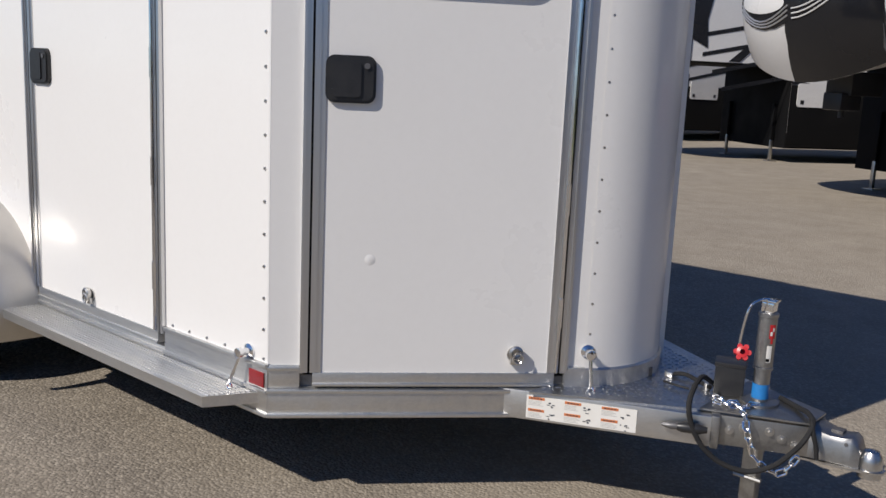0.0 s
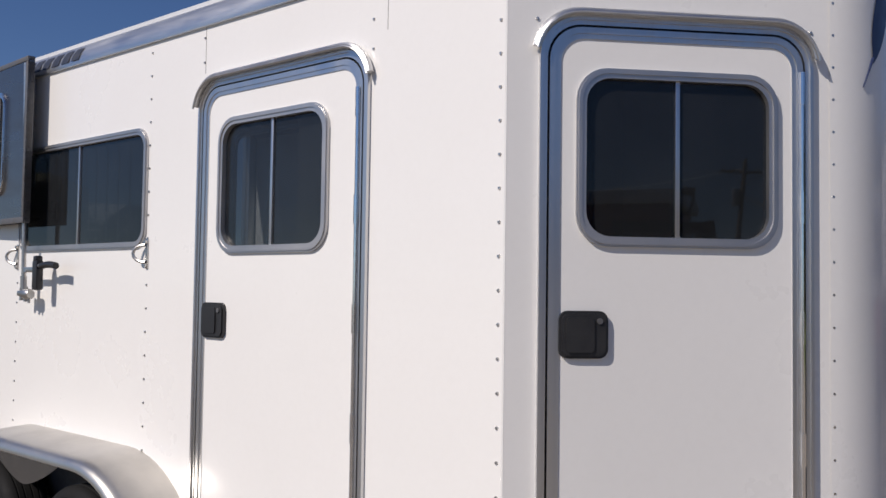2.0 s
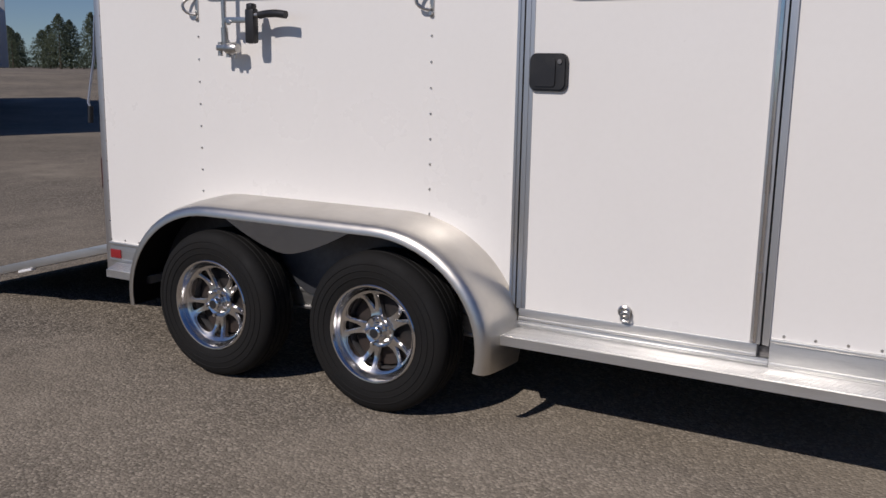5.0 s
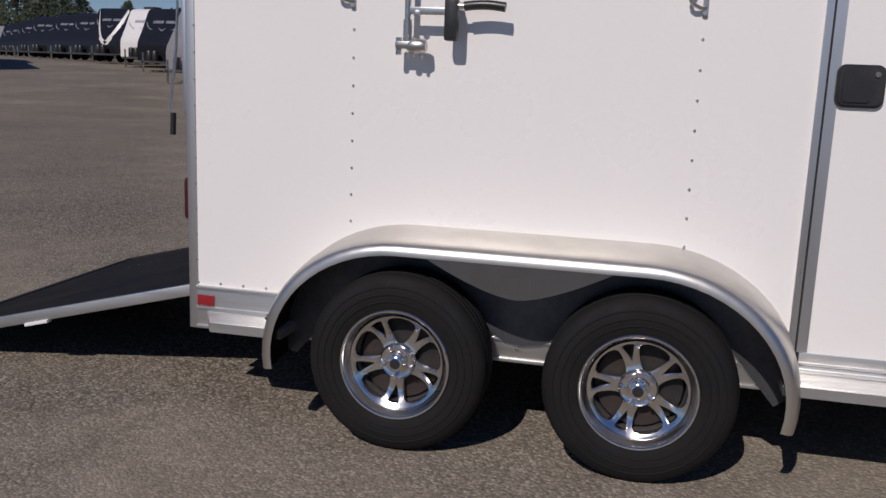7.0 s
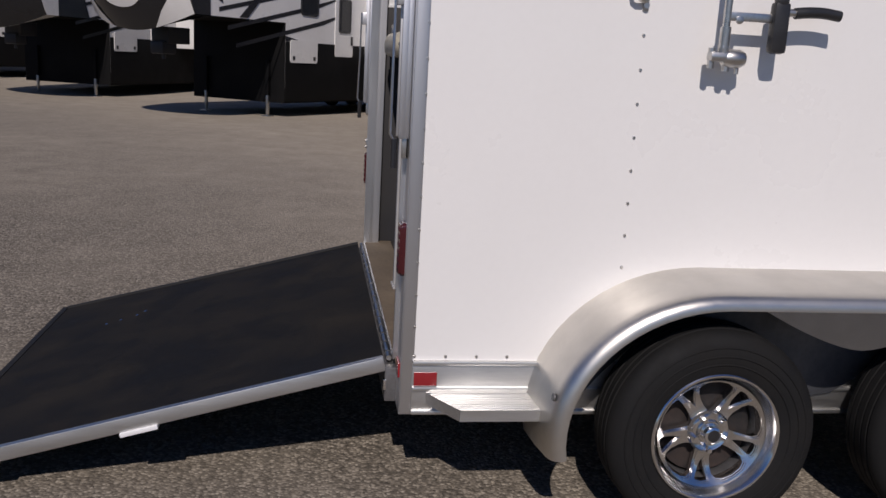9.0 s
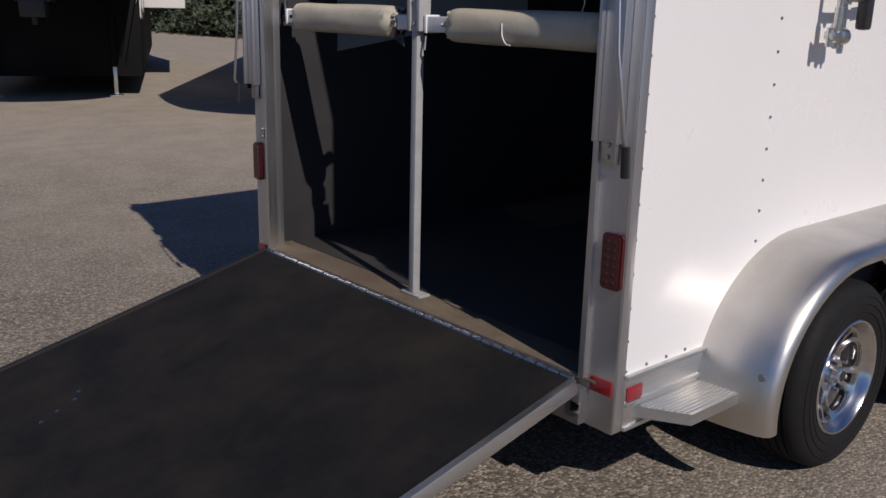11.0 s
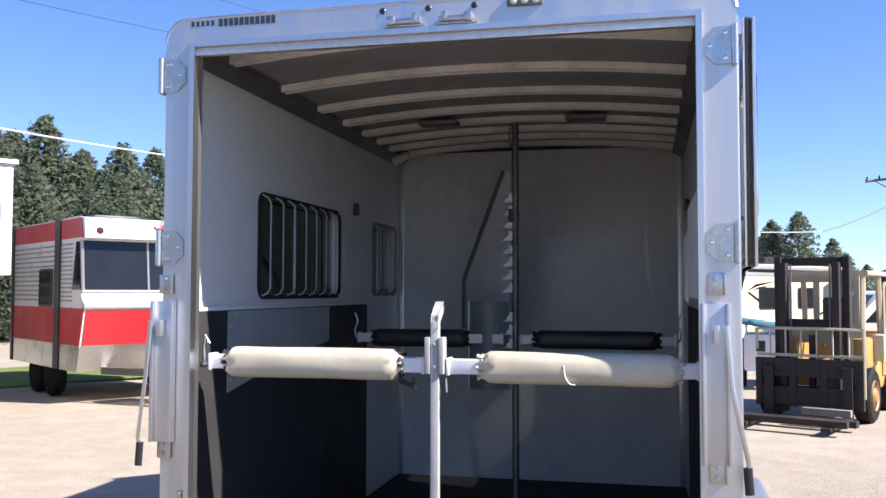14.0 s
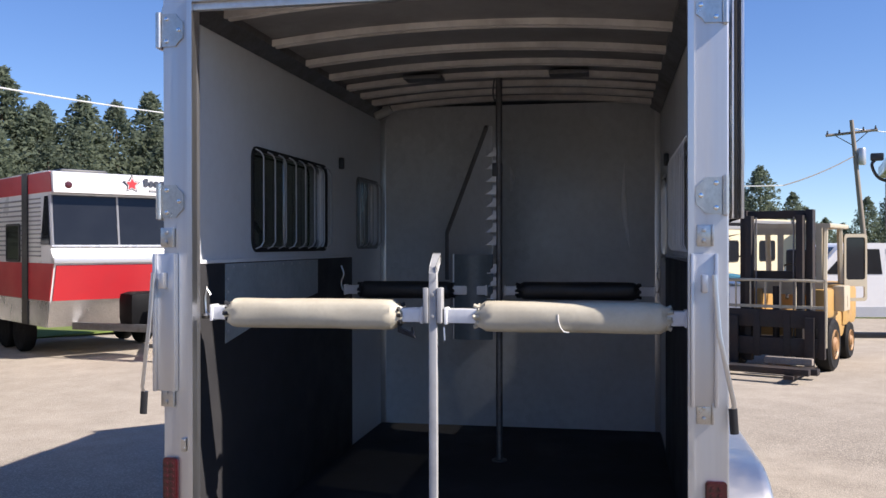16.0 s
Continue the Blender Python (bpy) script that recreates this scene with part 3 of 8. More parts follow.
# plain dark print where the maker's name stands on the roof rail
bm = B()
def rail_face(z):
    """How far out the roof rail's face lies at a height."""
    for (ya, za), (yb, zb) in zip(ROOF[2:], ROOF[3:]):
        if z <= zb:
            return ya + (yb - ya) * (z - za) / (zb - za)
    return 0.12


for k in range(9):
    x = 0.40 + 0.1 * k
    rows = []
    for f in (0.0, 0.5, 1.0):
        z = 2.595 + 0.062 * f
        rows.append([bm.verts.new((x + 0.074 * e + 0.3 * (z - 2.595), rail_face(z) - 0.0035, z)) for e in (0, 1)])
    for p, q in zip(rows, rows[1:]):
        bm.faces.new((p[0], p[1], q[1], q[0]))
tagged(part("maker_print", bm, INK, TR, "dark printed bars"), kind="stuff")

# rivets
rows_z = [0.598 + 0.1016 * k for k in range(20)]
rivets("rivet_row", [(0.026, z) for z in rows_z], SIDE, TR)
rivets("rivet_row", [(0.672, z) for z in rows_z if 0.75 < z < 1.6], SIDE, TR)
rivets("rivet_row", [(1.905, z) for z in rows_z if z > 0.75], SIDE, TR)
rivets("rivet_row", [(2.297, z) for z in rows_z if z > 2.38] + [(3.275, z) for z in rows_z if z > 2.3], SIDE, TR)
rivets("rivet_row", [(CX - 0.022, z) for z in rows_z], SIDE, TR, 0.0062)
rivets("rivet_row", [(0.03 + 0.098 * k, 0.503) for k in range(4)] + [(3.31 + 0.1016 * k, 0.503) for k in range(6)], SIDE, TR)
rivets("rivet_row", [(1.038, z) for z in rows_z], NOSE, TR, 0.0062)
rivets("rivet_row", [(0.092, 2.33), (0.965, 2.33)], NOSE, TR, 0.0062)
for x, z in ((2.303, 2.38), (3.34, 2.38)):
    bm = B()
    box(bm, (x, z, -0.002), (x + 0.0015, TOP, 0.001), 0, SIDE)
    part("sheet_seam", bm, DARKMETAL, TR)


# doors and windows
def window_parts(owner, m, u0, v0, u1, v1, w, split=None, wide=0.03, r=0.075, bars=0, bar_w=-0.06, frame_mat=None, tint=TINTED, inset=False):
    bm = B()
    plate(bm, rrect(u0, v0, u1, v1, r + 0.02), [rrect(u0 + wide, v0 + wide, u1 - wide, v1 - wide, r)], w - 0.02, w + 0.010, m)
    plate(bm, rrect(u0 + 0.006, v0 + 0.006, u1 - 0.006, v1 - 0.006, r + 0.016), [rrect(u0 + wide * 0.55, v0 + wide * 0.55, u1 - wide * 0.55, v1 - wide * 0.55, r + 0.008)], w + 0.010, w + 0.0145, m)
    part("window_frame", bm, frame_mat or FRAME_ALU, owner, "rounded bare aluminium frame")
    cut = split if split else (u0 + u1) / 2
    for a, b in ((u0 + wide * 0.6, cut), (cut, u1 - wide * 0.6)):
        bm = B()
        plate(bm, rrect(a, v0 + wide * 0.6, b, v1 - wide * 0.6, 0.05 if r > 0.04 else 0.02), [], w - 0.012, w - 0.009, m)
        part("pane", bm, tint, owner, "dark tinted glass", smooth=False)
    bm = B()
    box(bm, (cut - 0.007, v0 + wide * 0.7, w - 0.016), (cut + 0.007, v1 - wide * 0.7, w - 0.001), 0.002, m)
    part("mullion", bm, ALU, owner)
    for k in range(bars):
        u = u0 + wide + (u1 - u0 - 2 * wide) * (k + 0.6) / (bars + 0.2)
        bm = B()
        pts = [m @ Vector(p) for p in ((u - 0.03, v0 + 0.012, bar_w + 0.03), (u - 0.012, v0 + 0.022, bar_w), (u, v0 + 0.05, bar_w - 0.012), (u, v1 - 0.05, bar_w - 0.012), (u - 0.012, v1 - 0.022, bar_w), (u - 0.03, v1 - 0.012, bar_w + 0.03))]
        if inset:
            pts = [m @ Vector((u, v, w - 0.002)) for v in (v0 + wide * 0.7, (v0 + v1) / 2, v1 - wide * 0.7)]
        tube(bm, pts, 0.0075 if inset else 0.0028, 8)
        part("window_bar", bm, WHITE_SATIN, owner)


def paddle_handle(owner, m, u0, v0, u1, v1, w):
    bm = B()
    plate(bm, rrect(u0, v0, u1, v1, 0.028), [], w, w + 0.012, m)
    plate(bm, rrect(u0 + 0.008, v0 + 0.008, u1 - 0.008, v1 - 0.008, 0.022), [], w + 0.012, w + 0.018, m)
    plate(bm, rrect(u0 + 0.02, v0 + 0.018, u1 - 0.045, v1 - 0.018, 0.012), [], w + 0.018, w + 0.023, m)
    h = part("handle", bm, PLASTIC, owner, "black plastic paddle latch")
    bm = B()
    c = m @ Vector((u1 - 0.028, v1 - 0.03, w + 0.017))
    cyl(bm, c, c + (m.to_3x3() @ Vector((0, 0, 0.006))), 0.009, 12)
    part("lock_cylinder", bm, DARKMETAL, owner)
    return h


def door_set(name, m, u0, v0, u1, v1, win, handle, tint=TINTED):
    """A round-headed door with its trim, drip rail, window and handle."""
    r = 0.125
    bm = B()
    ring = lambda d: arch(u0 + d, v0, u1 - d, v1 - d, r - d * 0.8)
    strip(bm, ring(0.0), ring(0.010), -0.03, 0.016, m)
    strip(bm, ring(0.010), ring(0.024), -0.03, 0.010, m)
    part("door_surround", bm, ALU, TR, "bare aluminium surround")
    bm = B()
    strip(bm, ring(0.024), ring(0.031), -0.03, -0.010, m)
    part("door_seal", bm, RUBBER, TR)
    bm = B()
    plate(bm, ring(0.064)[:1] + ring(0.064)[1:-1] + ring(0.064)[-1:], [rrect(win[0] + 0.012, win[1] + 0.012, win[2] - 0.012, win[3] - 0.012, 0.08)], -0.03, 0.003, m)
    leaf = part(name, bm, WHITE, TR, "closed white door with a rounded top")
    bm = B()
    strip(bm, ring(0.031), ring(0.050), -0.03, 0.010, m)
    strip(bm, ring(0.050), ring(0.066), -0.03, 0.0065, m)
    part("edge_trim", bm, ALU, leaf)
    bm = B()
    box(bm, (u0 + 0.04, v0 - 0.045, -0.03), (u1 - 0.04, v0, 0.008), 0.003, m)
    box(bm, (u0 + 0.04, v0 - 0.045, 0.004), (u1 - 0.04, v0 - 0.034, 0.013), 0.003, m)
    part("bottom_rail", bm, ALU_H, leaf)
    window_parts(leaf, m, *win, 0.004, tint=tint)
    paddle_handle(leaf, m, *handle, 0.003)
    # drip rail over the head
    bm = B()
    a = arch(u0 - 0.014, v0, u1 + 0.014, v1 + 0.014, r + 0.014)[2:-2]
    pts = [m @ Vector((x, y, 0.02)) for x, y in a]
    tube(bm, pts, 0.015, 8, squash=0.75)
    tube(bm, [m @ Vector((x, y - 0.008, 0.034)) for x, y in a], 0.005, 6)
    part("drip_rail", bm, ALU, TR, "aluminium drip rail with cut ends")
    return leaf


side_door = door_set("door", SIDE, 2.281, 0.465, 3.266, 2.34, (2.42, 1.64, 3.068, 2.178), (2.336, 1.308, 2.486, 1.447), tint=PALE)
nose_door = door_set("door", NOSE, 0.099, 0.465, 0.966, 2.34, (0.213, 1.648, 0.851, 2.186), (0.162, 1.314, 0.313, 1.455))
window_parts(TR, SIDE, 0.684, 1.674, 1.894, 2.205, 0.0, split=1.277, wide=0.028, r=0.06, bars=11, bar_w=-0.075, tint=DEEP)
window_parts(TR, FAR_SIDE, -1.82, 1.685, -0.68, 2.195, 0.0, split=-1.25, wide=0.028, r=0.06, tint=FAR_PANE)
window_parts(TR, FAR_SIDE, -2.97, 1.69, -2.42, 2.175, 0.0, wide=0.028, r=0.05, tint=FAR_PANE)
bm = B()
lathe(bm, [(0.0, 0.0026), (0.010, 0.0018), (0.018, 0.0)], NOSE @ Matrix.Translation((0.311, 0.832, 0.003)), 12)
part("door_dent", bm, WHITE, nose_door, "small dimple in the door skin")

# long hinge on the far edge of each door
for m, u, v1, owner in ((SIDE, 3.217, 2.20, side_door), (NOSE, 0.929, 2.20, nose_door)):
    bm = B()
    cyl(bm, m @ Vector((u, 0.47, 0.013)), m @ Vector((u, v1, 0.013)), 0.0075, 8)
    for k in range(5):
        cyl(bm, m @ Vector((u, 0.62 + 0.37 * k, 0.0135)), m @ Vector((u, 0.72 + 0.37 * k, 0.0135)), 0.0095, 8)
    part("hinge", bm, CHROME, owner)


# door stays: catch on the door, knob and rod on the wall
def catch(m, u, v, owner):
    bm = B()
    lathe(bm, [(0.026, 0.003), (0.026, 0.008), (0.0, 0.009)], m @ Matrix.Translation((u, v, 0)), 14)
    lathe(bm, [(0.012, 0.008), (0.022, 0.016), (0.024, 0.03), (0.017, 0.034), (0.013, 0.026), (0.0, 0.02)], m @ Matrix.Translation((u, v + 0.01, 0)), 14)
    box(bm, (u - 0.017, v - 0.032, 0.006), (u + 0.017, v - 0.004, 0.024), 0.006, m)
    tube(bm, [m @ Vector((u + 0.006 + 0.016 * math.cos(t), v - 0.006 + 0.018 * math.sin(t), 0.034)) for t in [k * math.tau / 10 for k in range(10)]], 0.004, 6, closed=True)
    part("door_catch", bm, ZINC, owner, "zinc door catch")


def stay(m, u, v, lean):
    bm = B()
    lathe(bm, [(0.024, 0.0), (0.024, 0.006), (0.012, 0.012), (0.01, 0.03), (0.017, 0.036), (0.017, 0.05), (0.0, 0.055)], m @ Matrix.Translation((u, v, 0)), 14)
    a, b = m @ Vector((u, v - 0.008, 0.04)), m @ Vector((u + lean, v - 0.105, 0.055))
    tube(bm, [a, b], 0.006, 8)
    tube(bm, [b + Vector((0.011 * math.cos(t), 0.0, 0.011 * math.sin(t) - 0.01)) for t in [k * math.pi / 4 for k in range(8)]], 0.004, 6, closed=True)
    part("door_stay", bm, CHROME, TR, "chrome door stay with hanging hook")


catch(SIDE, 2.753, 0.507, side_door)
catch(NOSE, 0.79, 0.528, nose_door)
stay(SIDE, 3.747, 0.514, -0.035)
stay(NOSE, 1.035, 0.538, 0.004)

# markers low on the side
for m, u0, v0, u1, v1, w in ((SIDE, 0.03, 0.410, 0.103, 0.454, 0.008), (SIDE, 3.757, 0.412, 3.832, 0.461, 0.008)):
    bm = B()
    box(bm, (u0, v0, w), (u1, v1, w + 0.005), 0.002, m)
    part("side_marker", bm, REFLECTOR, TR, "red reflector")

# tie rings
for x in (0.656, 1.892):
    bm = B()
    box(bm, (x + 0.004, 1.583, 0.0), (x + 0.022, 1.713, 0.006), 0.002, SIDE)
    pts = [SIDE @ Vector((x + 0.012 - 0.052 * math.sin(t), 1.648 + 0.038 * math.cos(t), 0.010 + 0.028 * math.sin(t))) for t in [k * math.pi / 8 for k in range(9)]]
    tube(bm, pts, 0.0075, 8)
    cyl(bm, SIDE @ Vector((x + 0.012, 1.698, 0)), SIDE @ Vector((x + 0.012, 1.698, 0.016)), 0.009, 8)
    cyl(bm, SIDE @ Vector((x + 0.012, 1.598, 0)), SIDE @ Vector((x + 0.012, 1.598, 0.016)), 0.009, 8)
    part("tie_ring", bm, ZINC, TR)

# steps
def ribbed_step(name, pts, z1, z0, rib0, rib1):
    bm = B()
    plate(bm, pts, [], z0, z1, Matrix.Identity(4))
    for k in range(9):
        y = -0.022 - 0.0145 * k
        f = k / 8
        box(bm, (rib0[0] + (rib0[1] - rib0[0]) * f, y - 0.003, z1 - 0.001), (rib1[0] + (rib1[1] - rib1[0]) * f, y + 0.003, z1 + 0.003), 0.001)
    part(name, bm, ALU_H, TR, "ribbed aluminium step")


ribbed_step("side_step", [(2.262, -0.008), (2.262, -0.16), (3.715, -0.16), (3.80, -0.008)], 0.388, 0.352, (2.27, 2.27), (3.78, 3.72))
ribbed_step("side_step", [(0.07, -0.008), (0.158, -0.155), (0.455, -0.155), (0.455, -0.008)], 0.386, 0.350, (0.085, 0.155), (0.45, 0.45))

# ---- wheels and fenders ----
HUBS = ((0.93, 0.333), (1.79, 0.333))


def fender(flip):
    fx = Matrix(((1, 0, 0, 0), (0, -1, 0, 2.06), (0, 0, 1, 0), (0, 0, 0, 1))) if flip else Matrix.Identity(4)
    path = []
    for k in range(17):
        a = radians(189 - 99 * k / 16)
        path.append((0.93 + 0.515 * math.cos(a), 0.333 + 0.447 * math.sin(a), math.cos(a), math.sin(a)))
    for k in range(1, 6):
        path.append((0.93 + 0.86 * k / 6, 0.78, 0.0, 1.0))
    for k in range(17):
        a = radians(90 - 101 * k / 16)
        path.append((1.79 + 0.515 * math.cos(a), 0.333 + 0.447 * math.sin(a), math.cos(a), math.sin(a)))
    sect = [(0.002, 0.026), (-0.12, 0.019), (-0.215, 0.007), (-0.243, -0.002), (-0.257, -0.013), (-0.264, -0.03), (-0.264, -0.044), (-0.258, -0.044), (-0.255, -0.028), (-0.245, -0.016), (-0.21, -0.006), (0.002, 0.002)]
    bm = B()
    rows = [[bm.verts.new((x + nx * d, y, z + nz * d)) for y, d in sect] for x, z, nx, nz in path]
    for a, b in zip(rows, rows[1:]):
        for k in range(len(sect)):
            j = (k + 1) % len(sect)
            bm.faces.new((a[k], a[j], b[j], b[k]))
    bm.faces.new(rows[0])
    bm.faces.new(rows[-1][::-1])
    bmesh.ops.transform(bm, matrix=fx, verts=bm.verts[:])
    f = part("fender", bm, POLISHED, TR, "polished aluminium twin-wheel fender")
    # Second, black sheet added to darken the underside of the fender.
    bm = B()
    rows = [[bm.verts.new((x + nx * d, y, z + nz * d)) for y, d in ((0.0, -0.004), (-0.24, -0.024), (-0.24, -0.028), (0.0, -0.008))] for x, z, nx, nz in path]
    for a, b in zip(rows, rows[1:]):
        for k in range(4):
            j = (k + 1) % 4
            bm.faces.new((a[k], a[j], b[j], b[k]))
    bm.faces.new(rows[0])
    bm.faces.new(rows[-1][::-1])
    bmesh.ops.transform(bm, matrix=fx, verts=bm.verts[:])
    part("fender_underside", bm, SKIRT, f, "black sheet darkening the underside")
    # outer skirt between the wheels: its lower edge dips in one soft scallop
    bm = B()
    low = []
    for k in range(25):
        x = 0.93 + 0.86 * k / 24
        d = (x - 1.36) / 0.43
        low.append((x, min(0.742, 0.612 + 0.185 * (d * d + 0.006) ** 0.72)))
    plate(bm, low + [(1.79, 0.746), (0.93, 0.746)], [], 0.252, 0.258, SIDE)
    bmesh.ops.transform(bm, matrix=fx, verts=bm.verts[:])
    part("skirt", bm, SKIRT_ALU, f, "scalloped polished skirt")
    # inner sheet against the wall, dipping lower between the wheels and at both ends; its dark colour stands in for the
    # shade there
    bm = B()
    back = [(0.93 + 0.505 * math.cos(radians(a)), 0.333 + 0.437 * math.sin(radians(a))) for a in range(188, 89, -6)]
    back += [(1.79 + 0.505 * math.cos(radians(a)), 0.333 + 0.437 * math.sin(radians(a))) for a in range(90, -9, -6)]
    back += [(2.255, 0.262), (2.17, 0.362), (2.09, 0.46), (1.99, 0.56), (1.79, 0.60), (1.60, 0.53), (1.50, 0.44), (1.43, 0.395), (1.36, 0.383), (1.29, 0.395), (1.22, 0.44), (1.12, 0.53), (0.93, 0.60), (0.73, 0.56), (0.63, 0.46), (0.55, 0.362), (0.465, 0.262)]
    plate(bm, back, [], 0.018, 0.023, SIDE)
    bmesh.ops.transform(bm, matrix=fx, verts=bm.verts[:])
    part("wheel_well_back", bm, WELL_SHADE, f, "wheel-well sheet with its shade in the dark colour")
    for x, z in ((1.34, 0.37), (2.12, 0.40)):
        bm = B()
        lathe(bm, [(0.009, 0.0), (0.009, 0.004), (0.0, 0.006)], fx @ SIDE @ Matrix.Translation((x, z, 0.016)), 10)
        part("bolt", bm, ZINC, f)
    for x0 in (0.455, 2.245):
        bm = B()
        for y, z in ((-0.214, 0.452),):
            m = fx @ Matrix.Translation((x0 - 0.03 if x0 < 1 else x0 + 0.03, y, z)) @ Matrix.Rotation(radians(-80 if x0 < 1 else 80), 4, 'Y')
            lathe(bm, [(0.012, -0.002), (0.012, 0.004), (0.0, 0.005)], m, 10)
        part("grommet", bm, DARKMETAL, f)
    return f


fender(False)
fender(True)


def wheel_at(x, z, y_out, out):
    """A tyre on an alloy wheel with five forked spokes; out: -1 faces -y, 1 faces +y. Built round the wheel's own axis."""
    m = Matrix.Identity(4)
    bm = B()
    lathe(bm, [(0.186, -0.10), (0.194, -0.104), (0.196, -0.095), (0.184, -0.07), (0.18, 0.02), (0.186, 0.07), (0.199, 0.088), (0.2045, 0.094), (0.205, 0.1), (0.2015, 0.1035), (0.196, 0.1025), (0.192, 0.098), (0.186, 0.082), (0.174, 0.060), (0.1655, 0.048), (0.1625, 0.034), (0.162, -0.1)], m, 56, closed=True)
    lathe(bm, [(0.0, 0.02), (0.058, 0.02), (0.066, 0.03), (0.068, 0.042), (0.062, 0.05), (0.05, 0.044), (0.04, 0.044), (0.036, 0.054), (0.0, 0.056)], m, 36)
    spoke = radians(-94)
    windows = ((0.062, 0.0), (0.068, 0.17), (0.08, 0.28), (0.10, 0.345), (0.125, 0.375), (0.145, 0.37), (0.157, 0.31), (0.163, 0.18), (0.1645, 0.0))
    forks = ((0.094, 0.0), (0.12, 0.062), (0.145, 0.115), (0.154, 0.125), (0.159, 0.10), (0.161, 0.0))
    for grow, w0, w1 in ((0.001, 0.018, 0.038), (0.0032, 0.038, 0.0435), (0.0056, 0.0435, 0.0465)):
        holes = []
        for shape, turn in ((windows, 0.5), (forks, 0.0)):
            mid = 0.115 if shape is windows else 0.137
            for k in range(5):
                a0 = spoke + math.tau * (k + turn) / 5
                pts = [(r + grow * (1 if r > mid else -1), h + (grow / r if h else 0)) for r, h in shape]
                pts = pts + [(r, -h) for r, h in pts[-2:0:-1]]
                holes.append([(r * math.cos(a0 + h), r * math.sin(a0 + h)) for r, h in pts])
        start = len(bm.verts)
        plate(bm, [(0.1735 * math.cos(math.tau * k / 60), 0.1735 * math.sin(math.tau * k / 60)) for k in range(60)], holes, w0, w1, m)
        bm.verts.ensure_lookup_table()
        for v in bm.verts[start:]:
            r = math.hypot(v.co.x, v.co.y)
            v.co.z += 0.020 * max(0.0, (r - 0.06) / 0.11) ** 2 - 0.014 * math.sin(math.pi * min(1.0, max(0.0, (r - 0.05) / 0.12)))
    rim = part("wheel", bm, ALLOY, TR, "polished alloy wheel with five forked spokes")
    prof = [(0.19, 0.084), (0.199, 0.094), (0.215, 0.101), (0.245, 0.107), (0.272, 0.107), (0.296, 0.101), (0.314, 0.092), (0.325, 0.078)]
    tread = [(0.331, 0.066), (0.332, 0.052), (0.325, 0.05), (0.325, 0.045), (0.333, 0.043), (0.333, 0.022), (0.326, 0.02), (0.326, 0.015), (0.333, 0.013)]
    half = prof + tread
    bm = B()
    lathe(bm, half + [(r, -h) for r, h in half[::-1]], m, 56)
    for r, h in ((0.236, 0.1065), (0.262, 0.1085), (0.288, 0.1045)):
        lathe(bm, [(r - 0.003, h - 0.001), (r - 0.0012, h + 0.0014), (r + 0.0012, h + 0.0014), (r + 0.003, h - 0.001)], m, 56)
    part("tyre", bm, TYRE, rim, "black trailer tyre")
    bm = B()
    lathe(bm, [(0.0, 0.084), (0.02, 0.083), (0.026, 0.079), (0.029, 0.068), (0.032, 0.056), (0.0, 0.054)], m, 28)
    cap = part("hub_cap", bm, CHROME, rim, "chrome hub cap")
    bm = B()
    lathe(bm, [(0.0195, 0.0832), (0.019, 0.0846), (0.0, 0.0852)], m, 20)
    part("cap_badge", bm, PLASTIC, cap, "dark round badge")
    for k in range(5):
        a = spoke + math.tau * k / 5
        bm = B()
        c = Vector((0.053 * math.cos(a), 0.053 * math.sin(a), 0.046))
        cyl(bm, c, c + Vector((0, 0, 0.03)), 0.0095, 6, 0.008)
        part("lug_nut", bm, CHROME, rim)
    bm = B()
    lathe(bm, [(0.0, 0.0), (0.15, 0.0), (0.153, -0.012), (0.153, -0.06), (0.0, -0.062)], m, 28)
    part("brake_drum", bm, RUST, rim)
    # Extra dark liner inside the alloy barrel, added to darken the spoke windows.
    bm = B()
    lathe(bm, [(0.1618, 0.026), (0.1595, 0.016), (0.1595, -0.09), (0.1618, -0.095)], m, 40)
    part("barrel_liner", bm, DARKMETAL, rim, "dark liner inside the barrel")
    rim.matrix_basis = Matrix.Translation((x, y_out - out * 0.1, z)) @ Matrix.Rotation(radians(90 if out < 0 else -90), 4, 'X')
    return rim


first = wheel_at(*HUBS[0], -0.252, -1)
for x, y, s, spin in ((HUBS[1][0], -0.152, -1, -0.26), (HUBS[0][0], 2.212, 1, 0.2), (HUBS[1][0], 2.212, 1, 0.9)):
    copy_thing(first, Matrix.Translation((x, y, HUBS[0][1])) @ Matrix.Rotation(radians(90 if s < 0 else -90), 4, 'X') @ Matrix.Rotation(spin, 4, 'Z'))
bm = B()
for x, z in HUBS:
    cyl(bm, (x, -0.1, z), (x, 2.16, z), 0.04, 10)
    box(bm, (x - 0.05, 0.05, z - 0.03), (x + 0.05, 0.12, 0.40), 0.005)
    box(bm, (x - 0.05, 1.94, z - 0.03), (x + 0.05, 2.01, 0.40), 0.005)
part("axle", bm, DARKMETAL, TR)

# ---- tongue, coupler and jack ----
before_tongue = set(bpy.data.objects)
def beam(bm, a, b, wide, z0, z1, bevel=0.004):
    a, b = Vector((*a, 0)), Vector((*b, 0))
    w = (b - a).normalized()
    m = axes(a, w, (-w.y, w.x, 0))
    box(bm, (0, -wide / 2, z0), ((b - a).length, wide / 2, z1), bevel, m)
    return m


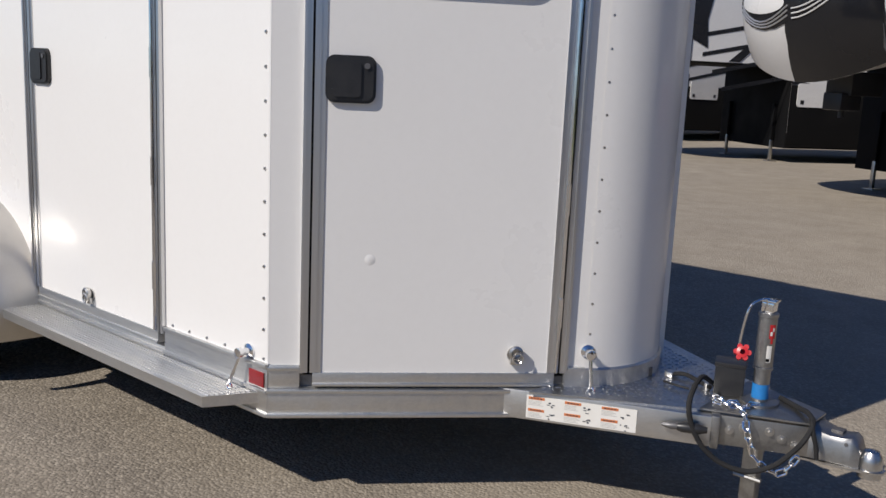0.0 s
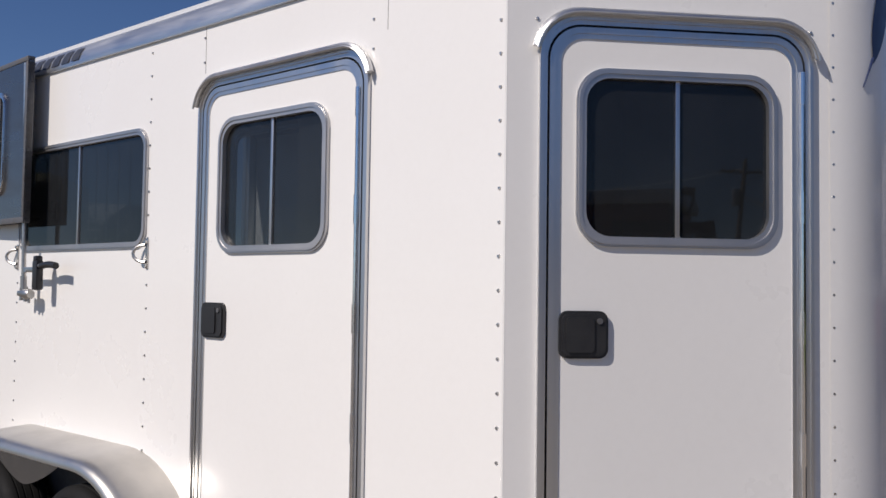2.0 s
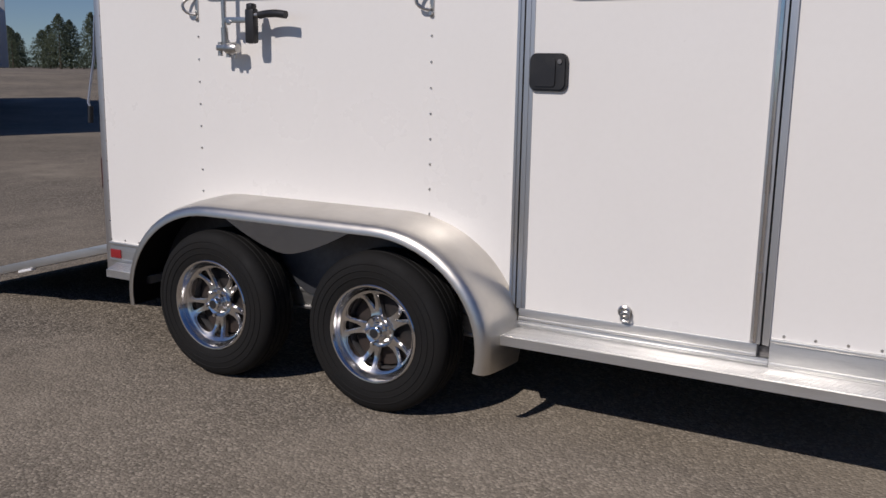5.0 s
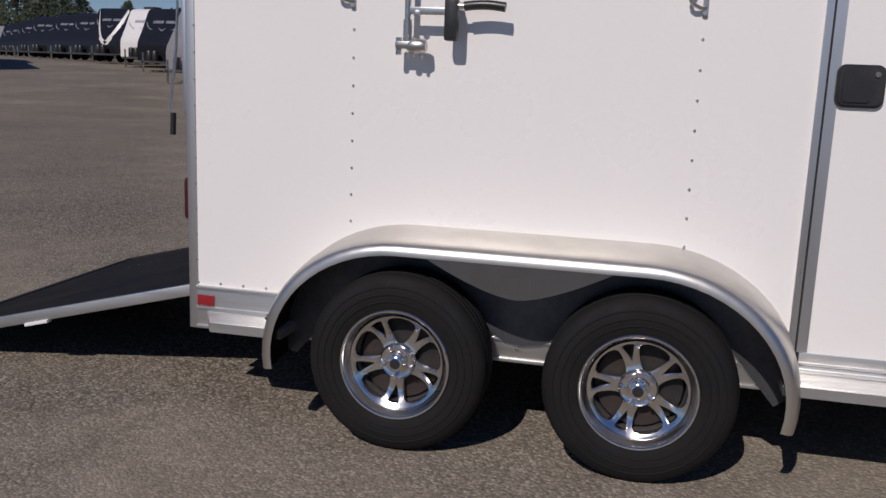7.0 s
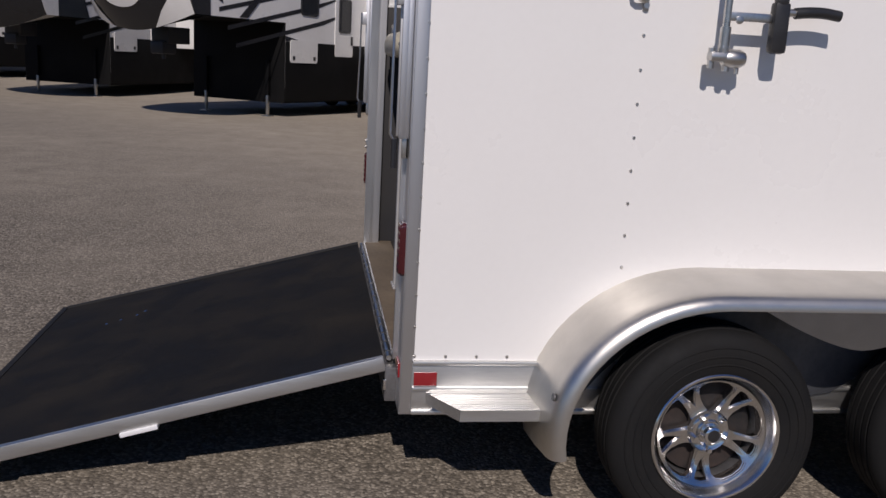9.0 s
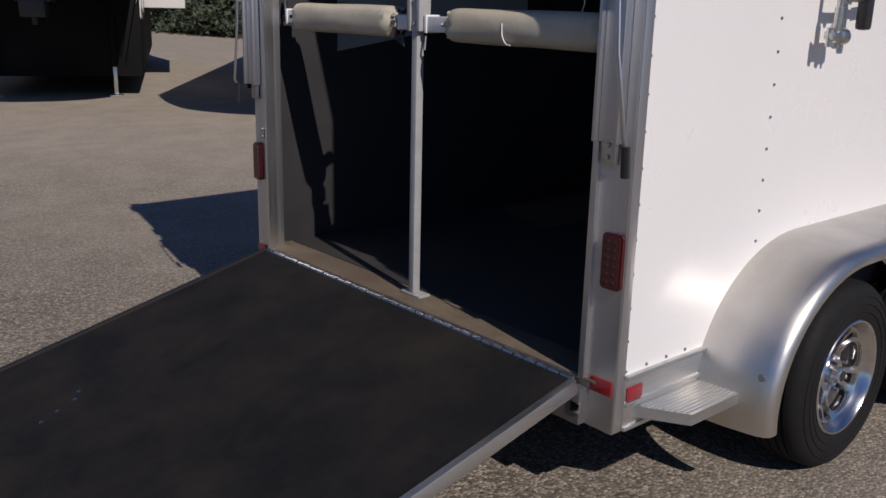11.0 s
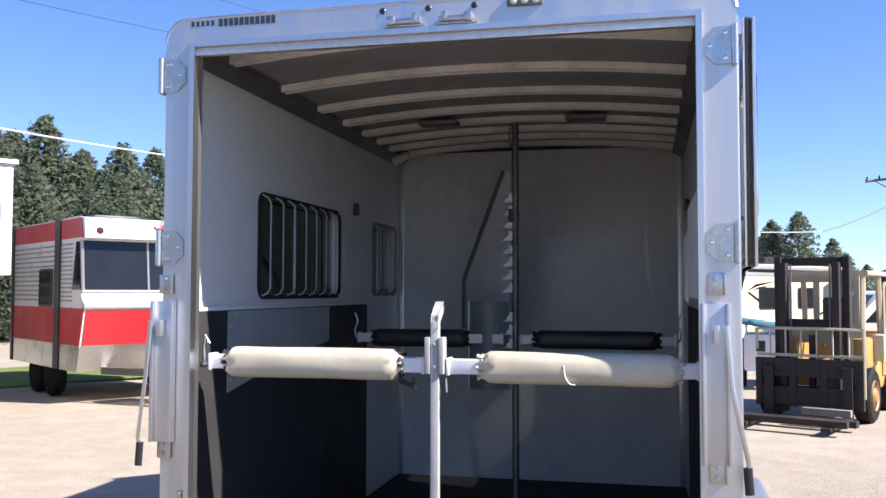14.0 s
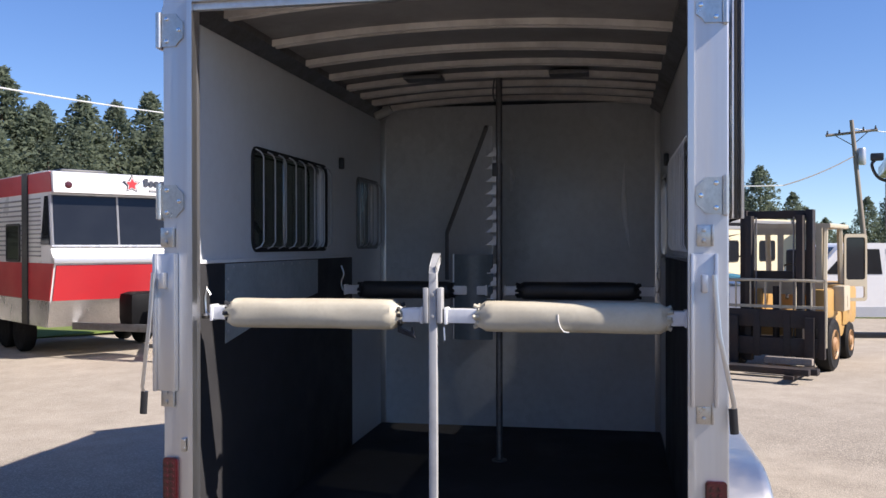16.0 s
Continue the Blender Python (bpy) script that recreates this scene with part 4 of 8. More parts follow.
bm = B()
bA = beam(bm, (4.19, 0.55), (4.845, 0.847), 0.05, 0.317, 0.414)
part("tongue_beam", bm, ALU_H, TR, "aluminium tongue beam")
bm = B()
beam(bm, (4.19, 1.51), (4.845, 1.213), 0.05, 0.317, 0.414)
part("tongue_beam", bm, ALU_H, TR)
for s in (-1, 1):
    bm = B()
    beam(bm, (4.838, 1.03 + s * 0.186), (4.862, 1.03 + s * 0.175), 0.06, 0.313, 0.419, 0.006)
    part("beam_end", bm, STEEL, TR, "grey end shoe of the beam")
bm = B()
plate(bm, [(4.34, 0.57), (4.80, 0.842), (4.80, 1.218), (4.34, 1.49)], [], 0.414, 0.42, Matrix.Identity(4))
dia = part("tread_plate", bm, DIAMOND, TR, "aluminium diamond tread plate")
bm = B()
for i in range(21):
    for j in range(30):
        x, y = 4.36 + 0.022 * i, 0.60 + 0.029 * j + (0.0145 if i % 2 else 0)
        lim = 0.45 - 0.36 * (x - 4.34) / 0.56 - 0.03
        if abs(y - 1.03) > lim:
            continue
        t = radians(45 if (i + j) % 2 else -45)
        c, s = math.cos(t), math.sin(t)
        pts = [(0.011, 0), (0, 0.0036), (-0.011, 0), (0, -0.0036)]
        vs = [bm.verts.new((x + c * p - s * q, y + s * p + c * q, 0.4201)) for p, q in pts]
        top = bm.verts.new((x, y, 0.4236))
        for k in range(4):
            bm.faces.new((vs[k], vs[(k + 1) % 4], top))
tagged(part("tread_lug", bm, DIAMOND, dia), kind="stuff")

# coupler: two bolted wings, a top sheet, and the channel with the ball housing
WING = axes((4.85, 0.8505, 0), Vector((0.910, 0.414, 0)), (0, 0, 1))
bm = B()
box(bm, (0.0, 0.319, -0.011), (0.275, 0.414, 0.0), 0.003, WING)
part("side_plate", bm, STEEL, TR, "grey steel coupler wing with five bolts")
bm = B()
beam(bm, (4.85, 1.2045), (5.10, 1.0907), 0.011, 0.319, 0.414, 0.003)
part("side_plate", bm, STEEL, TR)
bm = B()
plate(bm, [(4.80, 0.836), (5.10, 0.962), (5.10, 1.098), (4.80, 1.224)], [], 0.4205, 0.4265, Matrix.Identity(4))
part("top_sheet", bm, STEEL, TR)
bm = B()
prof = [(5.06, 0.076, 0.319, 0.416), (5.10, 0.066, 0.319, 0.415), (5.15, 0.054, 0.319, 0.403), (5.185, 0.047, 0.318, 0.402), (5.21, 0.043, 0.317, 0.408), (5.224, 0.04, 0.316, 0.398), (5.238, 0.034, 0.315, 0.366)]
rows = []
for x, hw, z0, z1 in prof:
    rows.append([bm.verts.new((x, 1.03 + s * hw, z)) for s, z in ((-1, z0), (-1, z1 - 0.018), (-0.85, z1 - 0.005), (-0.55, z1), (0.55, z1), (0.85, z1 - 0.005), (1, z1 - 0.018), (1, z0))])
for a, b in zip(rows, rows[1:]):
    for k in range(8):
        bm.faces.new((a[k], a[(k + 1) % 8], b[(k + 1) % 8], b[k]))
bm.faces.new(rows[0])
bm.faces.new(rows[-1])
coupler = part("coupler", bm, STEEL, TR, "grey steel ball coupler")
bm = B()
lathe(bm, [(0.034, -0.03), (0.0345, 0.018), (0.031, 0.036), (0.022, 0.05), (0.0, 0.056)], Matrix.Translation((5.262, 1.03, 0.32)), 20)
part("ball_housing", bm, ZINC, coupler)
bm = B()
plate(bm, [(5.04, 0.948), (5.16, 0.972), (5.24, 0.985), (5.285, 0.995), (5.304, 1.015), (5.304, 1.045), (5.285, 1.065), (5.24, 1.075), (5.16, 1.088), (5.04, 1.112)], [], 0.309, 0.316, Matrix.Identity(4))
part("bottom_lip", bm, ZINC, coupler)
bm = B()
box(bm, (5.145, 1.012, 0.402), (5.18, 1.048, 0.411), 0.003)
cyl(bm, (5.2, 0.984, 0.383), (5.2, 1.076, 0.383), 0.006, 8)
part("coupler_latch", bm, DARKMETAL, TR)
for u, z in ((0.043, 0.370), (0.083, 0.382), (0.16, 0.382), (0.197, 0.363), (0.237, 0.35)):
    bm = B()
    lathe(bm, [(0.014, 0.0), (0.014, 0.0025), (0.0, 0.0025)], WING @ Matrix.Translation((u, z, 0)), 12)
    cyl(bm, WING @ Vector((u, z, 0.0)), WING @ Vector((u, z, 0.010)), 0.0105, 6)
    cyl(bm, WING @ Vector((u, z, 0.0)), WING @ Vector((u, z, 0.016)), 0.006, 8)
    part("bolt", bm, ZINC, TR)

# jack
JX, JY = 4.912, 1.03
bm = B()
lathe(bm, [(0.0, 0.4265), (0.06, 0.4265), (0.06, 0.434), (0.0255, 0.438), (0.0255, 0.538), (0.031, 0.54), (0.031, 0.548), (0.0285, 0.55), (0.0285, 0.71), (0.031, 0.712), (0.031, 0.722), (0.026, 0.725), (0.0, 0.726)], Matrix.Translation((JX, JY, 0)), 22)
jack = part("tongue_jack", bm, STEEL, TR, "dull zinc round tongue jack")
bm = B()
box(bm, (JX - 0.020, JY - 0.018, 0.726), (JX + 0.020, JY + 0.018, 0.758), 0.004)
box(bm, (JX - 0.026, JY - 0.022, 0.758), (JX + 0.026, JY + 0.022, 0.766), 0.003)
part("crank_head", bm, CHROME, jack)
bm = B()
tube(bm, smooth_path([(JX, JY - 0.01, 0.768), (JX - 0.015, JY - 0.05, 0.768), (JX - 0.030, JY - 0.078, 0.75), (JX - 0.042, JY - 0.084, 0.70), (JX - 0.052, JY - 0.085, 0.612)], 4), 0.0042, 8)
part("crank_arm", bm, CHROME, jack, "thin bright crank arm")
KN = Matrix.Translation((JX - 0.036, JY - 0.09, 0.602)) @ Vector((0.33, -0.86, 0.4)).to_track_quat('Z', 'Y').to_matrix().to_4x4()
bm = B()
lathe(bm, [(0.008, 0.020), (0.018, 0.018), (0.020, 0.010), (0.019, -0.014), (0.0, -0.016)], KN, 14)
for k in range(6):
    a = math.tau * k / 6
    cyl(bm, KN @ Vector((0.019 * math.cos(a), 0.019 * math.sin(a), -0.012)), KN @ Vector((0.019 * math.cos(a), 0.019 * math.sin(a), 0.016)), 0.0085, 8)
part("crank_knob", bm, REDKNOB, jack, "red lobed knob")
bm = B()
lathe(bm, [(0.0265, 0.444), (0.0265, 0.492)], Matrix.Translation((JX, JY, 0)), 22)
part("blue_band", bm, BLUE, jack)


def jack_label(a0, a1, z0, z1, m, label, r=0.0292):
    bm = B()
    rows = [[bm.verts.new((JX + r * math.cos(a0 + (a1 - a0) * k / 6), JY + r * math.sin(a0 + (a1 - a0) * k / 6), z)) for z in (z0, z1)] for k in range(7)]
    for a, b in zip(rows, rows[1:]):
        bm.faces.new((a[0], b[0], b[1], a[1]))
    part("jack_label", bm, m, jack, label)


jack_label(-1.15, -0.2, 0.562, 0.704, STEEL, "grey printed label")
jack_label(-0.95, -0.25, 0.645, 0.69, REDKNOB, "red emblem", 0.0294)
jack_label(-0.75, -0.45, 0.628, 0.645, REDKNOB, "red emblem", 0.0294)
jack_label(-0.85, -0.6, 0.655, 0.668, STICKER, "white print", 0.0297)
jack_label(-0.6, -0.38, 0.668, 0.68, STICKER, "white print", 0.0297)
jack_label(-1.05, -0.5, 0.568, 0.622, STICKER, "white print", 0.0294)
jack_label(-1.05, -0.65, 0.57, 0.58, SKIRT, "black print", 0.0297)
bm = B()
box(bm, (JX - 0.025, JY - 0.025, 0.012), (JX + 0.025, JY + 0.025, 0.43), 0.004)
box(bm, (JX - 0.07, JY - 0.07, 0.0), (JX + 0.07, JY + 0.07, 0.012), 0.004)
cyl(bm, (JX - 0.045, JY - 0.03, 0.18), (JX + 0.045, JY - 0.03, 0.18), 0.008, 8)
part("drop_leg", bm, STEEL, jack)
BAT = Matrix.Translation((4.772, 0.984, 0.4265)) @ Matrix.Rotation(radians(20), 4, 'Z')
bm = B()
box(bm, (0.003, 0.003, 0.0), (0.096, 0.082, 0.104), 0.004, BAT)
bat = part("battery_box", bm, PLASTIC, TR, "black breakaway battery box")
bm = B()
box(bm, (0.0, 0.0, 0.096), (0.099, 0.085, 0.112), 0.004, BAT)
part("lid", bm, PLASTIC, bat)

# cable loop, plug and chains
bm = B()
tube(bm, smooth_path([(4.768, 1.04, 0.436), (4.765, 0.985, 0.468), (4.772, 0.90, 0.505), (4.785, 0.815, 0.492), (4.795, 0.768, 0.447), (4.812, 0.768, 0.386), (4.845, 0.782, 0.327), (4.896, 0.806, 0.284), (4.965, 0.838, 0.268), (5.029, 0.867, 0.294), (5.075, 0.888, 0.344), (5.106, 0.903, 0.394), (5.112, 0.94, 0.437), (5.075, 1.0, 0.444), (5.02, 1.055, 0.436), (4.955, 1.095, 0.437)]), 0.0085, 8)
part("wiring_cable", bm, RUBBER, TR, "looped black wiring cable")
bm = B()
tube(bm, smooth_path([(5.09, 0.985, 0.434), (5.108, 0.94, 0.44), (5.121, 0.922, 0.414), (5.133, 0.926, 0.372), (5.137, 0.93, 0.333)]), 0.007, 8)
part("breakaway_cable", bm, RUBBER, TR)
bm = B()
d = (bA.to_3x3() @ Vector((1, 0, 0))).normalized()
p = Vector((4.768, 0.758, 0.377))
tube(bm, [p + d * 0.09, p + d * 0.075, p + d * 0.065, p + d * 0.015, p], [0.009, 0.013, 0.0165, 0.0165, 0.012], 12)
plug = part("wiring_plug", bm, PLASTIC, TR, "black wiring plug")
bm = B()
tube(bm, [p, p - d * 0.016, p - d * 0.034, p - d * 0.048], [0.010, 0.012, 0.008, 0.003], 10)
part("plug_tip", bm, DARKMETAL, plug, "grey tapered plug tip")


def chain(pts, r=0.0038):
    line = smooth_path(pts, 12)
    bm = B()
    run, link, flip = 0.0, 0.026, 0
    for a, b in zip(line, line[1:]):
        run += (b - a).length
        if run < link:
            continue
        run = 0.0
        s, u, w = frame_of(b - a)
        side = s if flip else u
        flip = 1 - flip
        c = (a + b) / 2
        ring = []
        for k in range(12):
            t = k * math.tau / 12
            ring.append(c + w * (0.0085 * math.cos(t) + (0.0085 if math.cos(t) > 0 else -0.0085)) + side * 0.0095 * math.sin(t))
        tube(bm, ring, r, 6, closed=True)
    tagged(part("safety_chain", bm, CHROME, TR, "bright steel safety chain"), kind="stuff")


chain([(4.79, 0.945, 0.434), (4.82, 0.935, 0.436), (4.85, 0.925, 0.433), (4.875, 0.932, 0.436), (4.909, 0.90, 0.434), (4.94, 0.855, 0.427), (4.956, 0.838, 0.389), (4.97, 0.844, 0.346), (4.985, 0.852, 0.312), (5.016, 0.866, 0.284), (5.049, 0.885, 0.276), (5.075, 0.896, 0.306), (5.09, 0.905, 0.335)])
chain([(4.80, 0.915, 0.434), (4.84, 0.912, 0.436), (4.881, 0.915, 0.434), (4.907, 0.929, 0.434), (4.915, 0.975, 0.434), (4.935, 0.985, 0.433)])
bm = B()
tube(bm, smooth_path([(4.586, 1.069, 0.43), (4.629, 1.085, 0.436), (4.701, 1.05, 0.434), (4.75, 1.02, 0.436)]), 0.008, 8)
tube(bm, smooth_path([(4.60, 0.985, 0.428), (4.65, 0.965, 0.432), (4.70, 0.97, 0.43)]), 0.004, 6)
part("breakaway_lead", bm, RUBBER, TR)
bm = B()
box(bm, (4.565, 1.055, 0.421), (4.595, 1.085, 0.44), 0.004)
part("cable_clamp", bm, ZINC, TR)
bm = B()
cyl(bm, (4.735, 1.03, 0.421), (4.735, 1.03, 0.446), 0.011, 10)
part("stud", bm, ZINC, TR)

# warning stickers on the beam
mS = axes((4.19 + 0.026 * 0.413, 0.55 - 0.026 * 0.911, 0), bA.to_3x3() @ Vector((1, 0, 0)), (0, 0, 1))
bm = B()
box(bm, (0.135, 0.326, 0.0), (0.488, 0.402, 0.0015), 0, mS)
st = part("warning_label", bm, STICKER, TR, "white warning label with brown-orange headings")
rng = random.Random(9)
bm, ink, grey = B(), B(), B()
for i in range(3):
    for j in range(2):
        u, v = 0.141 + 0.118 * i, 0.399 - 0.040 * j
        box(bm, (u, v - 0.009, 0.0015), (u + 0.053, v, 0.0022), 0, mS)
        for k in range(4):
            box(ink, (u + 0.008 + 0.01 * k, v - 0.0062, 0.0022), (u + 0.015 + 0.01 * k, v - 0.003, 0.0026), 0, mS)
        for k in range(4):
            box(grey, (u, v - 0.0145 - 0.0045 * k, 0.0015), (u + rng.uniform(0.036, 0.052), v - 0.013 - 0.0045 * k, 0.002), 0, mS)
        for k in range(5):
            a, b, w = rng.uniform(0.06, 0.085), rng.uniform(0.010, 0.03), rng.uniform(0.003, 0.012)
            box(ink, (u + a, v - b - rng.uniform(0.002, 0.005), 0.0015), (u + a + w, v - b, 0.002), 0, mS)
tagged(part("orange_heading", bm, ORANGE, st), kind="stuff")
tagged(part("pictogram", ink, INK, st), kind="stuff")
tagged(part("fine_print", grey, mat("grey_print", (0.5, 0.49, 0.46), 0.5, wear=(60, (0.35, 0.35, 0.34), 0.6)), st), kind="stuff")

# the whole tongue stands a little further ahead of the nose
for ob in set(bpy.data.objects) - before_tongue:
    if ob.parent == TR:
        ob.location = (0.10, 0.01, 0.0)

# leaf-shaped decal on the rounded nose
bm = B()
rows = []
for k in range(13):
    f = k / 12
    half = 0.042 * math.sin(math.pi * min(1, f * 1.02)) ** 0.8 + 0.002
    c = 1.20 + 0.13 * f
    rows.append([bm.verts.new(nose_point(c + s * half, 2.27 + 0.34 * f - s * 0.02, 0.0065)) for s in (-1, -0.3, 0.3, 1)])
for a, b in zip(rows, rows[1:]):
    for k in range(3):
        bm.faces.new((a[k], a[k + 1], b[k + 1], b[k]))
tube(bm, [nose_point(1.20 - 0.05 * k / 5, 2.27 - 0.10 * k / 5, 0.0065) for k in range(6)], [0.005 - 0.0006 * k for k in range(6)], 6)
part("feather_decal", bm, mat("navy_print", (0.02, 0.03, 0.085), 0.35, wear=(30, (0.05, 0.07, 0.14), 0.5)), TR, "dark blue leaf-shaped decal")

# ---- rear frame ----
def rear_outline():
    pts = [(-2.057, 0.31), (-0.003, 0.31)]
    for k in range(9):
        a = radians(90 * k / 8)
        pts.append((-0.088 + 0.085 * math.cos(a), 2.66 + 0.085 * math.sin(a)))
    for k in range(1, 8):
        f = k / 8
        pts.append((-0.088 - 1.884 * f, 2.745 + 0.006 * (1 - (2 * f - 1) ** 2)))
    for k in range(9):
        a = radians(90 + 90 * k / 8)
        pts.append((-1.972 + 0.085 * math.cos(a), 2.66 + 0.085 * math.sin(a)))
    return pts


OPEN = (-1.94, 0.455, -0.128, 2.642)
bm = B()
plate(bm, rear_outline(), [[(OPEN[0], OPEN[1]), (OPEN[2], OPEN[1]), (OPEN[2], OPEN[3]), (OPEN[0], OPEN[3])]], -0.05, 0.012, REAR)
rear = part("rear_frame", bm, REAR_ALU, TR, "bare aluminium rear frame with rounded corners")
bm = B()
o = OPEN
plate(bm, [(o[0] - 0.016, o[1]), (o[2] + 0.016, o[1]), (o[2] + 0.016, o[3] + 0.016), (o[0] - 0.016, o[3] + 0.016)], [[(o[0] + 0.004, o[1] + 0.004), (o[2] - 0.004, o[1] + 0.004), (o[2] - 0.004, o[3] - 0.004), (o[0] + 0.004, o[3] - 0.004)]], -0.015, 0.026, REAR)
part("opening_trim", bm, ALU, rear, "bright trim round the opening")
bm = B()
box(bm, (o[0] - 0.001, o[3] - 0.034, -0.02), (o[2] + 0.001, o[3] - 0.004, 0.008), 0.003, REAR)
part("header_lip", bm, ALU_H, rear)
# corner edge towards the side wall
bm = B()
box(bm, (-0.011, -0.004, 0.312), (0.0295, 0.05, 2.6), 0.008)
part("corner_trim", bm, REAR_ALU, rear)
bm = B()
tube(bm, [REAR @ Vector((u, v, 0.004)) for u, v in rear_outline()[2:]], 0.010, 8)
part("edge_bead", bm, REAR_ALU, rear)


def hinge(y_in, z, s):
    """Door hinge leaf on a pillar; s: -1 the barrel lies towards -y."""
    bm = B()
    leaf = [(0.0, -0.03), (0.018, -0.045), (0.03, -0.062), (0.085, -0.062), (0.085, 0.062), (0.03, 0.062), (0.018, 0.045), (0.0, 0.03)]
    plate(bm, [(-(y_in + s * u), z + v) for u, v in leaf], [], 0.013, 0.019, REAR)
    y = y_in + s * 0.097
    cyl(bm, (-0.022, y, z - 0.066), (-0.022, y, z + 0.066), 0.011, 12)
    box(bm, (-0.02, y - 0.006, z - 0.07), (0.02, y + 0.006, z + 0.07), 0.002)
    h = part("hinge", bm, ZINC, rear, "zinc strap hinge")
    for u, v in ((0.016, 0.0), (0.066, 0.042), (0.066, -0.042)):
        bm = B()
        lathe(bm, [(0.009, 0.0), (0.008, 0.005), (0.0, 0.007)], REAR @ Matrix.Translation((-(y_in + s * u), z + v, 0.019)), 10)
        part("bolt", bm, CHROME, h)


for z in (2.535, 1.888):
    hinge(0.105, z, -1)
    hinge(1.975, z, 1)


def pillar_rail(y0, y1, grip_y, s):
    """Channel on the pillar with its two brackets and the lever with a black grip."""
    bm = B()
    box(bm, (-0.066, (y0 + y1) / 2 - 0.01, 1.56), (-0.013, (y0 + y1) / 2 + 0.01, 1.62), 0.004)
    box(bm, (-0.030, y0, 1.172), (-0.013, y1, 1.69), 0.004)
    for y in (y0 + 0.006, y1 - 0.006):
        box(bm, (-0.046, y - 0.006, 1.172), (-0.026, y + 0.006, 1.69), 0.003)
    r = part("pillar_channel", bm, REAR_ALU, rear, "aluminium channel")
    for z in (1.752, 1.148):
        bm = B()
        box(bm, (-0.022, min(y0, y1) + 0.012, z - 0.036), (-0.013, max(y0, y1) - 0.022, z + 0.036), 0.003)
        box(bm, (-0.034, min(y0, y1) + 0.012, z - 0.036), (-0.013, min(y0, y1) + 0.020, z + 0.036), 0.003)
        for dz in (-0.018, 0.018):
            lathe(bm, [(0.008, 0.0), (0.007, 0.006), (0.0, 0.008)], REAR @ Matrix.Translation((-(y0 + y1) / 2, z + dz, 0.022)), 10)
        part("bracket", bm, ZINC, rear)
    bm = B()
    tube(bm, [(-0.068, (y0 + y1) / 2 + s * 0.03, 1.62), (-0.070, (y0 + y1) / 2 + s * 0.045, 1.42), (-0.075, grip_y + s * 0.002, 1.19), (-0.062, grip_y, 1.165)], [0.0075, 0.0085, 0.008, 0.007], 8, squash=0.5)
    lv = part("lever", bm, ALU, rear)
    bm = B()
    d = Vector((0.0, s * 0.018, -0.28))
    d.normalize()
    e = Vector((-0.062, grip_y, 1.165))
    tube(bm, [e - d * 0.01, e + d * 0.075], 0.0145, 10, squash=0.7)
    part("grip", bm, PLASTIC, lv, "black rubber grip")


pillar_rail(0.035, 0.125, -0.01, -1)
pillar_rail(1.998, 2.088, 2.112, 1)

# lamps
for y0, y1 in ((0.004, 0.076), (1.998, 2.058)):
    bm = B()
    plate(bm, rrect(-y1, 0.755, -y0, 0.92, 0.014), [], 0.012, 0.024, REAR)
    plate(bm, rrect(-y1 + 0.005, 0.76, -y0 - 0.005, 0.915, 0.011), [], 0.024, 0.031, REAR)
    lamp = part("tail_lamp", bm, REDLENS, rear, "red oblong tail lamp")
    bm = B()
    for k in range(6):
        for j in (-1, 1):
            lathe(bm, [(0.007, 0.0), (0.006, 0.002), (0.0, 0.0025)], REAR @ Matrix.Translation((-(y0 + y1) / 2 + 0.012 * j, 0.778 + 0.024 * k, 0.031)), 8)
    tagged(part("lamp_beads", bm, REDLENS, lamp), kind="stuff")
for y0, y1, z0, z1 in ((0.012, 0.092, 0.428, 0.474), (1.975, 2.055, 0.41, 0.458)):
    bm = B()
    box(bm, (-0.018, y0, z0), (-0.012, y1, z1), 0.002)
    part("reflector", bm, REFLECTOR, rear)
bm = B()
for z in (0.985, 0.955):
    cyl(bm, (-0.012, 1.972, z), (-0.035, 1.972, z), 0.008, 10)
box(bm, (-0.03, 1.962, 0.945), (-0.012, 1.982, 0.995), 0.003)
part("latch_stud", bm, ZINC, rear)
# header fittings
for y in (1.209, 1.041, 0.875):
    bm = B()
    lathe(bm, [(0.014, 0.0), (0.014, 0.006), (0.009, 0.012), (0.0, 0.014)], REAR @ Matrix.Translation((-y, 2.727, 0.004)), 14)
    part("clearance_lamp", bm, PLASTIC, rear, "small dark clearance lamp")
for y, s in ((1.128, 1), (0.939, -1)):
    bm = B()
    box(bm, (-0.032, y - 0.062, 2.672), (-0.013, y + 0.062, 2.692), 0.006)
    box(bm, (-0.04, y + s * 0.045 - 0.014, 2.668), (-0.013, y + s * 0.045 + 0.014, 2.70), 0.006)
    box(bm, (-0.02, y - 0.078, 2.664), (-0.013, y + 0.078, 2.672), 0.002)
    box(bm, (-0.036, y - s * 0.04 - 0.009, 2.678), (-0.02, y - s * 0.04 + 0.009, 2.708), 0.004)
    part("header_latch", bm, ZINC, rear, "bright steel door latch")
bm = B()
box(bm, (-0.026, 0.635, 2.712), (-0.012, 0.76, 2.742), 0.005)
ll = part("light_bar", bm, DARKMETAL, rear, "dark three-lamp light bar")
for k in range(3):
    bm = B()
    lathe(bm, [(0.012, 0.0), (0.012, 0.004), (0.0, 0.008)], REAR @ Matrix.Translation((-(0.66 + 0.038 * k), 2.727, 0.026)), 10)
    part("bulb", bm, CLEAR, ll)
bm = B()
for k in range(11):
    y = 1.84 - 0.021 * k
    box(bm, (-0.0135, y - 0.011, 2.712), (-0.0122, y + 0.005, 2.741))
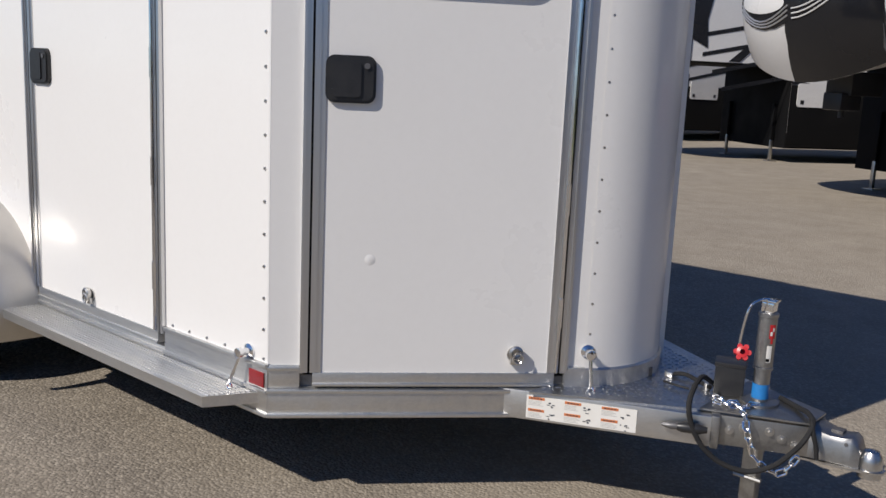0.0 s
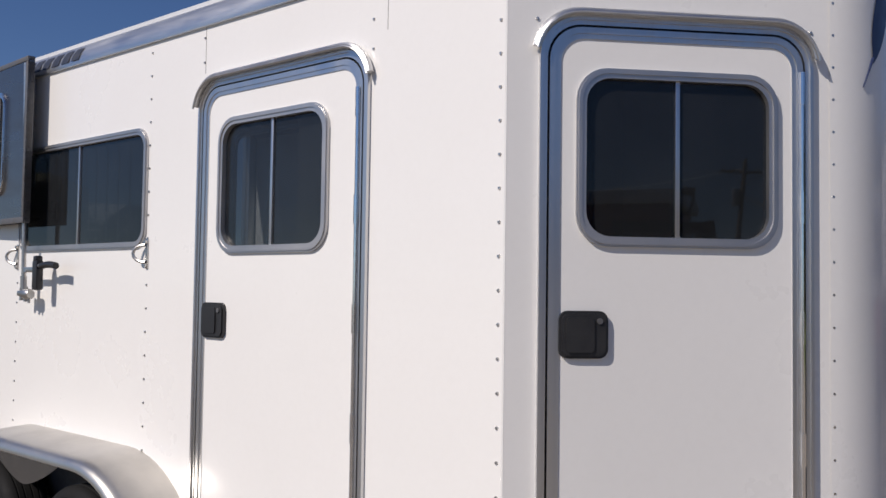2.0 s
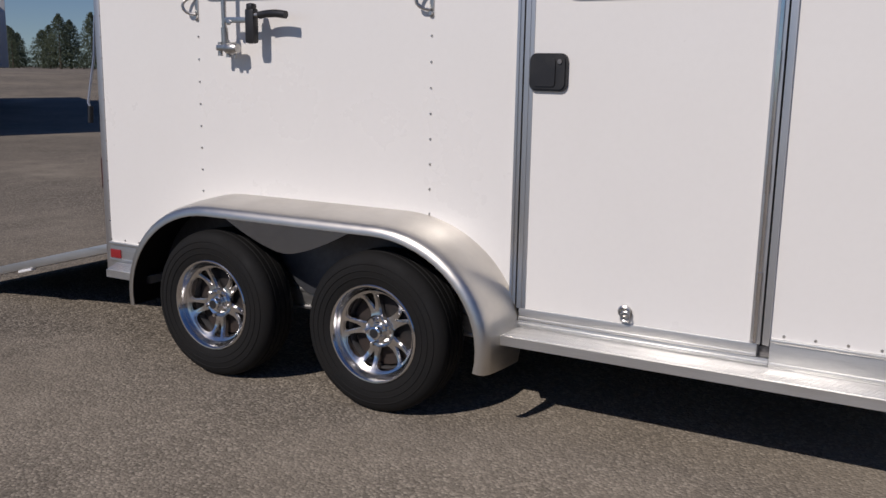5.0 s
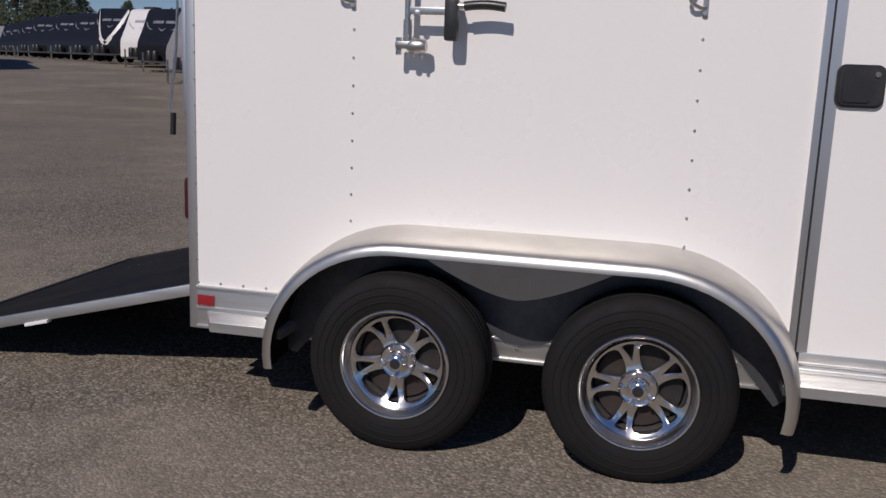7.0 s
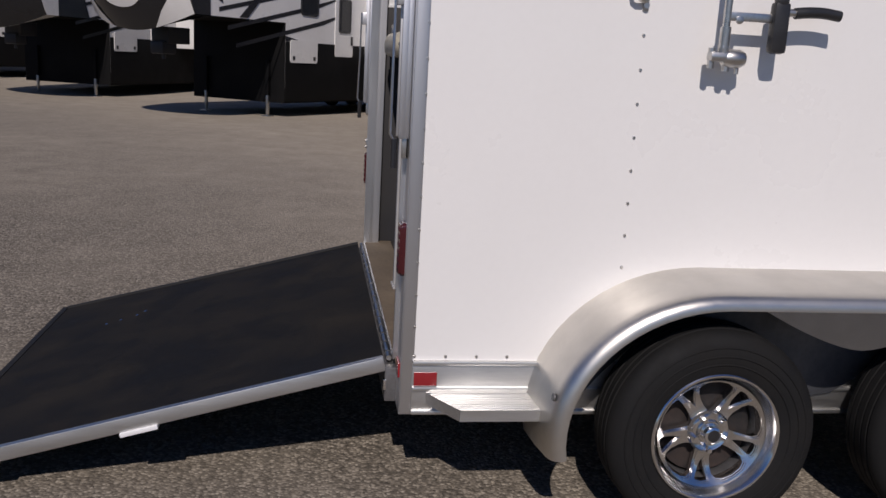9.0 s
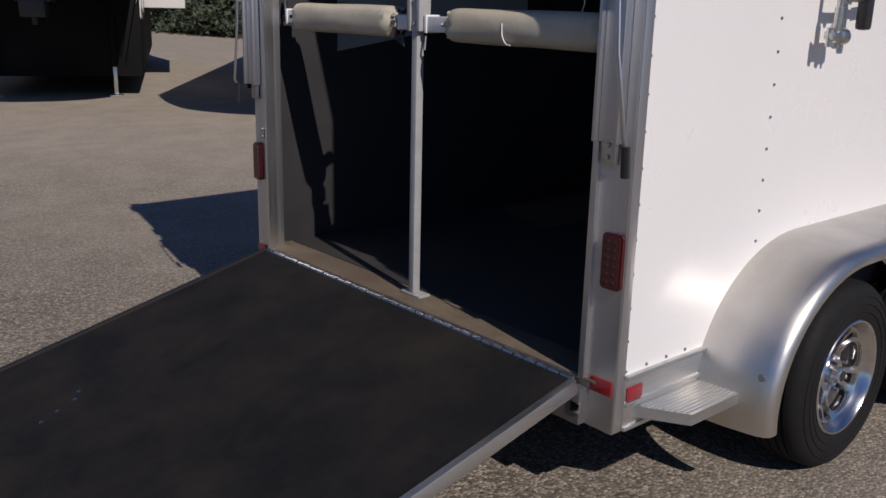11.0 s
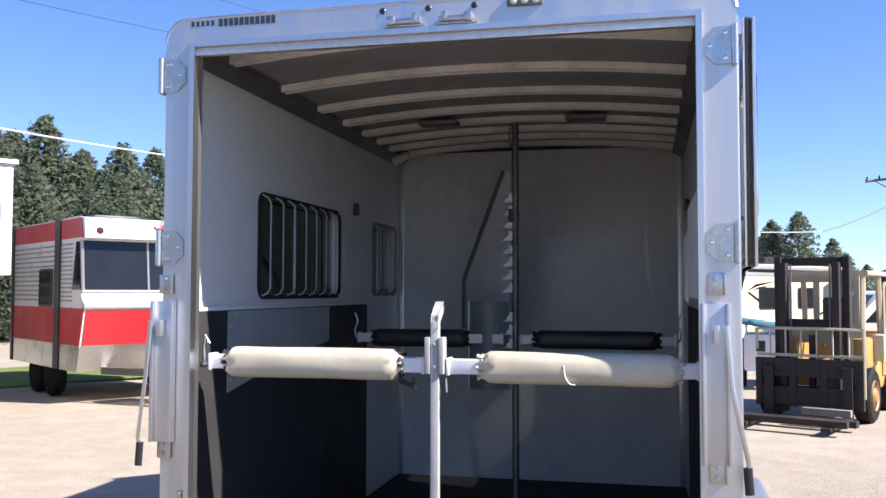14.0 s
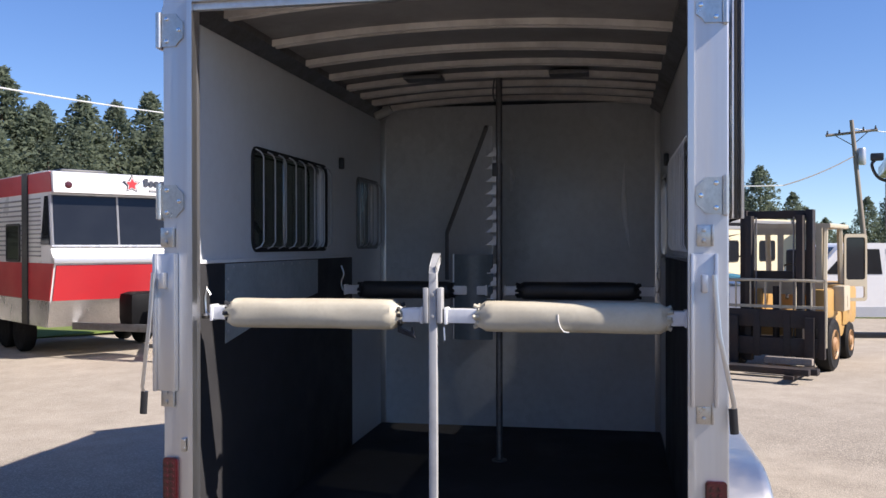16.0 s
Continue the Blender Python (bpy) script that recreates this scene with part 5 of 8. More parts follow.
for k in range(5):
    box(bm, (-0.0135, 1.955 - 0.02 * k - 0.012 - 0.0, 2.717), (-0.0122, 1.955 - 0.02 * k, 2.736))
tagged(part("maker_print", bm, INK, rear, "dark printed bars"), kind="stuff")
bm = B()
for k in range(12):
    box(bm, (-0.0135, 0.32 - 0.016 * k - 0.009, 2.716), (-0.0122, 0.32 - 0.016 * k, 2.727))
lathe(bm, [(0.012, 0.0), (0.0, 0.0012)], REAR @ Matrix.Translation((-0.353, 2.722, 0.0125)), 10)
tagged(part("maker_print", bm, INK, rear), kind="stuff")

# ---- ramp ----
RA, RB = Vector((-0.055, 0, 0.452)), Vector((-1.50, 0, 0.085))
rw = (RB - RA).normalized()
mR = axes(RA, rw, (0, 1, 0))
L = (RB - RA).length
bm = B()
shape = [(0.0, 0.135), (L - 0.02, 0.135), (L, 0.155), (L, 1.905), (L - 0.02, 1.925), (0.0, 1.925)]
plate(bm, shape, [], -0.002, 0.034, mR)
ramp = part("ramp", bm, MAT_R, TR, "lowered ramp with black rubber mat")
for a, b in (((0.0, 0.122), (L, 0.122)), ((0.0, 1.938), (L, 1.938)), ((L + 0.012, 0.122), (L + 0.012, 1.938))):
    bm = B()
    p, q = mR @ Vector((*a, 0.016)), mR @ Vector((*b, 0.016))
    s, u, w = frame_of(q - p)
    box(bm, (0, -0.013, -0.026), ((q - p).length, 0.013, 0.022), 0.004, axes(p, w, u if abs(u.z) < abs(s.z) else s))
    part("ramp_edge", bm, ALU_H if a[1] < 0.2 and b[1] < 0.2 else RUBBER, ramp, "edge channel of the ramp")
for u in (0.80, 1.3):
    bm = B()
    box(bm, (u - 0.06, 0.10, 0.036), (u + 0.06, 0.135, 0.05), 0.003, mR)
    part("ramp_bracket", bm, WHITE_SATIN, ramp)
bm = B()
for u, v in ((1.02, 1.5), (1.05, 1.46), (1.12, 1.44), (1.18, 1.42)):
    lathe(bm, [(0.007, 0.0), (0.0, 0.004)], mR @ Matrix.Translation((u, v, -0.002)) @ Matrix.Rotation(math.pi, 4, 'X'), 8)
tagged(part("mat_screw", bm, CHROME, ramp), kind="stuff")
bm = B()
for k in range(36):
    y = 0.14 + 0.05 * k
    cyl(bm, (-0.036, y + 0.002, 0.449), (-0.036, y + 0.046, 0.449), 0.0095 + 0.002 * (k % 2), 8)
part("ramp_hinge", bm, ZINC, ramp, "long worn piano hinge")
bm = B()
box(bm, (-0.05, 0.10, 0.315), (0.02, 1.96, 0.43), 0.004)
part("rear_bumper", bm, DARKMETAL, TR)
bm = B()
box(bm, (-0.055, 0.096, 0.355), (-0.045, 0.13, 0.39), 0.002)
part("bumper_tab", bm, CHROME, TR)

# ---- open upper rear door, folded along the side ----
DOOR = axes((0.088, -0.03, 0), Vector((0.82, -0.04, 0)).normalized(), (0, 0, 1))
bm = B()
DW = 0.85
plate(bm, rrect(0, 1.812, DW, 2.652, 0.012), [rrect(0.11, 1.985, 0.58, 2.485, 0.07)], 0.0, 0.03, DOOR)
rd = part("open_rear_door", bm, DOORMETAL, TR, "open dark metal upper rear door")
window_parts(rd, DOOR, 0.09, 1.965, 0.60, 2.505, 0.032, wide=0.026, r=0.055, bars=3, frame_mat=CHROME, inset=True)
bm = B()
for a, b in (((0, 1.812), (DW, 1.842)), ((0, 2.627), (DW, 2.652)), ((0, 1.842), (0.022, 2.627)), ((DW - 0.025, 1.842), (DW, 2.627))):
    box(bm, (*a, -0.003), (*b, 0.034), 0.004, DOOR)
part("door_edge", bm, DARKMETAL, rd)
bm = B()
box(bm, (-0.006, 1.812, 0.004), (-0.0005, 2.652, 0.014), 0.002, DOOR)
box(bm, (-0.004, 1.812, 0.018), (-0.0005, 2.652, 0.022), 0.001, DOOR)
part("edge_seal", bm, RUBBER, rd, "black seal along the door edge")
bm = B()
box(bm, (-0.008, 1.812, 0.026), (-0.0005, 2.652, 0.036), 0.002, DOOR)
box(bm, (-0.006, 1.812, -0.004), (-0.0005, 2.652, 0.002), 0.001, DOOR)
part("edge_lip", bm, ALU, rd, "bright aluminium edge lip")
# locking rod, cam and crank
bm = B()
cyl(bm, (0.895, -0.070, 1.453), (0.895, -0.095, 2.62), 0.0115, 10)
cyl(bm, (0.895, -0.070, 1.463), (0.895, -0.072, 1.548), 0.016, 10)
part("lock_rod", bm, ZINC, rd, "round steel lock rod")
bm = B()
box(bm, (0.852, -0.088, 1.446), (0.962, -0.046, 1.476), 0.012)
box(bm, (0.885, -0.085, 1.476), (0.905, -0.05, 1.496), 0.004)
lathe(bm, [(0.0, -0.034), (0.02, -0.034), (0.027, -0.02), (0.027, 0.02), (0.02, 0.034), (0.0, 0.034)], Matrix.Translation((0.93, -0.066, 1.458)) @ Matrix.Rotation(radians(90), 4, 'Y'), 14)
cyl(bm, (0.862, -0.065, 1.426), (0.862, -0.065, 1.486), 0.011, 8)
cyl(bm, (0.945, -0.065, 1.414), (0.945, -0.065, 1.456), 0.007, 8)
cyl(bm, (0.91, -0.065, 1.420), (0.91, -0.065, 1.456), 0.012, 8)
part("lock_cam", bm, ZINC, rd)
bm = B()
box(bm, (0.895, -0.080, 1.566), (1.05, -0.066, 1.592), 0.004)
lathe(bm, [(0.012, 0.0), (0.012, 0.005), (0.0, 0.008)], axes((0.93, -0.080, 1.569), (1, 0, 0), (0, 0, 1)), 10)
part("crank_link", bm, ZINC, rd)
bm = B()
box(bm, (1.03, -0.098, 1.478), (1.08, -0.058, 1.627), 0.014)
box(bm, (1.038, -0.098, 1.615), (1.073, -0.06, 1.648), 0.012)
part("crank_lever", bm, PLASTIC, rd, "black crank lever")
bm = B()
cyl(bm, (1.075, -0.08, 1.598), (1.12, -0.08, 1.598), 0.012, 10)
part("crank_neck", bm, ZINC, rd)
bm = B()
tube(bm, smooth_path([(1.10, -0.08, 1.597), (1.14, -0.08, 1.602), (1.19, -0.08, 1.603), (1.243, -0.08, 1.597)], 3), 0.0165, 12)
part("crank_grip", bm, PLASTIC, rd)

# ---- inside ----
bm = B()
plate(bm, [(-3.05, 0.46), (-3.05, 2.70), (-0.03, 2.70), (-0.03, 0.46)], [rrect(-1.79, 1.71, -0.71, 2.165, 0.05), rrect(-2.95, 1.715, -2.44, 2.155, 0.04)], -0.06, -0.034, FAR_SIDE)
part("inner_wall", bm, INNER_W, TR, "painted light inner wall")
bm = B()
# Wall added over part of the door window, to trim its sun patch.
plate(bm, [(0.03, 0.46), (0.03, 2.70), (3.05, 2.70), (3.05, 0.46)], [rrect(0.70, 1.70, 1.875, 2.185, 0.06), rrect(2.43, 1.66, 2.855, 2.16, 0.06)], -0.06, -0.034, SIDE)
part("inner_wall", bm, INNER_W, TR)
bm = B()
box(bm, (3.05, 0.03, 0.45), (3.085, 2.03, 2.69), 0.002)
part("bulkhead", bm, INNER, TR, "grey front bulkhead panel")
for y0, y1 in ((0.066, 0.1), (1.96, 1.998)):
    bm = B()
    box(bm, (3.046, y0, 0.46), (3.0495, y1, 2.68), 0.001)
    part("bulkhead_angle", bm, ALU, TR)
# lower linings
for y0, y1 in ((1.986, 1.9995), (0.0605, 0.074)):
    bm = B()
    box(bm, (0.03, y0, 0.462), (2.285, y1, 1.648), 0.003)
    part("kick_lining", bm, LINING, TR, "black rubber kick lining")
    bm = B()
    box(bm, (0.03, y0 - 0.004, 1.648), (2.29, y1 + 0.0, 1.664), 0.003)
    part("lining_rail", bm, INNER_W if y0 > 1 else ALU, TR)
bm = B()
plate(bm, [(-1.588, 1.46), (-1.588, 1.644), (-0.378, 1.644), (-0.375, 1.31), (-0.95, 1.40)], [], -0.080, -0.0755, FAR_SIDE)
part("kick_panel", bm, GALV, TR, "dull grey metal panel")
rivets("panel_rivets", [(-0.45 - 0.12 * k, 1.63) for k in range(9)] + [(-0.395, 1.36 + 0.055 * k) for k in range(5)], FAR_SIDE @ Matrix.Translation((0, 0, -0.0805)) @ Matrix.Rotation(math.pi, 4, 'Y') @ Matrix.Scale(-1, 4, (1, 0, 0)), TR, 0.006)
# window bars on the inner wall of the far side
for u0, u1, v0, v1, nb in ((0.695, 1.805, 1.69, 2.178, 8), (2.42, 2.97, 1.698, 2.166, 5)):
    bm = B()
    plate(bm, rrect(-u1, v0, -u0, v1, 0.06), [rrect(-u1 + 0.022, v0 + 0.022, -u0 - 0.022, v1 - 0.022, 0.045)], -0.068, -0.059, FAR_SIDE)
    g = part("window_guard", bm, DARKMETAL if u0 > 2 else RUBBER, TR)
    for k in range(nb):
        x = u0 + 0.05 + (u1 - u0 - 0.09) * k / (nb - 1) * (1 if nb > 5 else 0.95)
        bm = B()
        tube(bm, [(x - 0.03, 1.985, v0 + 0.016), (x - 0.012, 1.968, v0 + 0.026), (x, 1.958, v0 + 0.05), (x, 1.958, v1 - 0.05), (x - 0.012, 1.968, v1 - 0.026), (x - 0.03, 1.985, v1 - 0.016)], 0.0038, 6)
        part("window_bar", bm, POSTWHITE, g, "thin white bar")
bm = B()
# Guard round the narrowed hole, beside the added wall.
plate(bm, rrect(2.42, 1.62, 2.88, 2.13, 0.06), [rrect(2.435, 1.635, 2.855, 2.115, 0.05)], -0.07, -0.059, SIDE)
part("window_guard", bm, ALU, TR)
# tie blocks
for x, y in ((2.06, 1.985), (2.2, 0.075)):
    bm = B()
    box(bm, (x - 0.02, y - 0.014, 2.18), (x + 0.02, y + 0.014, 2.25), 0.008)
    part("tie_block", bm, PLASTIC, TR)
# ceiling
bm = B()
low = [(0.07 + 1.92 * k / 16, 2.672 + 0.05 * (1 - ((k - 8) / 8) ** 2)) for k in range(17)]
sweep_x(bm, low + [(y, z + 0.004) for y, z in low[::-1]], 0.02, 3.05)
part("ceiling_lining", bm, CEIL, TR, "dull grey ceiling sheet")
for x in (0.25, 0.78, 1.25, 1.64, 1.98, 2.28, 2.56, 2.84):
    for dx in (0.0, 0.044):
        bm = B()
        pr = [(0.13 + 1.80 * j / 14, 2.642 + 0.052 * (1 - ((j - 7) / 7) ** 2)) for j in range(15)]
        sweep_x(bm, pr + [(y, z + 0.03) for y, z in pr[::-1]], x + dx, x + dx + 0.02)
        part("roof_bow", bm, BOW, TR, "dull painted roof bow")
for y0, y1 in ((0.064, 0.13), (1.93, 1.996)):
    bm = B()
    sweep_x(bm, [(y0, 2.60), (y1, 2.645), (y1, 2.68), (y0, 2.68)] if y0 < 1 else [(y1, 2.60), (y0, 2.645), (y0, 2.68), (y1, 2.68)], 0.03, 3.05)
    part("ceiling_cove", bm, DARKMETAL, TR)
for y in (1.45, 0.62):
    bm = B()
    box(bm, (1.86, y - 0.11, 2.672), (2.0, y + 0.11, 2.695), 0.006)
    part("roof_vent", bm, DARKMETAL, TR)
bm = B()
tube(bm, [(2.78, 1.97, 2.6), (2.8, 1.9, 2.63), (2.8, 1.86, 2.65)], 0.03, 8)
part("dome_lamp", bm, CLEAR, TR)

# centre post of the stalls
bm = B()
cyl(bm, (2.05, 1.05, 0.464), (2.05, 1.05, 2.70), 0.019, 12)
lathe(bm, [(0.0, 0.0), (0.045, 0.0), (0.045, 0.008), (0.02, 0.012)], Matrix.Translation((2.05, 1.05, 0.464)), 14)
cp = part("centre_post", bm, DARKMETAL, TR, "dark round stall post")
bm = B()
tube(bm, smooth_path([(2.05, 1.075, 2.70), (2.05, 1.085, 2.62), (2.05, 1.075, 2.56), (2.05, 1.062, 2.58)]), 0.005, 6)
part("tie_hook", bm, DARKMETAL, cp)
for k in range(11):
    z = 1.745 + 0.0735 * k if k < 8 else 1.43 + 0.075 * (k - 8)
    bm = B()
    box(bm, (2.04, 1.062, z - 0.022), (2.046, 1.085, z + 0.03), 0.001)
    vs = [bm.verts.new(p) for p in ((2.043, 1.085, z - 0.022), (2.043, 1.126, z - 0.022), (2.043, 1.085, z + 0.012))]
    bm.faces.new(vs)
    box(bm, (2.03, 1.085, z - 0.024), (2.05, 1.128, z - 0.02), 0.001)
    part("rack_tooth", bm, WHITE_SATIN, cp, "small white bracket tooth")
bm = B()
box(bm, (2.035, 1.03, 2.12), (2.065, 1.09, 2.20), 0.008)
part("latch_block", bm, PLASTIC, cp)
# shoulder panel and head divider hung on the post
bm = B()
rows = [[bm.verts.new((2.05 - 0.05 * math.sin(k / 8 * math.pi) + o, 1.09 + 0.23 * k / 8, z)) for z, o in ((1.17, 0), (1.668, 0), (1.668, 0.02), (1.17, 0.02))] for k in range(9)]
for a, b in zip(rows, rows[1:]):
    for k in range(4):
        bm.faces.new((a[k], a[(k + 1) % 4], b[(k + 1) % 4], b[k]))
bm.faces.new(rows[0])
bm.faces.new(rows[-1])
sp = part("shoulder_panel", bm, mat("dark_galvanised_sheet", (0.15, 0.18, 0.19), 0.4, grain=(35, (0.11, 0.13, 0.14), 0.6), wear=(3, (0.2, 0.22, 0.22), 0.5)), cp, "curved dull grey shoulder panel")
bm = B()
tube(bm, [(2.05, 1.322, 1.17), (2.05, 1.322, 1.67)], 0.008, 8)
part("panel_edge", bm, ALU, sp)
bm = B()
mH = axes((2.07, 1.09, 0), Vector((0.7, 0.55, 0)).normalized(), (0, 0, 1))
plate(bm, [(0.0, 1.5), (0.56, 1.5), (0.56, 1.80), (0.06, 2.42), (0.0, 2.42)], [], -0.003, 0.003, mH)
hd = part("head_divider", bm, INNER, cp, "thin grey head divider sheet")
bm = B()
tube(bm, [mH @ Vector(p) for p in ((0.56, 1.5, 0), (0.56, 1.80, 0), (0.06, 2.42, 0))], 0.019, 10)
part("divider_edge", bm, DARKMETAL, hd, "dark edge tube")
cp.location.y = -0.02
# long soft creases knocked into the bulkhead sheet; white ridges stand in for their bright reflections
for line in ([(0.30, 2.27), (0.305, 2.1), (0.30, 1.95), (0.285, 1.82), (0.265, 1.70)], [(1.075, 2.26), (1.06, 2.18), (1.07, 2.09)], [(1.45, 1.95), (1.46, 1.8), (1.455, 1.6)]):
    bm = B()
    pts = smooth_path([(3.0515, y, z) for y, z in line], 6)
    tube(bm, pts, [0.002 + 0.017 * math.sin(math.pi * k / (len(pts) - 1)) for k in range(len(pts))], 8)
    part("crease_glint", bm, WHITE_SATIN, TR)

# rear post
bm = B()
box(bm, (0.05, 1.016, 0.472), (0.083, 1.046, 1.62), 0.005)
box(bm, (0.045, 0.975, 0.462), (0.10, 1.087, 0.472), 0.003)
post = part("rear_post", bm, POSTWHITE, TR, "worn white square post on a foot plate")
bm = B()
plate(bm, [(0.052, 1.60), (0.081, 1.60), (0.085, 1.622), (0.148, 1.658), (0.156, 1.672), (0.148, 1.688), (0.134, 1.69), (0.056, 1.642)], [], -1.043, -1.019, axes((0, 0, 0), (1, 0, 0), (0, 0, 1)))
bmesh.ops.bevel(bm, geom=bm.edges[:], offset=0.003, segments=1, affect='EDGES')
part("post_head", bm, POSTWHITE, post, "bent flat post head")
bm = B()
box(bm, (0.042, 1.047, 1.435), (0.095, 1.066, 1.565), 0.004)
box(bm, (0.042, 0.996, 1.435), (0.095, 1.015, 1.565), 0.004)
for z in (1.46, 1.54):
    lathe(bm, [(0.008, 0.0), (0.007, 0.005), (0.0, 0.007)], REAR @ Matrix.Translation((-1.031, z, -0.05)), 8)
part("bar_bracket", bm, POSTWHITE, post)
bm = B()
cyl(bm, (0.07, 0.992, 1.42), (0.062, 0.988, 1.372), 0.004, 8)
part("locking_pin", bm, ZINC, post)


def butt_bar(x, y0, y1, bar0, bar1, z, r, pad_mat, label, tatter, name):
    """A padded bar across one stall: square tube, stuffed cover with gathered ends, and its hook."""
    ob = thing(name, Matrix.Translation((x, (bar0 + bar1) / 2, z - r)), label, "padded bar", "stall bars")
    inv = Matrix.Translation((-x, -(bar0 + bar1) / 2, -(z - r)))
    bm = B()
    box(bm, (x - 0.026, bar0, z - 0.026), (x + 0.026, bar1, z + 0.026), 0.005)
    for y in (bar0, bar1):
        box(bm, (x - 0.031, y - 0.006, z - 0.031), (x + 0.031, y + 0.006, z + 0.031), 0.003)
    bmesh.ops.transform(bm, matrix=inv, verts=bm.verts[:])
    part("bar", bm, WHITE_SATIN, ob, "white square tube")
    bm = B()
    n, seg = 22, 20
    rng = random.Random(int(y0 * 100))
    rows = []
    for k in range(n + 1):
        f = k / n
        e = min(f, 1 - f)
        g = min(1.0, (e / 0.05) ** 0.5) if e < 0.05 else 1.0
        ring = []
        for j in range(seg):
            a = math.tau * j / seg
            sq = 1.0 / max(abs(math.cos(a)), abs(math.sin(a))) ** 0.45
            rr = (0.55 + 0.45 * g) * r * sq * (1 + 0.018 * math.sin(3 * a + 9 * f) + 0.03 * (1 - g) * math.sin(7 * a) + 0.008 * rng.uniform(-1, 1))
            ring.append(bm.verts.new((x + rr * math.cos(a), y0 + (y1 - y0) * f + (0.012 * math.sin(5 * a) if k in (0, n) else 0), z + rr * math.sin(a) * 0.94)))
        rows.append(ring)
    for a, b in zip(rows, rows[1:]):
        for k in range(seg):
            bm.faces.new((a[k], a[(k + 1) % seg], b[(k + 1) % seg], b[k]))
    bm.faces.new(rows[0])
    bm.faces.new(rows[-1])
    bmesh.ops.transform(bm, matrix=inv, verts=bm.verts[:])
    part("pad", bm, pad_mat, ob, "stuffed vinyl cover with gathered ends")
    for y, s in ((y0, -1), (y1, 1)):
        bm = B()
        for k in range(10):
            a = math.tau * k / 10
            p = Vector((x + 0.03 * math.cos(a), y - s * 0.016, z + 0.03 * math.sin(a)))
            tube(bm, [p, p + Vector((0.012 * math.cos(a), s * 0.022 + rng.uniform(-0.01, 0.01), 0.012 * math.sin(a)))], 0.008, 6)
        bmesh.ops.transform(bm, matrix=inv, verts=bm.verts[:])
        tagged(part("gather", bm, BLACKVINYL if tatter else pad_mat, ob), kind="stuff")
    return ob, inv


ob, inv = butt_bar(0.09, 1.158, 1.838, 1.075, 1.90, 1.463, 0.060, CREAM, "cream vinyl padded butt bar hooked across the rear", True, "butt_bar")
bm = B()
tube(bm, [(0.09, 1.90, 1.458), (0.085, 1.918, 1.452), (0.08, 1.932, 1.462), (0.08, 1.935, 1.52), (0.082, 1.928, 1.56), (0.085, 1.915, 1.53)], 0.007, 8)
tube(bm, [(0.08, 1.92, 1.45), (0.08, 1.945, 1.45)], 0.012, 8)
bmesh.ops.transform(bm, matrix=inv, verts=bm.verts[:])
part("hook", bm, ZINC, ob, "steel hook")
bm = B()
for k in range(5):
    tube(bm, [(0.07, 1.165, 1.42 - 0.004 * k), (0.06, 1.13 - 0.008 * k, 1.405 - 0.006 * k), (0.062, 1.11, 1.395 + 0.006 * k)], 0.0045, 5)
bmesh.ops.transform(bm, matrix=inv, verts=bm.verts[:])
part("loose_thread", bm, BLACKVINYL, ob)
ob, inv = butt_bar(0.09, 0.186, 0.868, 0.13, 0.985, 1.461, 0.060, CREAM, "cream vinyl padded butt bar with a torn seam", False, "butt_bar")
bm = B()
tube(bm, smooth_path([(0.03, 0.575, 1.475), (0.028, 0.57, 1.44), (0.03, 0.555, 1.415), (0.032, 0.535, 1.41)]), 0.0022, 5)
bmesh.ops.transform(bm, matrix=inv, verts=bm.verts[:])
part("torn_seam", bm, STICKER, ob)
for y0, y1, b0, b1 in ((0.234, 0.915, 0.15, 0.99), (1.30, 1.86, 1.10, 1.95)):
    ob, inv = butt_bar(2.03, y0, y1, b0, b1, 1.458, 0.055, BLACKVINYL, "black vinyl padded breast bar across the stall", False, "breast_bar")
    bm = B()
    e = b0 if y0 < 1 else b1
    s = -1 if y0 < 1 else 1
    tube(bm, smooth_path([(2.03, e, 1.46), (2.03, e + s * 0.02, 1.455), (2.03, e + s * 0.03, 1.50), (2.03, e + s * 0.015, 1.55), (2.03, e + s * 0.03, 1.60)]), 0.005, 6)
    bmesh.ops.transform(bm, matrix=inv, verts=bm.verts[:])
    part("hook", bm, ZINC, ob)

# ---- parked campers ----
def at_yard(x, y, face):
    """Pose on the ground with the vehicle's front (its -y) turned towards the direction face."""
    f = Vector((face[0], face[1], 0)).normalized()
    r = Vector((-f.y, f.x, 0))
    return axes((x, y, ground_height(x, y)), r, -f)


def flat_window(owner, m, u0, v0, u1, v1, r=0.08, name="window"):
    bm = B()
    plate(bm, rrect(u0, v0, u1, v1, r), [], 0.0, 0.012, m)
    w = part(name, bm, RVGLASS, owner, "dark tinted window", smooth=False)
    bm = B()
    plate(bm, rrect(u0 - 0.03, v0 - 0.03, u1 + 0.03, v1 + 0.03, r + 0.02), [rrect(u0 + 0.005, v0 + 0.005, u1 - 0.005, v1 - 0.005, r)], 0.0, 0.02, m)
    part("window_frame", bm, PLASTIC, w)
    return w


def cap_surface(hw, z0, z1, y_back, bulge):
    """A bowed front cap: u from -1 to 1 across, v from 0 to 1 up."""
    def at(u, v, off=0.0):
        e = 1 - 0.5 * abs(u) ** 3.2
        y = y_back - bulge * e * (math.sin(math.pi * (0.12 + 0.78 * v)) ** 0.75)
        drop = 0.34 * (1 - v) ** 2 * (1 - u * u)
        return Vector((hw * u, y - off, z0 + (z1 - z0) * v - drop))
    return at


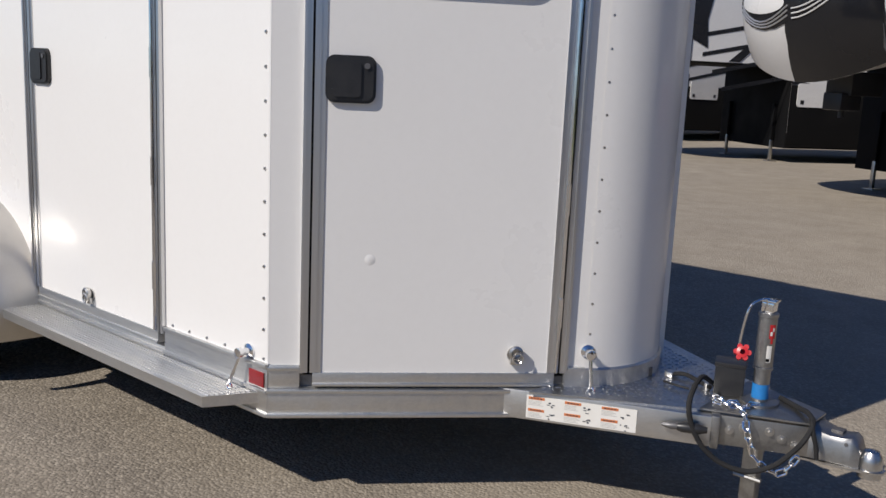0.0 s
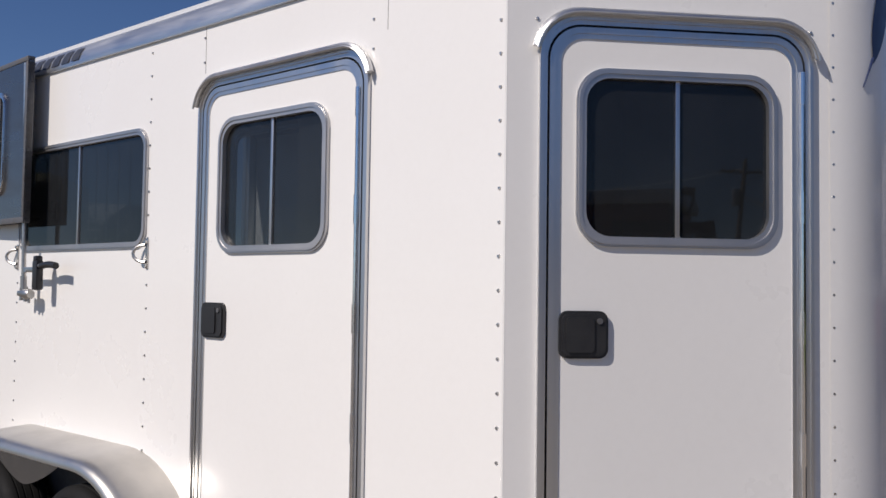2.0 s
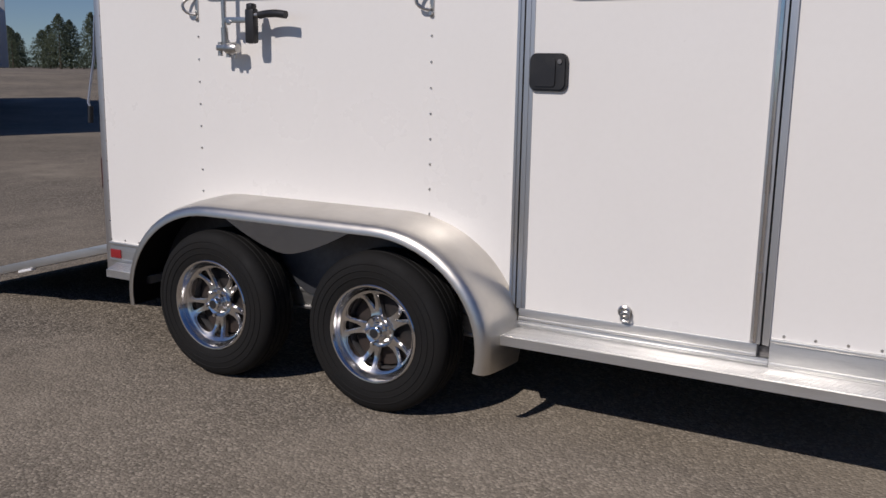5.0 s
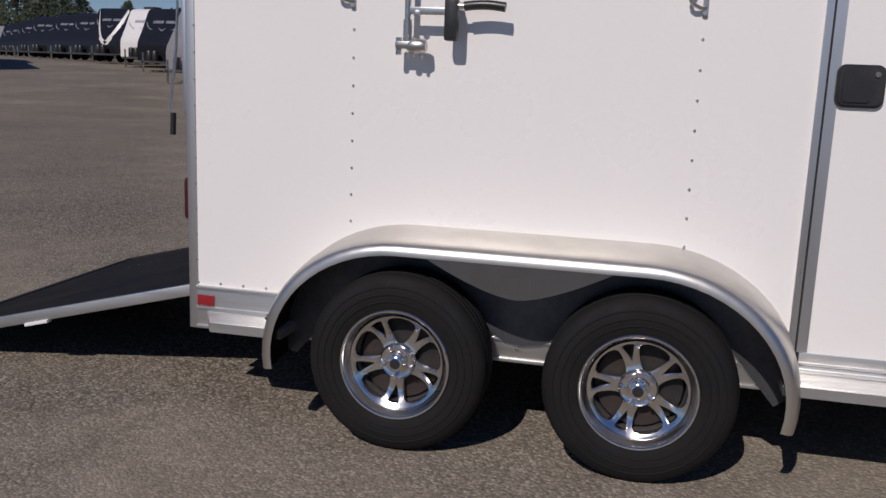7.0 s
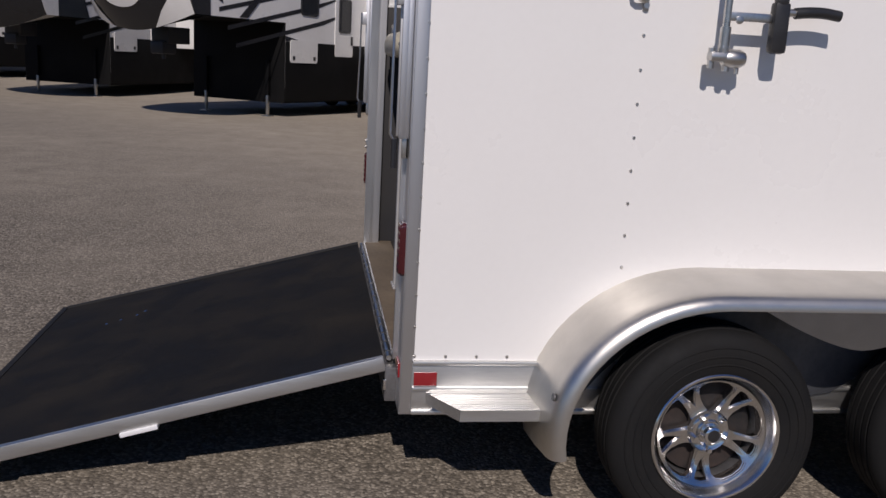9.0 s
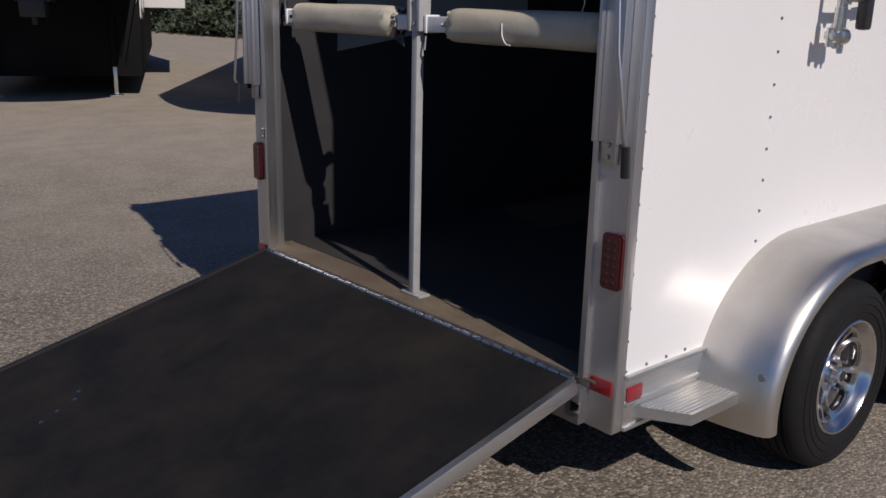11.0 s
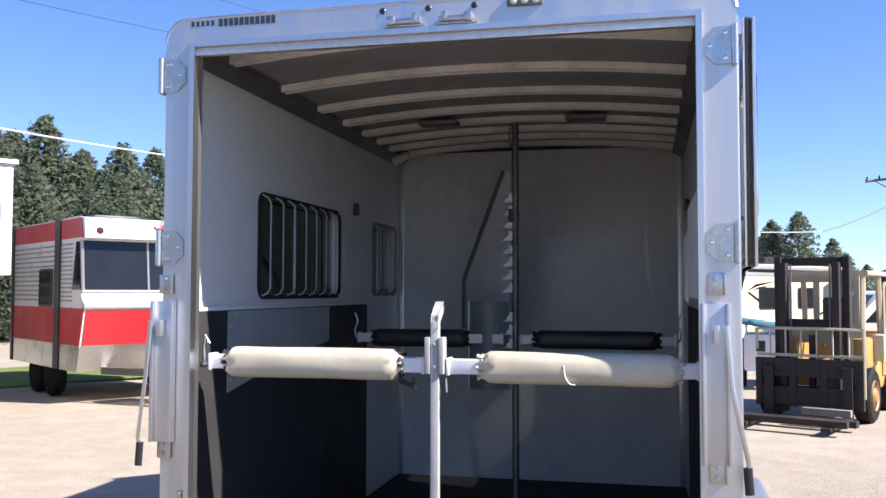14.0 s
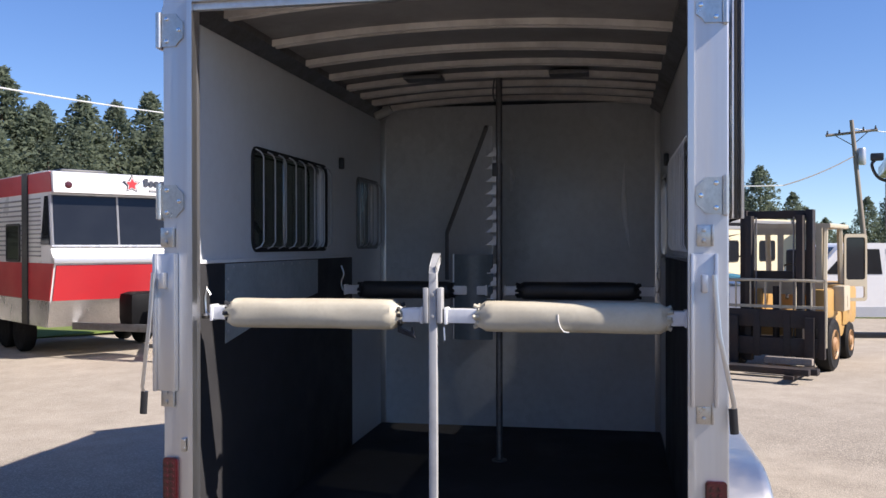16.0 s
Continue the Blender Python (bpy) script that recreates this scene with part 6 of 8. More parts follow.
def patch(bm, surf, outline, off, n=6):
    """A print on the cap: outline gives the left and right u for rows of v."""
    rows = []
    for v, u0, u1 in outline:
        rows.append([bm.verts.new(surf(u0 + (u1 - u0) * k / n, v, off)) for k in range(n + 1)])
    for a, b in zip(rows, rows[1:]):
        for k in range(n):
            bm.faces.new((a[k], a[k + 1], b[k + 1], b[k]))


def oval(cu, cv, ru, rv, n=12):
    return [(cv + rv * math.sin(t), cu - ru * math.cos(t), cu + ru * math.cos(t)) for t in [-1.5 + 3.0 * k / n for k in range(n + 1)]]


def fifth_wheel(m, base, trim, scheme, label, long=9.0, slides=True, over=0.0, floor_z=1.72, z1=3.72, bed_slide=False):
    """A fifth-wheel camper: origin on the ground between the landing legs, front towards its -y."""
    ob = thing("fifth_wheel_camper", m, label, "camper", "parked campers")
    I = Matrix.Identity(4)
    hw = 1.25
    # dark_to: top of the black sides, raised to take in shadow between campers.
    dark_to, slide_low = (1.5, 1.3) if scheme == "eye" else (1.6, 1.4)
    bm = B()
    prof = [(0.35, 0.62), (0.35, floor_z), (-1.25 - over, floor_z), (-1.25 - over, z1 - 0.12), (-1.05 - over, z1), (long, z1), (long, 0.62)]
    plate(bm, prof, [], -hw, hw, axes((0, 0, 0), (0, 1, 0), (0, 0, 1)))
    body = part("body", bm, RV_WHITE, ob, "white sidewalls")
    surf = cap_surface(hw + 0.015, floor_z, z1 - 0.02, -1.18 - over, 0.95)
    bm = B()
    N, M = 16, 14
    g = [[bm.verts.new(surf(-1 + 2 * i / N, j / M)) for j in range(M + 1)] for i in range(N + 1)]
    for i in range(N):
        for j in range(M):
            bm.faces.new((g[i][j], g[i + 1][j], g[i + 1][j + 1], g[i][j + 1]))
    back = [[bm.verts.new((s * (hw + 0.015), -1.0 - over, z)) for z in (floor_z, z1)] for s in (-1, 1)]
    for s, col in ((0, g[0]), (1, g[-1])):
        for j in range(M):
            a, b = col[j], col[j + 1]
            bm.faces.new((a, b, back[s][1] if j >= M // 2 else back[s][0]))
        bm.faces.new((col[M // 2], back[s][1], back[s][0]))
    top = [g[i][M] for i in range(N + 1)]
    bm.faces.new(top + [back[1][1], back[0][1]])
    bot = [g[i][0] for i in range(N + 1)]
    bm.faces.new([back[0][0], back[1][0]] + bot[::-1])
    cap = part("front_cap", bm, base, ob, "bowed moulded front cap")
    if scheme == "eye":
        bm = B()
        patch(bm, surf, [(v, 0.74 - 0.76 * math.sin(min(1.0, (1 - v) * 1.35) * math.pi / 2) - 0.5 * max(0.0, 0.22 - v), 1.0) for v in [k / 14 for k in range(15)]], 0.010, 8)
        part("black_panel", bm, trim, cap, "glossy black centre panel")
        bm = B()
        patch(bm, surf, oval(-0.34, 0.56, 0.62, 0.27), 0.012, 10)
        part("dark_print", bm, trim, cap, "dark oval print")
        bm = B()
        patch(bm, surf, [(0.585, -0.975, 0.24), (0.73, -0.96, 0.3)], 0.018, 14)
        part("pale_band", bm, RV_WHITE, cap)
        for k in range(7):
            bm = B()
            u = -0.92 + 0.155 * k
            patch(bm, surf, [(0.61, u, u + 0.036), (0.71, u + 0.03, u + 0.066)], 0.024, 1)
            patch(bm, surf, [(0.61, u + 0.07, u + 0.088), (0.71, u + 0.1, u + 0.118)], 0.024, 1)
            part("print_bar", bm, SKIRT, cap)
        bm = B()
        patch(bm, surf, oval(-0.36, 0.46, 0.36, 0.07), 0.02, 8)
        part("moon_print", bm, RV_WHITE, cap)
        for k in range(3):
            bm = B()
            tube(bm, [surf(-0.76 + 0.1 * i, 0.44 - 0.03 * k - (0.10 - 0.012 * k) * math.sin(math.pi * i / 8), 0.016) for i in range(9)], 0.012, 5)
            part("pale_streak", bm, RV_SILVER, cap)
        for k in range(3):
            bm = B()
            tube(bm, [surf(0.1 + 0.09 * i, 0.36 + 0.004 * i * i + 0.03 * k, 0.02) for i in range(9)], 0.01, 5)
            part("pale_streak", bm, RV_WHITE, cap)
    elif scheme == "smile":
        bm = B()
        rows = []
        for k in range(25):
            u = -0.99 + 1.98 * k / 24
            lo, hi = 0.16 + 0.78 * abs(u) ** 2.6, 0.30 + 0.72 * abs(u) ** 2.2
            rows.append([bm.verts.new(surf(u, min(1.0, lo + (hi - lo) * j / 3), 0.014)) for j in range(4)])
        for a, b in zip(rows, rows[1:]):
            for j in range(3):
                bm.faces.new((a[j], b[j], b[j + 1], a[j + 1]))
        part("white_band", bm, RV_WHITE, cap, "white crescent band")
        bm = B()
        patch(bm, surf, oval(0.0, 0.50, 0.52, 0.12), 0.012, 8)
        part("moon_print", bm, GLOWY, cap)
        for k in range(2):
            bm = B()
            tube(bm, [surf(-0.62 + 0.124 * i, 0.40 - 0.03 * k + 0.14 * abs(-1 + 0.2 * i) ** 2, 0.016) for i in range(11)], 0.012, 5)
            part("pale_streak", bm, RV_SILVER, cap)
        for k in range(8):
            bm = B()
            u = -0.5 + 0.13 * k
            patch(bm, surf, [(0.70, u, u + 0.085), (0.76, u + 0.01, u + 0.095)], 0.014, 1)
            part("print_bar", bm, RV_SILVER, cap)
    else:
        for k in range(3):
            bm = B()
            tube(bm, [surf(-0.1 + 0.11 * i, 0.34 + 0.012 * i * i * 0.25 + 0.03 * k, 0.014) for i in range(10)], 0.012, 5)
            part("pale_streak", bm, RV_WHITE, cap)
    for s in (-1, 1):
        bm = B()
        lathe(bm, [(0.05, 0.0), (0.05, 0.012), (0.0, 0.03)], Matrix.Translation(surf(0.9 * s, 0.92)) @ Matrix.Rotation(radians(90), 4, 'X'), 10)
        part("marker_lamp", bm, REDLENS, cap)
    # skirt, underside, legs and pin box; the black panels reach low to hold the shade underneath
    for nm, a, b in (("shaded_skirt", (-hw - 0.012, 0.35, 0.34), (-hw, long, dark_to)), ("shaded_skirt", (hw, 0.35, 0.34), (hw + 0.012, long, dark_to)), ("front_wall", (-hw, 0.335, 0.3), (hw, 0.352, floor_z)), ("underbelly", (-hw + 0.05, 0.4, 0.3), (hw - 0.05, long - 0.1, 0.62)), ("overhang_floor", (-hw + 0.02, -1.2 - over, floor_z - 0.02), (hw - 0.02, 0.34, floor_z + 0.002))):
        bm = B()
        box(bm, a, b, 0.004)
        part(nm, bm, SKIRT, ob, "black panel, shade included")
    for s in (-1, 1):
        if scheme == "eye":
            continue
        bm = B()
        patch(bm, surf, [(0.0, s * 0.42, s * 1.0), (0.10, s * 0.62, s * 1.0), (0.22, s * 0.82, s * 1.0), (0.33, s * 0.97, s * 1.0)], 0.03, 6)
        part("white_corner", bm, RV_WHITE, cap, "white lower corner")
        bm = B()
        plate(bm, [(0.35, 1.61), (1.0, 1.61), (0.35, 1.71)], [], hw if s > 0 else -hw - 0.008, hw + 0.008 if s > 0 else -hw, axes((0, 0, 0), (0, 1, 0), (0, 0, 1)))
        part("side_graphic", bm, RV_DARK, body)
    if scheme == "smile":
        # the cap's black wraps round onto the sides above a white lower corner
        e = -1.0 - over
        for s in (-1, 1):
            bm = B()
            SW = axes((0, 0, 0), (0, 1, 0), (0, 0, 1))
            w0, w1 = (hw, hw + 0.014) if s > 0 else (-hw - 0.014, -hw)
            plate(bm, [(e, floor_z + 0.42), (e + 0.35, floor_z + 0.26), (e + 0.3, floor_z + 0.8), (e + 0.5, z1 - 0.15), (e, z1 - 0.12)], [], w0, w1, SW)
            plate(bm, [(e + 0.85, floor_z + 0.02), (e + 1.1, floor_z + 0.02), (e + 1.75, floor_z + 0.62), (e + 1.62, floor_z + 0.66)], [], w0, w1, SW)
            part("cap_wrap", bm, RV_DARK, body, "black wrap of the cap on the side")
    if scheme == "eye":
        e = -1.0 - over
        bm = B()
        plate(bm, [(e, floor_z), (e + 1.15, floor_z), (e + 0.95, floor_z + 0.5), (e + 1.1, z1 - 0.12), (e, z1 - 0.12)], [], hw, hw + 0.014, axes((0, 0, 0), (0, 1, 0), (0, 0, 1)))
        part("cap_wrap", bm, RV_DARK, body, "black wrap of the cap on the side")
    for k in range(4):
        bm = B()
        x = hw + 0.006
        a, b = 2.95 - 0.33 * k, 0.9 + 0.25 * k - 1.3 * over
        vs = [bm.verts.new(p) for p in ((x, b - 1.6, a - 0.55), (x, b + 1.4, a + 0.05), (x, b + 2.6, a + 0.42), (x, b + 1.2, a + 0.10), (x, b - 1.6, a - 0.47))]
        bm.faces.new(vs)
        part("side_stripe", bm, RV_DARK, body, "dark swoosh stripe")
    for s in (-1, 1):
        bm = B()
        box(bm, (s * 0.85 - 0.028, 0.262, 0.03), (s * 0.85 + 0.028, 0.318, 0.5), 0.004)
        box(bm, (s * 0.85 - 0.1, 0.19, 0.0), (s * 0.85 + 0.1, 0.39, 0.02), 0.004)
        leg = part("landing_leg", bm, ZINC, ob, "grey steel landing leg")
        bm = B()
        box(bm, (s * 0.85 - 0.04, 0.25, 0.45), (s * 0.85 + 0.04, 0.334, 1.2), 0.006)
        part("leg_housing", bm, SKIRT, leg, "black leg housing")
    bm = B()
    box(bm, (-0.22, -1.0 - over, 1.42), (0.22, -0.4 - over, 1.74), 0.02)
    box(bm, (-0.16, -1.1 - over, 1.22), (0.16, -0.72 - over, 1.46), 0.03)
    cyl(bm, (0, -0.9 - over, 1.12), (0, -0.9 - over, 1.24), 0.04, 10)
    part("pin_box", bm, PLASTIC, ob, "black pin box")
    right, left = axes((hw, 0, 0), (0, 1, 0), (0, 0, 1)), axes((-hw, 0, 0), (0, -1, 0), (0, 0, 1))
    flat_window(body, right, 0.9, 2.2, 1.5, 2.8)
    flat_window(body, left, -1.5, 2.2, -0.9, 2.8)
    bm = B()
    plate(bm, rrect(2.2, dark_to - 0.27, 2.95, 2.95, 0.05), [], 0.0, 0.02, right)
    d = part("entry_door", bm, RV_WHITE, ob)
    flat_window(d, axes((hw + 0.02, 0, 0), (0, 1, 0), (0, 0, 1)), 2.36, 1.9, 2.8, 2.6, 0.05)
    bm = B()
    box(bm, (hw + 0.02, 2.85, 1.6), (hw + 0.05, 2.9, 1.8), 0.01)
    part("door_handle", bm, PLASTIC, d)
    bm = B()
    plate(bm, rrect(0.5, 1.16, 1.5, 1.64, 0.06), [], 0.012, 0.028, right)
    hatch = part("storage_hatch", bm, RV_WHITE, ob)
    for u in (0.62, 1.38):
        bm = B()
        box(bm, (hw + 0.028, u - 0.04, 1.22), (hw + 0.036, u + 0.04, 1.3), 0.004)
        part("hatch_latch", bm, PLASTIC, hatch)
    if bed_slide:
        bm = B()
        box(bm, (hw - 0.05, -0.85, floor_z + 0.32), (hw + 0.36, 1.05, z1 - 0.2), 0.02)
        sl = part("bed_slide", bm, RV_WHITE, ob, "white bedroom slide-out")
        for z in (floor_z + 0.62, floor_z + 1.12):
            bm = B()
            box(bm, (hw + 0.16, -0.862, z), (hw + 0.19, -0.85, z + 0.16), 0.003)
            part("marker_strip", bm, PLASTIC, sl)
        bm = B()
        box(bm, (hw - 0.05, -0.9, z1 - 0.2), (hw + 0.4, 1.1, z1 - 0.15), 0.01)
        part("slide_roof", bm, RV_WHITE, sl)
    if slides:
        bm = B()
        box(bm, (hw - 0.1, 3.5, slide_low), (hw + 0.75, 7.2, 3.3), 0.03)
        sl = part("slide_out", bm, RV_WHITE, ob, "extended white slide-out")
        flat_window(sl, axes((hw + 0.75, 0, 0), (0, 1, 0), (0, 0, 1)), 4.2, 1.9, 6.4, 2.8)
        bm = B()
        box(bm, (hw - 0.1, 3.45, 3.3), (hw + 0.8, 7.25, 3.36), 0.01)
        part("slide_roof", bm, RV_DARK, sl)
    for y in (5.6, 6.6):
        for s in (-1, 1):
            bm = B()
            lathe(bm, [(0.0, -0.11), (0.2, -0.11), (0.34, -0.1), (0.37, -0.07), (0.37, 0.07), (0.34, 0.1), (0.2, 0.11), (0.0, 0.11)], Matrix.Translation((s * 1.05, y, 0.37)) @ Matrix.Rotation(radians(90), 4, 'Y'), 24)
            part("wheel", bm, TYRE, ob)
    bm = B()
    box(bm, (-0.4, 3.4, z1), (0.4, 4.2, z1 + 0.3), 0.08)
    part("roof_unit", bm, PLASTIC, ob)
    return ob


camper_b = fifth_wheel(at_yard(2.58, 12.7, (-0.413, -0.911)), RV_WHITE, RV_DARK, "eye", "fifth-wheel camper with a white and black front cap", over=0.62, floor_z=1.91, z1=3.56)
fifth_wheel(at_yard(5.16, 9.05, (-0.59, -0.81)), RV_DARK, RV_WHITE, "smile", "fifth-wheel camper with a white crescent on its dark front cap", floor_z=1.58, z1=3.38, bed_slide=True)
camper_a = fifth_wheel(at_yard(-2.15, 17.65, (-0.57, -0.82)), RV_DARK, RV_WHITE, "smile", "fifth-wheel camper with a white crescent and white lower corners", over=1.0, floor_z=1.98, z1=3.86)
copy_thing(camper_b, at_yard(-6.7, 21.8, (-0.38, -0.925)))
copy_thing(camper_a, at_yard(-10.75, 26.2, (-0.52, -0.854)))
copy_thing(camper_b, at_yard(-18.05, 10.45, (0.857, -0.515)))
copy_thing(camper_a, at_yard(-29.3, 30.0, (0.67, -0.74)))


def travel_trailer(m, label, side_mat, front_mat, hw=1.22, z1=3.0, long=7.5, low=0.5, band=False, rake=0.75, sides=True):
    """A bumper-pull camper with a raked dark front; origin on the ground under the front wall."""
    ob = thing("travel_trailer", m, label, "camper", "parked campers")

    def lean(z):
        return rake * max(z - 1.3, 0.0) / (z1 - 1.55)
    bm = B()
    nose = [(0.0, low), (0.0, 1.2), (0.05, 1.42), (rake * 0.55, z1 - 0.95), (rake, z1 - 0.25), (rake + 0.12, z1 - 0.09), (rake + 0.3, z1)]
    prof = nose + [(long, z1), (long, low)]
    plate(bm, prof, [], -hw, hw, axes((0, 0, 0), (0, 1, 0), (0, 0, 1)))
    body = part("body", bm, side_mat, ob)
    bm = B()
    o = 0.014
    rows = [[bm.verts.new((x, y - o, z + o)) for y, z in nose] for x in (-hw - 0.012, hw + 0.012)]
    for k in range(len(rows[0]) - 1):
        bm.faces.new((rows[0][k], rows[1][k], rows[1][k + 1], rows[0][k + 1]))
    for s, r in ((-1, rows[0]), (1, rows[1])):
        for k in range(len(r) - 1):
            (p, q) = (r[k], r[k + 1])
            a = bm.verts.new((p.co.x, p.co.y + 0.10, p.co.z))
            b = bm.verts.new((q.co.x, q.co.y + 0.10, q.co.z))
            bm.faces.new((p, q, b, a))
    cap = part("front_cap", bm, front_mat, ob, "raked dark front panel")
    u = -0.68
    for k in range(11):
        w = 0.1 + 0.02 * ((k * 5) % 3)
        if k != 5:
            bm = B()
            vs = [bm.verts.new((u + du + 0.03 * dz, lean(2.3 + 0.13 * dz) - 0.03, 2.3 + 0.13 * dz)) for du, dz in ((0, 0), (w - 0.035, 0), (w - 0.035, 1), (0, 1))]
            bm.faces.new(vs)
            part("print_bar", bm, RV_SILVER, cap)
        u += w + 0.012
    for s in (-1, 1):
        bm = B()
        vs = [bm.verts.new((s * x, lean(z) - 0.03, z)) for x, z in ((0.55, 1.98), (0.85, 2.1), (1.12, 2.42), (0.95, 2.13), (0.7, 2.0))]
        bm.faces.new(vs)
        part("pale_streak", bm, RV_SILVER, cap)
        bm = B()
        vs = [bm.verts.new((s * x, lean(z) - 0.03, z)) for x, z in ((0.0, 1.93), (0.13, 2.0), (0.26, 2.09), (0.13, 2.03), (0.0, 1.98))]
        bm.faces.new(vs)
        part("chevron", bm, RV_SILVER, cap)
    if band:
        for s in (-1, 1):
            bm = B()
            rows = []
            for k in range(13):
                f = k / 12
                z = 1.05 + (z1 - 1.2) * f ** 1.25
                y = lean(z) - 0.045
                u = 0.05 + 1.05 * f ** 0.7
                rows.append([bm.verts.new((s * (u - 0.20 * (1 - 0.6 * f)), y, z + 0.10)), bm.verts.new((s * u, y, z - 0.08))])
            for a, b in zip(rows, rows[1:]):
                bm.faces.new((a[0], a[1], b[1], b[0]))
            part("white_band", bm, RV_WHITE, cap, "white curved band")
    R = axes((hw + 0.002, 0, 0), (0, 1, 0), (0, 0, 1))
    if sides:
        flat_window(body, R, 1.55, 1.68, 2.5, 2.28)
        flat_window(body, R, 3.9, 1.68, 4.9, 2.28)
        bm = B()
        for k in range(6):
            plate(bm, [(0.12, 0.9 + 0.066 * k), (long - 0.1, 0.9 + 0.066 * k), (long - 0.1, 0.955 + 0.066 * k), (0.12, 0.955 + 0.066 * k)], [], 0.0, 0.012, R)
        part("ribbed_band", bm, RV_TAN, body, "brown ribbed lower band")
        bm = B()
        plate(bm, [(0.12, low), (long - 0.1, low), (long - 0.1, 0.89), (0.12, 0.89)], [], 0.0, 0.01, R)
        part("lower_skirt", bm, RV_DARK, body, "dark lower skirt")
        bm = B()
        plate(bm, rrect(0.34, 0.86, 1.16, 1.28, 0.06), [], 0.0, 0.024, R)
        part("storage_hatch", bm, RV_WHITE, ob)
        bm = B()
        for pts in ([(0.85, 2.18), (1.35, 2.4), (2.7, 2.52), (1.4, 2.33)], [(0.85, 2.16), (1.0, 2.17), (1.55, 1.95), (1.55, 1.86)], [(1.1, 2.2), (1.5, 2.31), (2.2, 2.37), (1.5, 2.26)], [(0.12, 1.42), (0.5, 1.33), (2.2, 1.33), (0.5, 1.37)], [(2.5, 1.84), (3.0, 1.82), (3.0, 1.8), (2.5, 1.79)]):
            plate(bm, pts, [], 0.0, 0.005, R)
        part("swoosh_print", bm, SKIRT, body, "dark swoosh print")
        bm = B()
        plate(bm, [(3.05, 0.9), (3.2, 0.9), (3.2, z1 - 0.3), (3.05, z1 - 0.3)], [], 0.0, 0.03, R)
        part("side_rail", bm, RV_TAN, body, "brown upright rail")
    for k, mat in enumerate((RV_SILVER, RV_DARK, RV_SILVER if sides else RV_CREAM)):
        bm = B()
        for s in (-1, 1):
            z = z1 - 0.35 + 0.1 * k
            box(bm, (s * hw - 0.02 - 0.004 * k, rake + 0.12 * (k + 0.3), z), (s * hw + 0.02 + 0.004 * k, long, z + 0.1), 0.006)
        part("roof_trim", bm, mat, ob)
    bm = B()
    box(bm, (-0.06, -1.15, 0.42), (0.06, 0.1, 0.52), 0.005)
    for s in (-1, 1):
        beam(bm, (s * 0.75, 0.1), (s * 0.05, -1.0), 0.07, 0.42, 0.52)
    part("tongue", bm, DARKMETAL, ob)
    for s in (-1, 1):
        bm = B()
        lathe(bm, [(0.0, 0.0), (0.14, 0.0), (0.15, 0.05), (0.15, 0.4), (0.1, 0.48), (0.0, 0.5)], Matrix.Translation((s * 0.17, -0.35, 0.52)), 16)
        part("gas_bottle", bm, PLASTIC, ob)
    bm = B()
    box(bm, (-0.035, -1.0, 0.0), (0.035, -0.93, 0.9), 0.006)
    part("tongue_jack", bm, ZINC, ob)
    for y in (4.2, 5.1):
        for s in (-1, 1):
            bm = B()
            lathe(bm, [(0.0, -0.1), (0.2, -0.1), (0.32, -0.09), (0.34, -0.06), (0.34, 0.06), (0.32, 0.09), (0.2, 0.1), (0.0, 0.1)], Matrix.Translation((s * 1.0, y, 0.34)) @ Matrix.Rotation(radians(90), 4, 'Y'), 22)
            part("wheel", bm, TYRE, ob)
    bm = B()
    box(bm, (-0.4, 3.4, z1), (0.4, 4.1, z1 + 0.28), 0.08)
    part("roof_unit", bm, PLASTIC, ob)
    return ob


cream = travel_trailer(at_yard(24.6, -1.0, (-0.81, 0.58)), "cream travel trailer with a raked charcoal front", RV_CREAM, RV_DARK)
FACE_ROW = (-0.2, -0.98)
curved = travel_trailer(at_yard(-14.0, 27.0, (-0.35, -0.94)), "travel trailer with a white curved band on its black front", RV_WHITE, RV_DARK, band=True)
plain = travel_trailer(at_yard(-16.8, 30.2, (-0.35, -0.94)), "dull grey travel trailer with a plain front", RV_GREY, RV_GREY)
pale = travel_trailer(at_yard(-25.0, 40.0, FACE_ROW), "white travel trailer with a white front", RV_WHITE, RV_WHITE)
for ob, x, y in ((cream, -21.9, 36.6), (curved, -28.4, 42.2), (cream, -34.0, 48.2), (cream, -37.4, 50.9), (cream, -42.2, 54.9), (cream, -48.7, 62.0), (cream, -53.0, 67.0), (cream, -57.0, 71.0), (cream, -61.0, 75.0), (plain, -66.0, 79.0), (cream, -71.4, 82.4), (cream, -77.0, 86.5)):
    copy_thing(ob, at_yard(x, y, FACE_ROW))

# the cream camper parked beyond the rear of the horse trailer
tan = travel_trailer(at_yard(-18.93, 2.33, (-0.669, -0.743)) @ Matrix.Scale(1.238, 4), "cream camper with dark windows and swoosh prints", RV_CREAM, RV_CREAM, z1=3.06, long=5.9, rake=0.35, sides=False)
TS = axes((1.222, 0, 0), (0, 1, 0), (0, 0, 1))
flat_window(tan, TS, 4.55, 1.9, 5.0, 2.8, 0.07)
flat_window(tan, TS, 1.6, 1.9, 2.6, 2.6, 0.07)


def side_print(name, shapes, m, label, proud=0.006):
    bm = B()
    for pts in shapes:
        plate(bm, pts, [], 0.0, proud, TS)
    return part(name, bm, m, tan, label)


def crescent(u, v, ru, rv, wide, n=14):
    """A thin-ended crescent open towards the front."""
    ts = [math.radians(-75 + 150 * k / n) for k in range(n + 1)]
    return [(u + ru * math.cos(t), v + rv * math.sin(t)) for t in ts] + [(u + ru * math.cos(t) - wide * math.cos(t) ** 2, v + rv * math.sin(t)) for t in reversed(ts[1:-1])]


